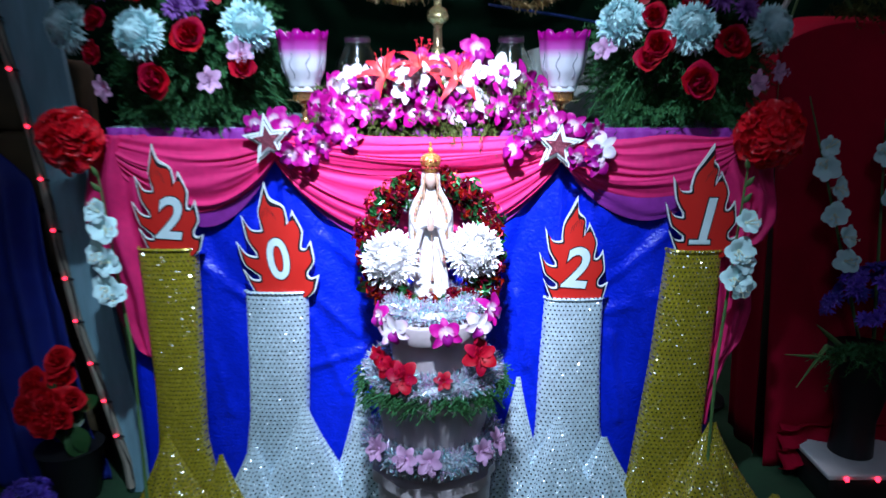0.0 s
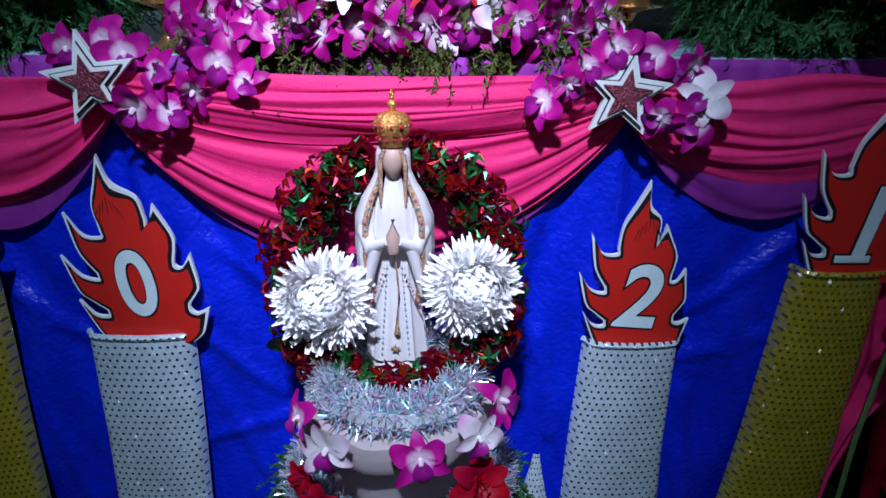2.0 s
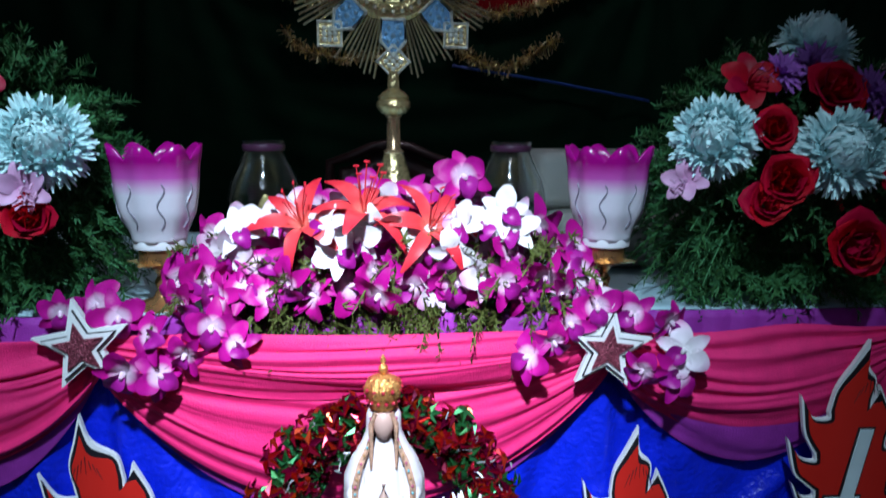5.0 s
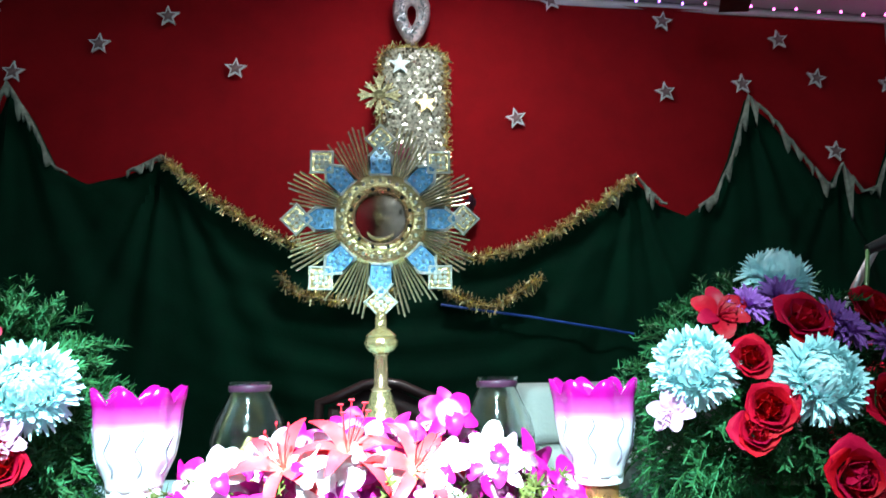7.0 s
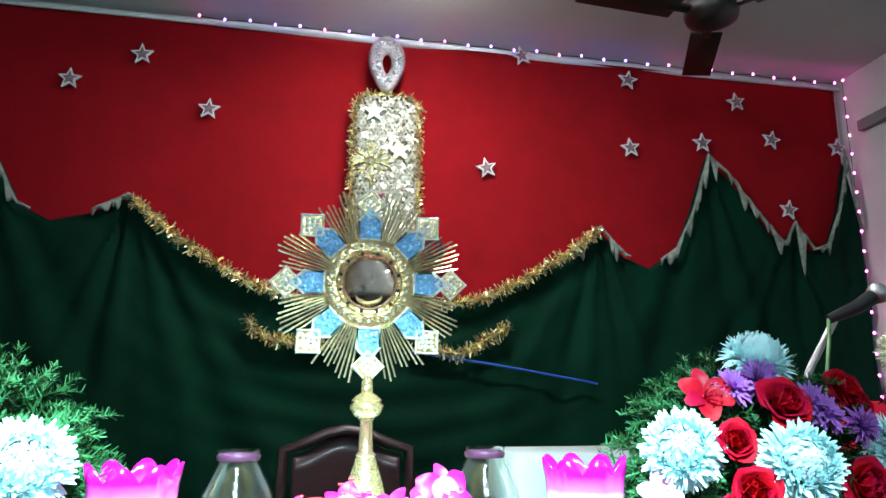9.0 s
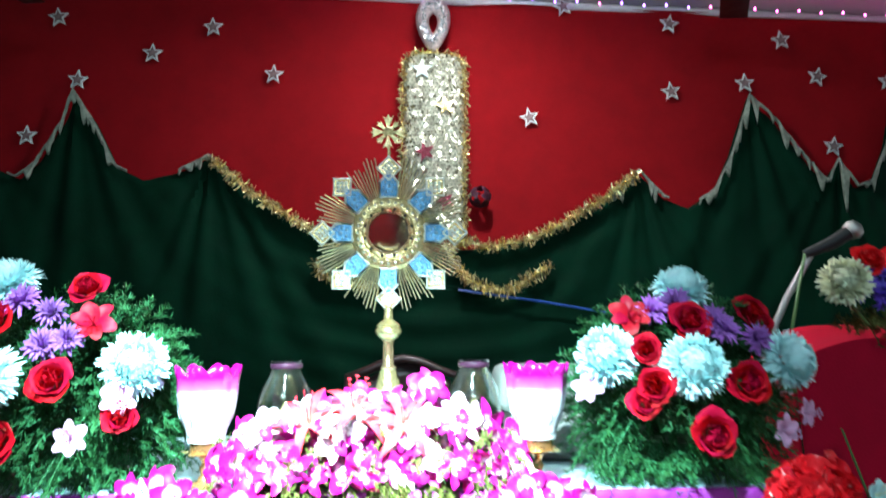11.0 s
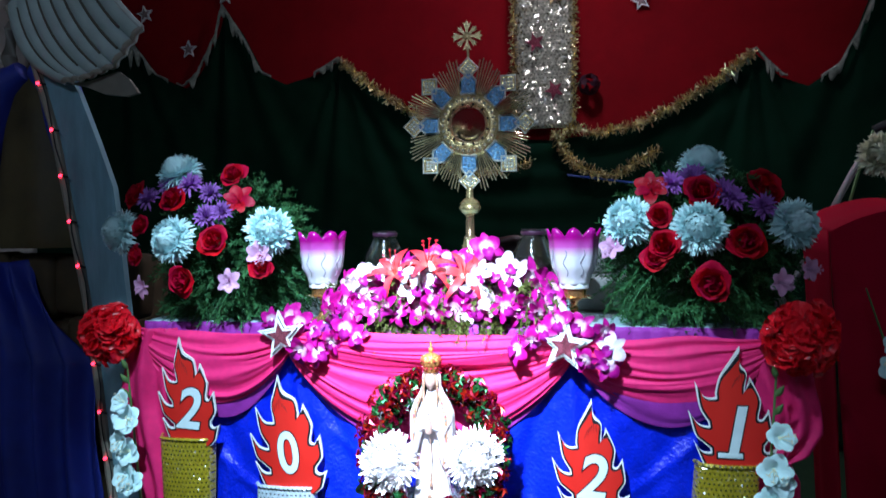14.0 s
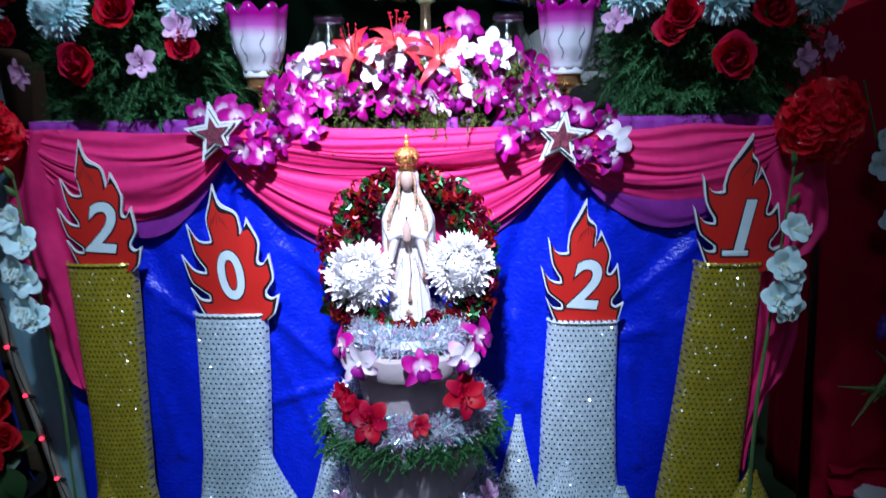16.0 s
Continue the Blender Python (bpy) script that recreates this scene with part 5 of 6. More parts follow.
# ---- on the altar: lamps, jars, the monstrance ----
def oil_lamp(x, y):
    l = thing("glass_lamp", "tulip lamp of white glass with magenta rim on a gilt foot", "lamp", (x, y, TOP + 0.004), "pair of tulip lamps")
    T = Matrix.Translation((x, y, TOP + 0.004))

    def scal(a, t):
        return 1 + 0.05 * math.cos(8 * a) * (0.3 + 0.7 * t)
    g = Geo()
    n = 64

    def fn(u, v):
        a = 2 * math.pi * u
        r = interp([(0, 0.031), (0.12, 0.034), (0.35, 0.045), (0.6, 0.049), (0.85, 0.051), (1.0, 0.055)], v) * scal(a, v)
        z = 0.085 + 0.112 * v + (0.020 * (abs(math.cos(4 * a)) - 0.4) if v > 0.99 else 0.008 * (abs(math.cos(4 * a)) - 0.4) * max(0, v - 0.7) / 0.3)
        return (r * math.cos(a), r * math.sin(a), z)
    g.grid(fn, n, 18)
    sh = thick(part("shade", g, OPAL, l, "white glass shade with magenta scalloped rim", m=T), 0.003)
    part("shade_base", Geo().lathe([(0.028, 0.076), (0.032, 0.078), (0.033, 0.088), (0.030, 0.092)], 32), mat("white_glass", (0.8, 0.8, 0.84), 0.2, coat=0.4, var=0.03), l, m=T)
    part("holder", Geo().lathe([(0.012, 0.050), (0.026, 0.056), (0.027, 0.076), (0.024, 0.077)], 28), COPPER, l, m=T)
    part("foot", Geo().lathe([(0.036, 0.0), (0.036, 0.004), (0.014, 0.010), (0.007, 0.022), (0.010, 0.032), (0.006, 0.040), (0.012, 0.052)], 28), COPPER, l, m=T)
    for k in range(5):
        part("collar_petal", Geo().petal(0.045, 0.032, -0.3, 0.3, 5, m=T @ Matrix.Translation((0, 0, 0.052)) @ RZ(k * 2 * math.pi / 5 + 0.3)), BRASS, l)
    for k in range(8):
        a = math.pi / 8 + k * math.pi / 4
        pts = []
        for t in [j / 12 for j in range(13)]:
            v = 0.18 + 0.5 * t
            q = fn(((a + 0.10 * math.sin(t * 9)) / (2 * math.pi)) % 1, v)
            pts.append(Vector(q) * 1.0 + Vector((math.cos(a), math.sin(a), 0)) * 0.0025)
        part("scroll", Geo().tube(pts, 0.0009, 4), mat("grey_scroll", (0.30, 0.28, 0.36), 0.4), sh, "fine grey scroll ornament", m=T) if k == 0 else part("scroll", Geo().tube(pts, 0.0009, 4), bpy.data.materials["grey_scroll"], sh, m=T)


oil_lamp(-0.312, 1.605)
oil_lamp(0.268, 1.605)


def jar(x, y):
    j = thing("glass_jar_lamp", "clear glass chimney lamp with a gilt body", "lamp", (x, y, TOP + 0.004), "pair of glass chimney lamps")
    T = Matrix.Translation((x, y, TOP + 0.004))
    part("chimney", Geo().lathe([(0.042, 0.085), (0.055, 0.10), (0.058, 0.118), (0.052, 0.145), (0.039, 0.172), (0.030, 0.190), (0.033, 0.207), (0.031, 0.207), (0.028, 0.191), (0.037, 0.171), (0.050, 0.144), (0.056, 0.118), (0.053, 0.10), (0.040, 0.086)], 32, caps=False), GLASS, j, m=T).visible_shadow = False
    part("band", Geo().lathe([(0.0312, 0.192), (0.0322, 0.194), (0.0326, 0.199), (0.0320, 0.201)], 32, caps=False), mat("plum_band", (0.07, 0.02, 0.05), 0.35), j, m=T)
    part("body", Geo().lathe([(0.040, 0.0), (0.042, 0.006), (0.030, 0.02), (0.028, 0.04), (0.046, 0.065), (0.048, 0.085), (0.02, 0.088)], 32), BRASS, j, m=T)
    part("burner", Geo().lathe([(0.022, 0.088), (0.024, 0.096), (0.012, 0.108), (0.007, 0.118), (0.003, 0.124)], 20), BRASS, j, m=T)


jar(-0.213, 1.80)
jar(0.170, 1.80)

MX, MY, MZ = -0.014, 1.97, 1.484
mon = thing("monstrance", "tall gilt sunburst monstrance with blue enamel and round glass", "monstrance", (MX, MY, TOP))
T = Matrix.Translation((MX, MY, 0))
part("foot", Geo().lathe([(0.085, TOP + 0.004), (0.086, TOP + 0.014), (0.075, TOP + 0.022), (0.060, TOP + 0.05), (0.042, TOP + 0.10), (0.028, TOP + 0.15), (0.017, TOP + 0.185)], 40, m=T), MON_GILT, mon)
part("stem", Geo().lathe([(0.0165, 1.168), (0.019, 1.172), (0.013, 1.178), (0.012, 1.23), (0.015, 1.236)], 24, m=T), MON_STEM, mon)
part("knop", Geo().lathe([(0.013, 1.236), (0.022, 1.240), (0.030, 1.250), (0.031, 1.258), (0.026, 1.264), (0.028, 1.268), (0.020, 1.276), (0.011, 1.282), (0.010, 1.312)], 32, m=T), MON_GILT, mon)
C = Matrix.Translation((MX, MY, MZ)) @ RX(radians(90))
part("rim", Geo().lathe([(0.048, -0.008), (0.050, 0.014), (0.058, 0.017), (0.062, 0.011), (0.080, 0.011), (0.088, 0.004), (0.090, -0.006), (0.084, -0.010)], 64, m=C, wob=lambda a, t: 1 + (0.008 * math.sin(24 * a) if 0.55 < t < 0.9 else 0), caps=False), MON_GILT, mon)
part("inner_ring", Geo().lathe([(0.046, 0.008), (0.048, 0.0165), (0.051, 0.018), (0.053, 0.0155)], 64, m=C, caps=False), MON_STEM, mon)
gl = part("glass", Geo().lathe([(0.001, -0.004), (0.047, -0.004), (0.047, -0.001), (0.001, -0.001)], 48, m=C, caps=False), SMOKED, mon, "round clear glass")
gl.visible_shadow = False
gem_me = Geo().lathe([(0.0035, 0), (0.003, 0.002), (0.001, 0.003)], 10).mesh("gem", BLACK)
for k in range(12):
    a = k * math.pi / 6 + 0.26
    part("gem", gem_me, None, mon, m=C @ Matrix.Translation((0.056 * math.cos(a), 0.056 * math.sin(a), 0.0165)))
bead_me = Geo().lathe([(0.0022, 0), (0.0018, 0.0015), (0.0006, 0.0022)], 8).mesh("bead", SILVER)
for k in range(28):
    a = k * 2 * math.pi / 28
    part("bead", bead_me, None, mon, m=C @ Matrix.Translation((0.072 * math.cos(a), 0.072 * math.sin(a), 0.0105)) @ Matrix.Scale(1.9, 4))
arrow = [(-0.020, 0.084), (0.020, 0.084), (0.022, 0.120), (0.0, 0.147), (-0.022, 0.120)]
panel = Geo().plate(arrow, -0.005, 0.003, 0)
rim_g = Geo().tube([(x, -0.006, z) for x, z in arrow + arrow[:1]], 0.0034, 6)
studs = Geo()
for x, z, k in ((0, 0.134, 0.8), (-0.008, 0.122, 1), (0.008, 0.122, 1), (0, 0.112, 1.3), (-0.013, 0.108, 0.9), (0.013, 0.108, 0.9), (-0.007, 0.098, 1), (0.007, 0.098, 1)):
    studs.lathe([(0.0036 * k, 0), (0.0030 * k, 0.0025), (0.001, 0.004)], 8, m=Matrix.Translation((x, -0.005, z)) @ RX(radians(90)))
pan_me, rim_me, stud_me = panel.mesh("panel", ENAMEL, False), rim_g.mesh("panel_rim", PALE_RIM), studs.mesh("panel_relief", mat("pale_blue_enamel", (0.45, 0.72, 0.92), 0.15, 0.5, var=0.3, scale=120))
dia, dia_b = Geo(), Geo()
q = 0.0315
dia.plate([(0, 0.155 - q), (q, 0.155), (0, 0.155 + q), (-q, 0.155)], -0.003, 0.003)
sq = [(0, -0.004, 0.155 - q + 0.003), (q - 0.003, -0.004, 0.155), (0, -0.004, 0.155 + q - 0.003), (-q + 0.003, -0.004, 0.155), (0, -0.004, 0.155 - q + 0.003)]
dia_b.tube(sq, 0.0034, 6)
for dx, dz in ((0, 0), (0.013, 0), (-0.013, 0), (0, 0.013), (0, -0.013), (0.0065, 0.0065), (-0.0065, 0.0065), (0.0065, -0.0065), (-0.0065, -0.0065)):
    dia_b.lathe([(0.0045, 0), (0.0035, 0.003), (0.001, 0.004)], 8, m=Matrix.Translation((dx, -0.003, 0.155 + dz)) @ RX(radians(90)))
dia_me, dia_bm = dia.mesh("diamond", MON_GILT, False), dia_b.mesh("diamond_rim", PALE_RIM)
for k in range(8):
    R = Matrix.Translation((MX, MY, MZ)) @ Matrix.Rotation(k * math.pi / 4, 4, "Y")
    p = part("enamel_panel", pan_me, None, mon, "blue enamel panel", m=R)
    part("panel_rim", rim_me, None, p, m=R)
    part("panel_relief", stud_me, None, p, m=R, kind="stuff")
    p = part("diamond_panel", dia_me, None, mon, "pierced silver-gilt diamond", m=R)
    part("diamond_rim", dia_bm, None, p, m=R)
rod_me = Geo().tube([(0, 0, 0.08), (0, 0, 0.18)], [0.0026, 0.0020], 5).mesh("ray", RAY_GILT)
for k in range(8):
    for i in range(9):
        a = k * math.pi / 4 + math.pi / 8 + (i - 4) * 0.052
        s = (1.03, 0.92, 1.06, 0.97, 1.02, 0.95, 1.04, 0.90, 1.0)[(i * 2 + k * 5) % 9]
        part("ray", rod_me, None, mon, m=Matrix.Translation((MX, MY + 0.002, MZ)) @ Matrix.Rotation(a, 4, "Y") @ Matrix.Scale(s * 0.98, 4))
top = part("cross_stem", Geo().tube([(MX, MY, MZ + 0.18), (MX, MY, MZ + 0.215)], 0.004, 8), MON_GILT, mon)
cross = part("cross", Geo().lathe([(0.010, -0.005), (0.011, 0.003), (0.005, 0.007)], 16, m=Matrix.Translation((MX - 0.002, MY, 1.727)) @ RX(radians(90))), MON_GILT, mon, "small flared cross finial")
for k in range(8):
    R = Matrix.Translation((MX - 0.002, MY, 1.727)) @ Matrix.Rotation(k * math.pi / 4, 4, "Y")
    w_, l_ = (0.013, 0.040) if k % 2 == 0 else (0.008, 0.034)
    part("cross_arm", Geo().plate([(-0.003, 0.004), (0.003, 0.004), (0.004, 0.018), (w_, l_), (w_ * 0.4, l_ - 0.006), (0, l_ + 0.004), (-w_ * 0.4, l_ - 0.006), (-w_, l_), (-0.004, 0.018)], -0.003, 0.003, m=R), MON_GILT, cross, smooth=False)
part("lunette", Geo().tube([(MX + 0.024 * math.cos(a), MY + 0.006, MZ - 0.022 + 0.016 * math.sin(a)) for a in [math.pi * (1.0 + k / 10) for k in range(11)]], [0.002, 0.003, 0.004, 0.005, 0.0055, 0.006, 0.0055, 0.005, 0.004, 0.003, 0.002], 8), MON_GILT, mon, "gilt crescent holder behind the glass")

# cloth-covered book stand behind the lamp
stand = thing("book_stand", "grey cloth-covered sloping book stand on the altar", "book stand", (0.42, 1.95, TOP + 0.004))
part("lower_cushion", Geo().box(0.255, 0.66, 1.80, 2.05, TOP + 0.005, 1.075, 0.018), STONE, stand)
part("upper_cushion", Geo().box(0.235, 0.63, 1.90, 2.10, 1.075, 1.175, 0.022), STONE, stand)


# ---- flowers on the altar ----
def bush(cx, label, whites, roses, asters, pinks, lilies, seed):
    r = random.Random(seed)
    b = thing("flower_arrangement", label, "flower arrangement", (cx, 1.66, TOP + 0.004), "pair of altar bouquets")
    part("pot", Geo().lathe([(0.06, 0), (0.075, 0.06), (0.078, 0.065), (0.06, 0.062)], 24, m=Matrix.Translation((cx, 1.68, TOP + 0.004))), LEAF, b)
    cz = 1.14
    g = Geo()
    for k in range(1150):
        th, ph = r.uniform(0, 2 * math.pi), math.acos(r.uniform(-0.75, 1))
        d = Vector((math.sin(ph) * math.cos(th), math.sin(ph) * math.sin(th) * 0.8, math.cos(ph)))
        q = r.uniform(0.5, 0.96)
        p = Vector((cx, 1.665, cz)) + Vector((d.x * 0.185, d.y * 0.14, d.z * 0.185)) * q
        p.z = max(p.z, TOP + 0.012)
        dd = d + Vector((r.gauss(0, 0.35), r.gauss(0, 0.3), r.gauss(0, 0.3) + 0.05))
        sprig(g, p, dd, r.uniform(0.04, 0.085), 28, r, 0.015)
    part("fern", g, FERN, b, "green asparagus fern", kind="stuff")
    g = Geo()
    for k in range(70):
        a = r.uniform(math.pi, 2 * math.pi)
        p = (cx + 0.17 * math.cos(a) * r.uniform(0.5, 1), 1.63 + 0.04 * math.sin(a), TOP + r.uniform(0.015, 0.06))
        sprig(g, p, (math.cos(a) * 0.8, -0.8, r.uniform(-0.1, 0.2)), r.uniform(0.04, 0.07), 26, r, 0.014, droop=0.35)
    part("fern_skirt", g, FERN, b, kind="stuff")

    def put(name, mesh, p, size, face=0.6, lift=0.15):
        dx, dz = (p[0] - cx) / 0.2, (p[2] - cz) / 0.2
        m = facing(p, (dx * face + r.uniform(-0.12, 0.12), -1, dz * face + lift), r.uniform(0, 6), size)
        bloom(name, mesh, b, m) if isinstance(mesh, tuple) else part(name, mesh, None, b, m=m)
    for k, p in enumerate(whites):
        put("chrysanthemum", MUM[k % 2], p, r.uniform(0.90, 1.0), 1.2 if k == 0 else 0.7, 0.5 if k == 0 else 0.1)
    for k, p in enumerate(roses):
        put("rose", ROSE[k % 3], p, r.uniform(0.82, 0.96) if k < 5 else 0.70)
    for p in asters:
        put("aster", ASTER, p, r.uniform(0.85, 1.05))
    for p in pinks:
        put("alstroemeria", ALST, p, r.uniform(0.8, 0.95))
    for p in lilies:
        put("red_lily", CARN, p, 0.85)


bush(-0.55, "round bouquet of white chrysanthemums, red roses and fern", [(-0.652, 1.572, 1.342), (-0.627, 1.491, 1.184), (-0.411, 1.533, 1.202), (-0.811, 1.57, 1.204)],
     [(-0.767, 1.577, 1.288), (-0.642, 1.528, 1.275), (-0.51, 1.567, 1.329), (-0.517, 1.48, 1.18), (-0.596, 1.48, 1.094), (-0.73, 1.534, 1.215), (-0.74, 1.528, 1.146), (-0.423, 1.511, 1.119)],
     [(-0.721, 1.554, 1.279), (-0.605, 1.542, 1.309), (-0.67, 1.553, 1.308), (-0.549, 1.527, 1.288), (-0.545, 1.497, 1.235), (-0.51, 1.505, 1.244)], [(-0.484, 1.483, 1.091), (-0.427, 1.509, 1.149), (-0.721, 1.52, 1.074)], [(-0.481, 1.529, 1.269)], 21)
bush(0.535, "round bouquet of white chrysanthemums, red roses and fern", [(0.538, 1.613, 1.33), (0.379, 1.544, 1.211), (0.512, 1.494, 1.196), (0.711, 1.575, 1.2)],
     [(0.523, 1.54, 1.267), (0.652, 1.594, 1.282), (0.446, 1.496, 1.161), (0.597, 1.498, 1.167), (0.531, 1.482, 1.087), (0.44, 1.519, 1.22), (0.43, 1.5, 1.136), (0.663, 1.582, 1.264)],
     [(0.512, 1.572, 1.298), (0.468, 1.566, 1.287), (0.565, 1.543, 1.265), (0.581, 1.536, 1.253), (0.641, 1.548, 1.237)], [(0.348, 1.548, 1.157), (0.737, 1.586, 1.108), (0.67, 1.532, 1.086)], [(0.428, 1.568, 1.276)], 22)

# the long orchid arrangement in the middle
orr = random.Random(31)
orch = thing("orchid_arrangement", "low spread of magenta orchids and red lilies on fern", "flower arrangement", (-0.02, 1.60, TOP + 0.004))
part("tray", Geo().box(-0.20, 0.16, 1.56, 1.68, TOP + 0.005, TOP + 0.035, 0.008), LEAF, orch)
g = Geo()
for k in range(230):
    x = orr.uniform(-0.27, 0.23)
    p = (x, orr.uniform(1.55, 1.68), TOP + orr.uniform(0.012, 0.09))
    sprig(g, p, (orr.gauss(0, 0.6), -orr.uniform(0.1, 1), orr.uniform(-0.3, 0.8)), orr.uniform(0.04, 0.08), 22, orr, 0.013, droop=0.5)
for k in range(110):
    x = orr.uniform(-0.24, 0.12)
    sprig(g, (x, 1.565, TOP + orr.uniform(0.004, 0.02)), (orr.gauss(0, 0.5), -1, orr.uniform(-0.9, 0.1)), orr.uniform(0.03, 0.06), 20, orr, 0.012, 0, 0.8)
part("fern", g, FERN_DRY, orch, "dull green fern", kind="stuff")


def dome(x):
    return max(0.012, 0.135 * math.sqrt(max(0.0, 1 - ((x + 0.02) / 0.285) ** 2)))


placed = []
for k in range(900):
    x = orr.uniform(-0.275, 0.235)
    h = orr.uniform(0.10, 1.0) * dome(x)
    z = TOP + 0.018 + h
    y = 1.52 + 0.13 * (h / 0.14) + orr.uniform(-0.02, 0.02)
    if all((x - a) ** 2 + (z - c) ** 2 + 0.4 * (y - b) ** 2 > 0.0265 ** 2 for a, b, c in placed):
        placed.append((x, y, z))
for k, (x, y, z) in enumerate(placed):
    me = ORCH[4] if orr.random() < 0.24 else ORCH[k % 4]
    bloom("orchid", me, orch, facing((x, y, z), (x * 2.0 + orr.gauss(0, 0.7), -1, orr.uniform(-0.6, 0.9)), orr.uniform(-1.6, 1.6), orr.uniform(0.85, 1.2)))
# trailing sprays over the cloth edge at both ends
for x, z, y in ((-0.30, 0.975, 1.50), (-0.26, 0.955, 1.495), (-0.33, 0.935, 1.488), (-0.37, 1.005, 1.53), (-0.41, 1.0, 1.52), (-0.23, 0.985, 1.50), (-0.29, 0.93, 1.49), (-0.20, 0.965, 1.495), (-0.34, 0.995, 1.51),
                (0.15, 0.945, 1.492), (0.20, 0.985, 1.495), (0.235, 1.005, 1.50), (0.28, 0.995, 1.505), (0.33, 0.985, 1.505), (0.345, 0.95, 1.492), (0.29, 0.93, 1.482), (0.335, 0.92, 1.486), (0.18, 0.965, 1.49)):
    me = ORCH[4] if orr.random() < 0.15 else orr.choice(ORCH[:4])
    bloom("orchid", me, orch, facing((x, y + 0.015, z), (orr.gauss(0, 0.5), -1, orr.uniform(-0.6, 0.4)), orr.uniform(-1.5, 1.5), orr.uniform(0.8, 1.05)))
for x, z, s, d in ((-0.125, 1.105, 1.0, (-0.3, -0.8, 0.9)), (-0.05, 1.118, 1.05, (0.1, -0.55, 1.0)), (0.030, 1.10, 1.0, (0.4, -0.9, 0.7))):
    bloom("lily", LILY_M[0 if x < 0 else 1], orch, facing((x, 1.565, z - 0.006), d, x * 9, 0.86 * s), "red-orange lily")
for x, z in ((-0.095, 1.10), (0.055, 1.07), (0.07, 1.10), (-0.055, 1.085), (-0.03, 1.10), (0.125, 1.115), (0.10, 1.10), (0.14, 1.09), (-0.20, 1.095), (0.02, 1.075), (-0.08, 1.07)):
    bloom("white_orchid", ORCH[5], orch, facing((x, 1.545 + orr.uniform(-0.015, 0.02), z), (orr.gauss(0, 0.6), -1, 0.4 + orr.gauss(0, 0.4)), orr.uniform(-1, 1), 0.92), "white orchid")
bloom("orchid", ORCH[0], orch, facing((0.076, 1.60, 1.157), (0.2, -1, 0.2), 0.2, 1.1))


# red foil rosettes at the table corners
def rosette(x, y, z, R):
    r = random.Random(int(x * 100))
    g = Geo()
    for k in range(210):
        d = Vector((r.gauss(0, 1), -abs(r.gauss(0, 1)), r.gauss(0, 1))).normalized()
        g.petal(R * 0.55, R * 0.55, r.uniform(-0.6, 0.8), 0.5, 4, 0, facing(Vector((x, y + R * 0.3, z)) + d * R * 0.52, d + Vector((r.gauss(0, 0.16), r.gauss(0, 0.16), r.gauss(0, 0.16))), r.uniform(0, 6)), tip=0.9, ruffle=R * 0.05)
    t = thing("red_rosette", "round shiny red foil rosette at the altar corner", "rosette", (x, y, z), "pair of corner rosettes")
    part("petals", g, FOIL_RED, t)
    part("tie", Geo().tube([(x, y + 0.02, z), (x, 1.575, z - 0.01)], 0.008, 6), FOIL_RED, t)


rosette(-0.800, 1.485, 0.968, 0.083)
rosette(0.700, 1.485, 0.980, 0.088)


# gladiolus stalks
def gladiolus(base, tip, florets, label, group, seed, buds=3):
    r = random.Random(seed)
    b, t = Vector(base), Vector(tip)
    g = thing("gladiolus", label, "flower", base, group)
    mid = b.lerp(t, 0.5) + Vector((r.uniform(-0.02, 0.02), 0, 0))
    part("stalk", Geo().tube([b, mid, t], [0.005, 0.004, 0.002], 7), STALK, g)
    for k, (f, side) in enumerate(florets):
        p = b.lerp(t, f)
        bloom("floret", GLAD[k % 2], g, facing(p + Vector((side * 0.012, -0.014, 0)), (side * 0.5, -1, 0.15 + r.uniform(-0.2, 0.3)), r.uniform(0, 6), r.uniform(0.85, 1.1)))
    for k in range(buds):
        p = b.lerp(t, 0.99 - 0.04 * k)
        part("bud", Geo().lathe([(0.001, 0), (0.006, 0.008), (0.006, 0.016), (0.001, 0.028)], 8, m=facing(p, (r.uniform(-0.6, 0.6), -0.4, 1))), STALK, g)


gladiolus((0.630, 1.478, 0.02), (0.648, 1.472, 0.915), [(0.865, 0.4), (0.795, -0.3), (0.765, 0.8), (0.725, -0.4), (0.71, 0.5)], "white gladiolus stalk standing at the altar corner", "white gladioli", 1)
gladiolus((-0.712, 1.475, 0.10), (-0.730, 1.462, 0.90), [(0.90, -0.3), (0.85, 0.4), (0.79, -0.9), (0.76, 0.2), (0.69, -0.5), (0.67, 0.3)], "white gladiolus stalk standing at the altar corner", "white gladioli", 2)

# ---- the lectern with its flowers ----
lect = thing("lectern", "lectern covered in crimson cloth to the floor", "lectern", (1.22, 2.08, 0))
part("stand", Geo().box(0.97, 1.55, 1.90, 2.03, 0, 1.20, 0.01), DARK_WOOD, lect)


def lect_fn(u, v):
    # down the front, from the back of the top
    x0, x1 = 0.868 + 0.07 * max(0.0, v - 0.2), 1.60
    x = x0 + (x1 - x0) * u
    if v < 0.25:
        k = v / 0.25
        y, z = 2.06 - 0.19 * k, 1.262 - 0.028 * k
        z -= 0.055 * max(0, 1 - u * 4) ** 2
    else:
        k = (v - 0.25) / 0.75
        y = 1.862 - 0.05 * k - 0.018 * k * math.sin(u * 21 + 1) - 0.006 * noise.noise((u * 5, k * 3, 2))
        z = 1.232 - 1.225 * k - 0.055 * max(0, 1 - u * 4) ** 2 * (1 - k)
    return (x, y, z)


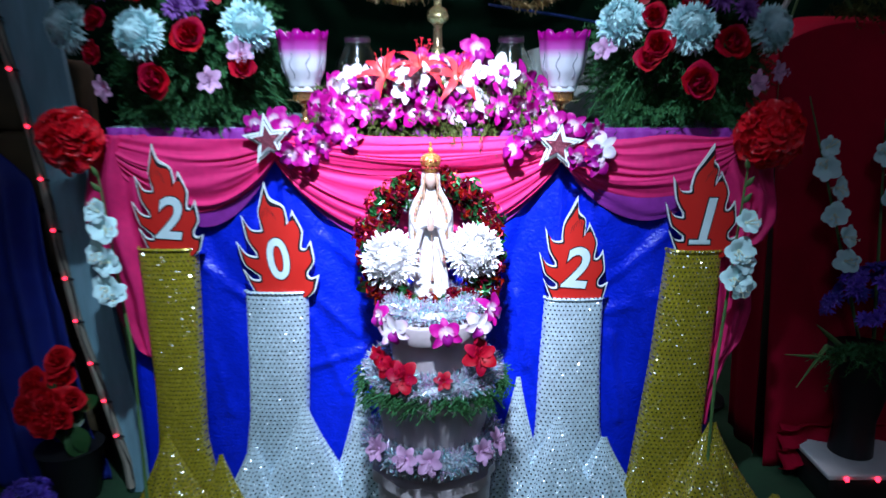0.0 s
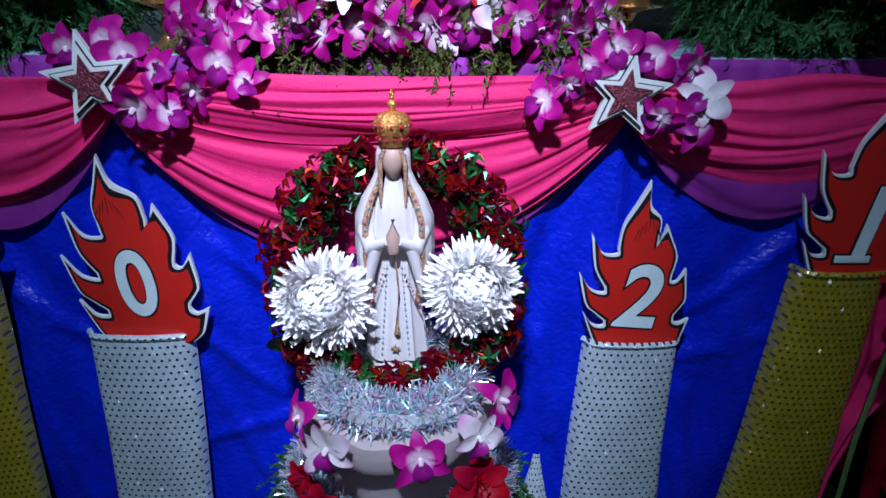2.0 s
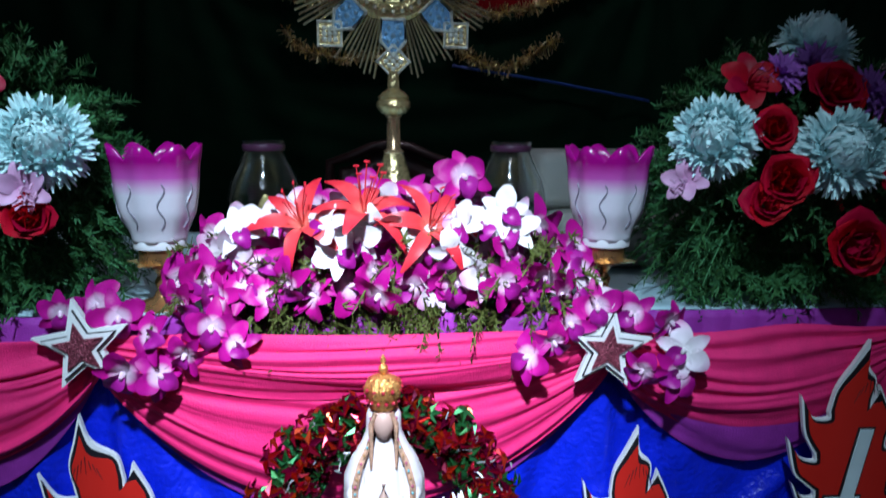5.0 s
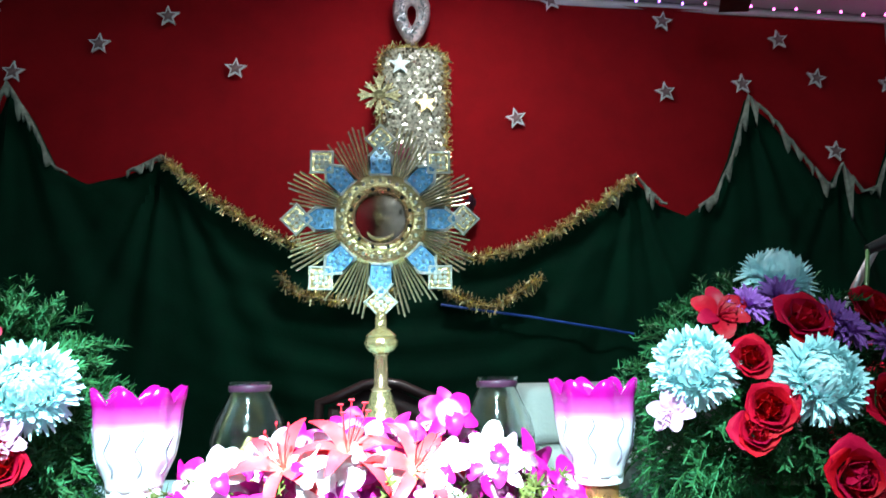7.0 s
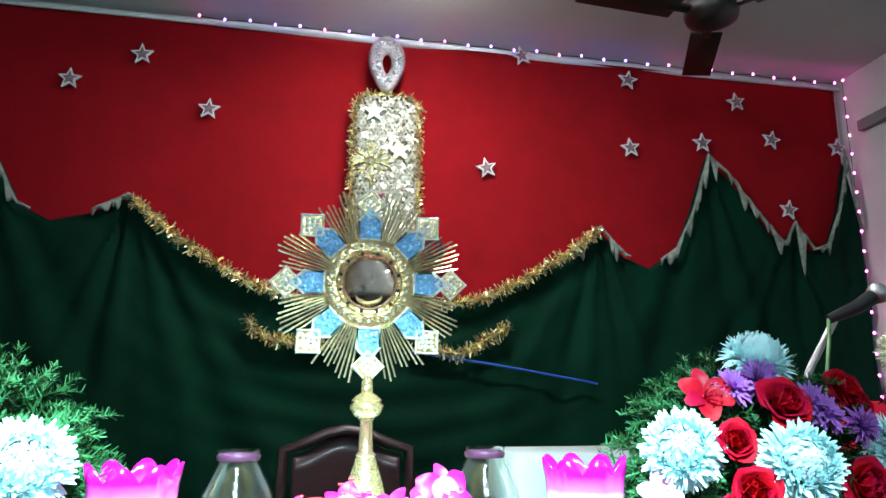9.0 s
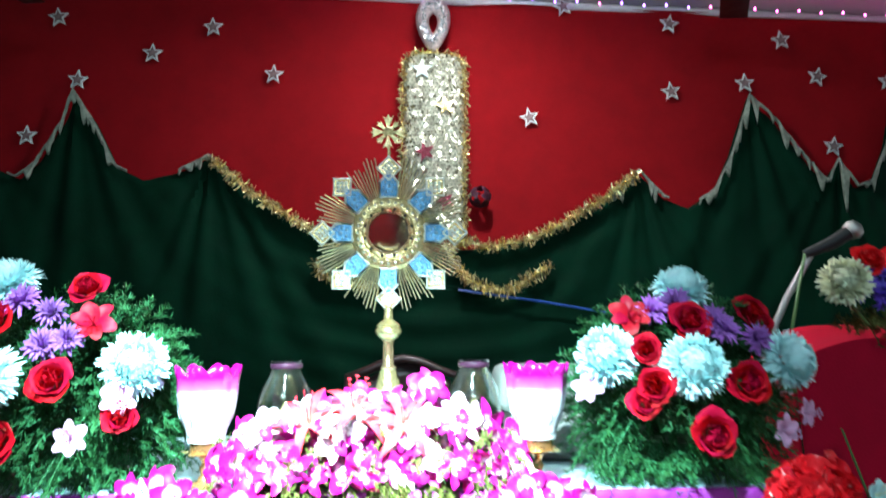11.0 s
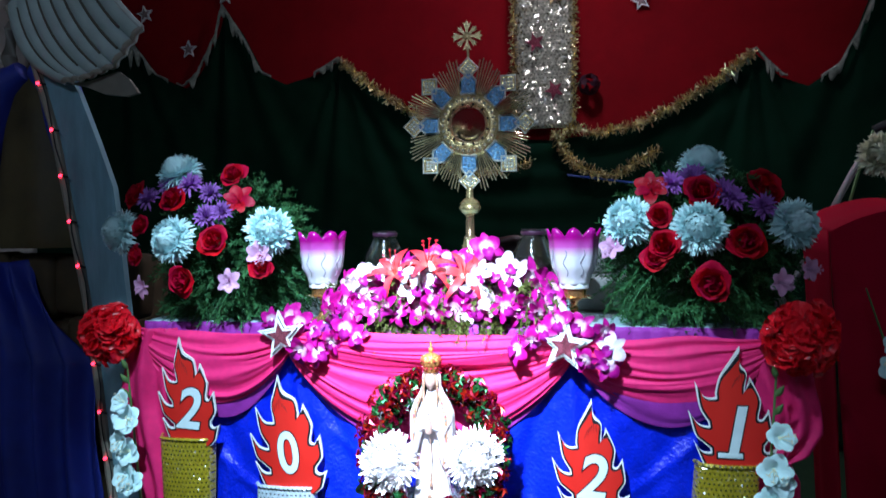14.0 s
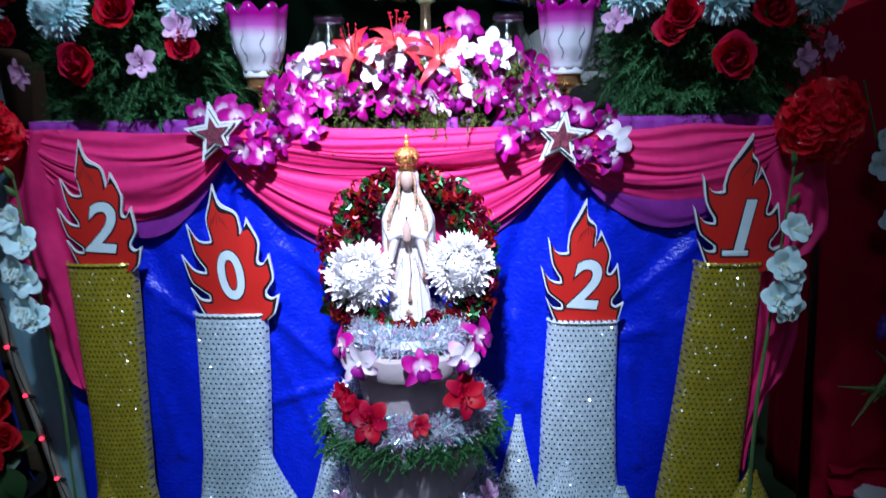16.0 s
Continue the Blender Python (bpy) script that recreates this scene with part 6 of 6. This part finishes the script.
cl = part("cloth", Geo().grid(lect_fn, 60, 60), LECTERN_RED, lect, "crimson cloth")
thick(cl, 0.003)
g = Geo().grid(lambda u, v: (0.870 + 0.055 * v + 0.010 * math.sin(u * 9) * v, 1.865 + 0.19 * u, (1.175 + 0.012 * u) * (1 - v) + 0.006), 24, 20)
thick(part("side_cloth", g, LECTERN_RED, lect), 0.003)
for k in range(2):
    def hem(u, v, k=k):
        x = 0.955 + 0.22 * k + 0.24 * u
        return (x, 1.80 - 0.05 * v - 0.022 * math.sin(v * 17 + u * 5 + k) - 0.02 * math.sin(u * 13 + 2 * k) * (0.4 + v), 0.13 * (1 - v) + 0.012 + 0.02 * v * abs(math.sin(u * 9 + k)))
    thick(part("hem_ruffle", Geo().grid(hem, 30, 14), LECTERN_RED, lect, "crimson ruffle lying on the carpet"), 0.003)
lf = thing("lectern_flowers", "violet and red flowers on fern along the lectern top", "flower arrangement", (1.25, 1.90, 1.28))
lr = random.Random(5)
g = Geo()
for k in range(240):
    sprig(g, (lr.uniform(1.03, 1.60), lr.uniform(1.83, 2.0), lr.uniform(1.245, 1.30)), (lr.gauss(0, 0.5), -1, lr.uniform(-0.8, 0.5)), lr.uniform(0.04, 0.07), 20, lr, 0.013)
part("fern", g, FERN_DRY, lf, kind="stuff")
for k in range(150):
    x = lr.uniform(1.01, 1.60)
    part("statice", STATICE, None, lf, m=facing((x, lr.uniform(1.80, 1.86), 1.305 + 0.075 * lr.random()), (lr.gauss(0, 0.3), -1, lr.uniform(0, 0.8)), lr.uniform(0, 6), lr.uniform(0.75, 1.05)))
for k in range(11):
    bloom("rose", ROSE_BRIGHT, lf, facing((1.05 + 0.05 * k + lr.uniform(-0.01, 0.01), 1.86 + lr.uniform(-0.02, 0.02), 1.395 + lr.uniform(0, 0.015)), (lr.gauss(0, 0.2), -1, 0.7), k, 0.9))
part("chrysanthemum", MUM_CREAM, None, lf, "cream chrysanthemum", m=facing((0.962, 1.80, 1.355), (-0.4, -1, 0.2), 0, 0.95))
part("stem", Geo().tube([(0.962, 1.81, 1.35), (1.0, 1.84, 1.30), (1.05, 1.87, 1.26)], 0.004, 6), STALK, lf)
mic = thing("microphone", "black microphone with steel mesh head on a slanting stand", "microphone", (0.95, 2.20, 0))
mp = [Vector((1.203, 2.150, 1.512)), Vector((1.155, 2.158, 1.482)), Vector((1.085, 2.17, 1.452))]
part("head", Geo().lathe([(0.010, -0.014), (0.022, -0.008), (0.026, 0.006), (0.022, 0.020), (0.008, 0.028)], 20, m=facing(mp[0], mp[0] - mp[1])), STEEL, mic)
part("body", Geo().tube(mp, [0.019, 0.017, 0.012], 14), BLACK, mic)
part("boom", Geo().tube([(1.10, 2.17, 1.450), (1.04, 2.19, 1.34), (0.96, 2.20, 1.17), (0.86, 2.22, 0.96)], 0.009, 8), STEEL, mic)
part("pole", Geo().tube([(0.86, 2.24, 0.02), (0.86, 2.24, 0.98)], 0.012, 8), STEEL, mic)
part("foot", Geo().lathe([(0.12, 0.0), (0.12, 0.012), (0.02, 0.03)], 24, m=Matrix.Translation((0.86, 2.24, 0))), BLACK, mic)
part("cable", Geo().tube([mp[2], (1.05, 2.13, 1.40), (1.0, 2.10, 1.25), (0.98, 2.08, 1.0), (0.97, 2.1, 0.5), (0.95, 2.1, 0.02)], 0.0045, 6), STALK, mic, "green cable")

# flower stand in front of the lectern
vase = thing("flower_stand", "dark vase of white gladioli and violet flowers before the lectern", "flower arrangement", (1.12, 1.72, 0))
part("vase", Geo().lathe([(0.07, 0.0), (0.06, 0.03), (0.05, 0.2), (0.085, 0.38), (0.09, 0.40), (0.07, 0.395)], 28, m=Matrix.Translation((1.12, 1.72, 0))), BLACK, vase)
for k in range(80):
    d = Vector((lr.gauss(0, 1), lr.gauss(0, 1), abs(lr.gauss(0, 1)))).normalized()
    part("statice", STATICE, None, vase, m=facing(Vector((1.12, 1.70, 0.50)) + Vector((d.x * 0.13, d.y * 0.08, d.z * 0.13)), d, k, lr.uniform(0.9, 1.2)))
g = Geo()
for k in range(90):
    sprig(g, (1.12 + lr.uniform(-0.1, 0.1), 1.68, 0.42), (lr.gauss(0, 1), -0.6, lr.uniform(-0.4, 0.5)), lr.uniform(0.06, 0.14), 24, lr, 0.014)
part("fern", g, FERN, vase, kind="stuff")
for k, (x, z) in enumerate(((0.86, 0.42), (0.90, 0.33), (0.93, 0.50))):
    part("leaf_blade", Geo().tube([(1.08, 1.69, 0.38), (0.98, 1.66, 0.40 + 0.03 * k), (x, 1.63, z)], [0.008, 0.007, 0.001], 5), STALK, vase)
for k, (bx, tx, tz, fl) in enumerate(((1.11, 0.925, 1.05, [(0.80, 0.3), (0.72, -0.3), (0.64, 0.5), (0.53, -0.4), (0.44, 0.4), (0.34, -0.2)]), (1.15, 1.125, 0.995, [(0.94, 0.3), (0.85, -0.3), (0.76, 0.4), (0.66, 0.2)]), (1.18, 1.265, 0.99, [(0.88, 0.0), (0.79, 0.4), (0.68, -0.3), (0.55, 0.3)]))):
    b, t = Vector((bx, 1.74, 0.42)), Vector((tx, 1.79, tz))
    part("gladiolus_stalk", Geo().tube([b, b.lerp(t, 0.5), t], [0.005, 0.004, 0.002], 6), STALK, vase)
    for j, (f, s) in enumerate(fl):
        bloom("gladiolus_floret", GLAD[j % 2], vase, facing(b.lerp(t, f) + Vector((0.018 * s, -0.018, 0)), (s, -1, 0.2), j, lr.uniform(0.85, 1.1)))


def poinsettia(name, label, at, n, R, seed):
    r = random.Random(seed)
    p = thing(name, label, "flowers", (at[0], at[1], 0))
    part("pot", Geo().lathe([(0.06, 0.0), (0.08, 0.14), (0.085, 0.15), (0.06, 0.145)], 24, m=Matrix.Translation((at[0], at[1], 0))), BLACK, p)
    for k in range(n):
        a = r.uniform(0, 2 * math.pi)
        q = Vector((at[0] + R * math.cos(a) * r.random(), at[1] - 0.03 + 0.4 * R * math.sin(a), at[2] + R * 0.8 * math.sin(a) * r.random()))
        bloom("bloom", ROSE_BRIGHT, p, facing(q, (math.cos(a) * 0.5, -1, 0.5 + 0.4 * math.sin(a)), k, r.uniform(0.75, 0.95)))
        part("stem", Geo().tube([q, (at[0], at[1], 0.14)], 0.0025, 5), STALK, p)
    g = Geo()
    for k in range(14):
        a = r.uniform(0, 2 * math.pi)
        g.petal(0.08, 0.045, 0.6, 0.2, 5, 0, facing((at[0] + 0.05 * math.cos(a), at[1] - 0.04, at[2] - 0.06 + 0.05 * math.sin(a)), (math.cos(a), -0.8, 0.5), r.uniform(0, 6)))
    part("leaves", g, LEAF, p, kind="stuff")


poinsettia("red_flower_pot", "pot of red artificial roses on the floor", (-0.99, 1.66, 0.31), 12, 0.10, 3)
box = thing("white_crate", "low white-edged crate on the floor with small lights", "crate", (1.10, 1.62, 0))
part("body", Geo().box(1.00, 1.26, 1.60, 1.80, 0.0, 0.085, 0.006), BLACK, box)
part("rim", Geo().box(0.995, 1.265, 1.595, 1.805, 0.085, 0.10, 0.004), CARD, box)
for k, x in enumerate((1.04, 1.12, 1.20)):
    part("bulb", bulb_g.mesh("bulb", LED_RED) if k == 0 else bpy.data.meshes["bulb.002"], None, box, m=Matrix.Translation((x, 1.59, 0.092)) @ Matrix.Scale(0.7, 4))

# ---- the painted board and figure beside the altar ----
board = thing("painted_board", "tall grey-blue painted board edged with red lights", "painted board", (-0.88, 1.68, 0))


def edge_l(z):
    return interp([(0.0, -0.85), (0.1, -0.855), (0.5, -0.938), (0.98, -0.988), (1.22, -1.03), (1.47, -1.075), (1.66, -1.13), (1.80, -1.20)], z)


def edge_r(z):
    return interp([(0.0, -0.775), (0.1, -0.785), (0.5, -0.84), (0.98, -0.872), (1.31, -0.902), (1.54, -0.984), (1.70, -1.07), (1.80, -1.19)], z)


outline = [(edge_l(z), z) for z in np.linspace(0.0, 1.8, 16)] + [(edge_r(z), z) for z in np.linspace(1.8, 0.0, 16)]
part("panel", Geo().plate(outline, 1.675, 1.695), BOARD, board, smooth=False)
part("edging", Geo().tube([(edge_l(z) + 0.008, 1.668, z) for z in np.linspace(0.02, 1.8, 24)], 0.011, 6), BOARD_EDGE, board)
red_bulb = bulb_g.mesh("led", LED_RED)
holder_me = Geo().tube([(0, 0, 0), (0.014, 0, -0.004)], 0.0032, 6).mesh("led_holder", BLACK)
for z in (0.18, 0.28, 0.385, 0.50, 0.612, 0.734, 0.86, 0.985, 1.116, 1.232, 1.351, 1.471, 1.593, 1.714):
    part("led", red_bulb, None, board, "small red light", m=Matrix.Translation((edge_l(z) + 0.010, 1.655, z)) @ Matrix.Rotation(radians(70), 4, "Y") @ Matrix.Scale(0.5, 4))
    part("led_holder", holder_me, None, board, m=Matrix.Translation((edge_l(z) + 0.017, 1.656, z)))
part("wire", Geo().tube([(edge_l(z) + 0.016 + 0.006 * math.sin(z * 25), 1.657, z) for z in np.linspace(0.05, 1.78, 40)], 0.0018, 4), BLACK, board)

# a white scalloped wing with raised ribs, fixed to the figure
wing = thing("painted_wing", "pale painted wing cut-out with gilt ribbed edge", "wing cut-out", (-1.0, 1.70, 1.66))


def wing_fn(u, v):
    # feathers sweep down from the shoulder to a curved lower edge
    s0 = Vector((-1.17 + 0.20 * u, 0, 1.79 + 0.22 * u))
    ex = interp([(0, -1.015), (0.3, -0.955), (0.62, -0.872), (1.0, -0.790)], u)
    ez = interp([(0, 1.592), (0.3, 1.596), (0.62, 1.622), (1.0, 1.713)], u)
    mid = s0.lerp(Vector((ex, 0, ez)), 0.5) + Vector((-0.028, 0, -0.022)) * (1.2 - u * 0.5)
    p = s0 * (1 - v) ** 2 + (2 * mid - 0.5 * (s0 + Vector((ex, 0, ez)))) * 2 * v * (1 - v) + Vector((ex, 0, ez)) * v * v
    return (p.x, 1.655 - 0.010 * abs(math.sin(u * 8 * math.pi)), p.z)


thick(part("panel", Geo().grid(wing_fn, 64, 16), mat("wing_paint", (0.42, 0.52, 0.50), 0.6, var=0.2, scale=20, bump=0.2), wing), 0.018)
RIB = mat("rib_paint", (0.10, 0.085, 0.06), 0.6)
for k in range(1, 8):
    part("rib", Geo().tube([Vector(wing_fn(k / 8, t)) - Vector((0, 0.012, 0)) for t in [0.1 + 0.085 * j for j in range(11 - k % 2)]], 0.0042, 6), RIB, wing)
part("edge", Geo().tube([Vector(wing_fn(k / 40, 1.0)) - Vector((0, 0.010, 0)) for k in range(41)], 0.007, 6), BOARD_EDGE, wing)
part("edge", Geo().tube([Vector(wing_fn(1.0, k / 20)) - Vector((0, 0.010, 0)) for k in range(21)], 0.008, 6), mat("pale_edge", (0.55, 0.58, 0.55), 0.6), wing)
under = [(-1.015, 1.588), (-0.955, 1.592), (-0.870, 1.612), (-0.840, 1.590), (-0.815, 1.555), (-0.850, 1.548), (-0.91, 1.556), (-0.97, 1.580)]
part("tip", Geo().plate(under, 1.660, 1.672), mat("dull_feather", (0.22, 0.20, 0.16), 0.7, var=0.3, scale=20), wing, smooth=False)

# plain figure in a blue mantle on draped steps
g = Geo()
F = Matrix.Translation((-1.24, 1.85, 0.0)) @ Matrix.Diagonal((1, 0.7, 1, 1))
g.lathe([(0.17, 1.16), (0.18, 1.19), (0.15, 1.35), (0.13, 1.50), (0.10, 1.62), (0.05, 1.69), (0.04, 1.71)], 48, 2, F, lambda a, t: 1 + 0.06 * math.sin(9 * a + 3 * t) * (1 - t))
g.lathe([(0.01, 1.67), (0.05, 1.70), (0.060, 1.75), (0.054, 1.81), (0.01, 1.84)], 24, 1, F)
for s in (-1, 1):
    g.tube([(-1.24 + s * 0.02, 1.80, 1.83), (-1.24 + s * 0.062, 1.80, 1.78), (-1.24 + s * 0.066, 1.79, 1.70), (-1.24 + s * 0.05, 1.78, 1.66)], [0.018, 0.022, 0.022, 0.015], 10, 3)
    g.tube([(-1.24 + s * 0.02, 1.79, 1.66), (-1.24 + s * 0.09, 1.79, 1.62), (-1.24 + s * 0.13, 1.78, 1.50), (-1.24 + s * 0.15, 1.78, 1.38), (-1.24 + s * 0.165, 1.80, 1.24)], [0.03, 0.055, 0.06, 0.045, 0.012], 16, 0)
solo("figure_statue", g, [BLUE_DARK, mat("worn_brown_paint", (0.16, 0.08, 0.06), 0.6, var=0.2), mat("olive_robe_paint", (0.085, 0.062, 0.022), 0.65, var=0.6, scale=9, bump=0.4, bscale=30), mat("hood_paint", (0.22, 0.20, 0.17), 0.6)], "plain standing statue in an olive robe and blue mantle", "statue")
plinth = thing("rock_plinth", "brown painted rockwork plinth under the statue", "plinth", (-1.28, 1.95, 0))
part("core", Geo().box(-1.55, -1.02, 1.86, 2.1, 0.0, 1.12, 0.01), ROCK, plinth)
rock_r = random.Random(12)
for k in range(24):
    col, row = k % 4, k // 4
    x, z = -1.47 + 0.135 * col + (0.06 if row % 2 else 0) + rock_r.uniform(-0.015, 0.015), 0.10 + 0.19 * row
    blk = Geo().box(-0.075, 0.075, -0.05, 0.04, -0.095, 0.095, 0.022, m=Matrix.Translation((x, 1.85 + rock_r.uniform(-0.012, 0.012), z)) @ Matrix.Rotation(rock_r.uniform(-0.12, 0.12), 4, "Y") @ Matrix.Diagonal((rock_r.uniform(0.85, 1.08), 1, rock_r.uniform(0.85, 1.05), 1)))
    part("rock", blk, ROCK, plinth)


def skirt_fn(u, v):
    z = 1.13 - 1.12 * v
    right = interp([(-1.13, -1.27), (-1.06, -1.235), (-0.845, -1.064), (-0.5, -0.995), (0.0, -0.93)], -z)
    x = -1.52 + (right + 1.52) * u
    a = (u - 0.25) * (14 + 8 * math.sin(v * 2))
    return (x + 0.006 * math.sin(u * 25 + v), 1.775 - 0.022 * math.sin(a * 1.6 + 2 * math.sin(v * 4)) - 0.014 * math.sin(v * 26 + 5 * u) * max(0.0, v - 0.55) * u * 2 - 0.07 * v, z + 0.012 * math.sin(u * 6))


thick(solo("blue_skirt", Geo().grid(skirt_fn, 110, 70), BLUE_DARK, "dark blue cloth draped in folds over the plinth", "draped cloth"), 0.003)
vb = thing("violet_flower_pot", "small pot of violet flowers on the carpet", "flowers", (-1.03, 1.52, 0))
part("pot", Geo().lathe([(0.04, 0.0), (0.055, 0.06), (0.04, 0.058)], 20, m=Matrix.Translation((-1.03, 1.52, 0))), BLACK, vb)
for k in range(40):
    d = Vector((lr.gauss(0, 1), lr.gauss(0, 1), abs(lr.gauss(0, 1)))).normalized()
    part("statice", STATICE, None, vb, m=facing(Vector((-1.03, 1.52, 0.07)) + d * 0.055, d, k, 1.0))
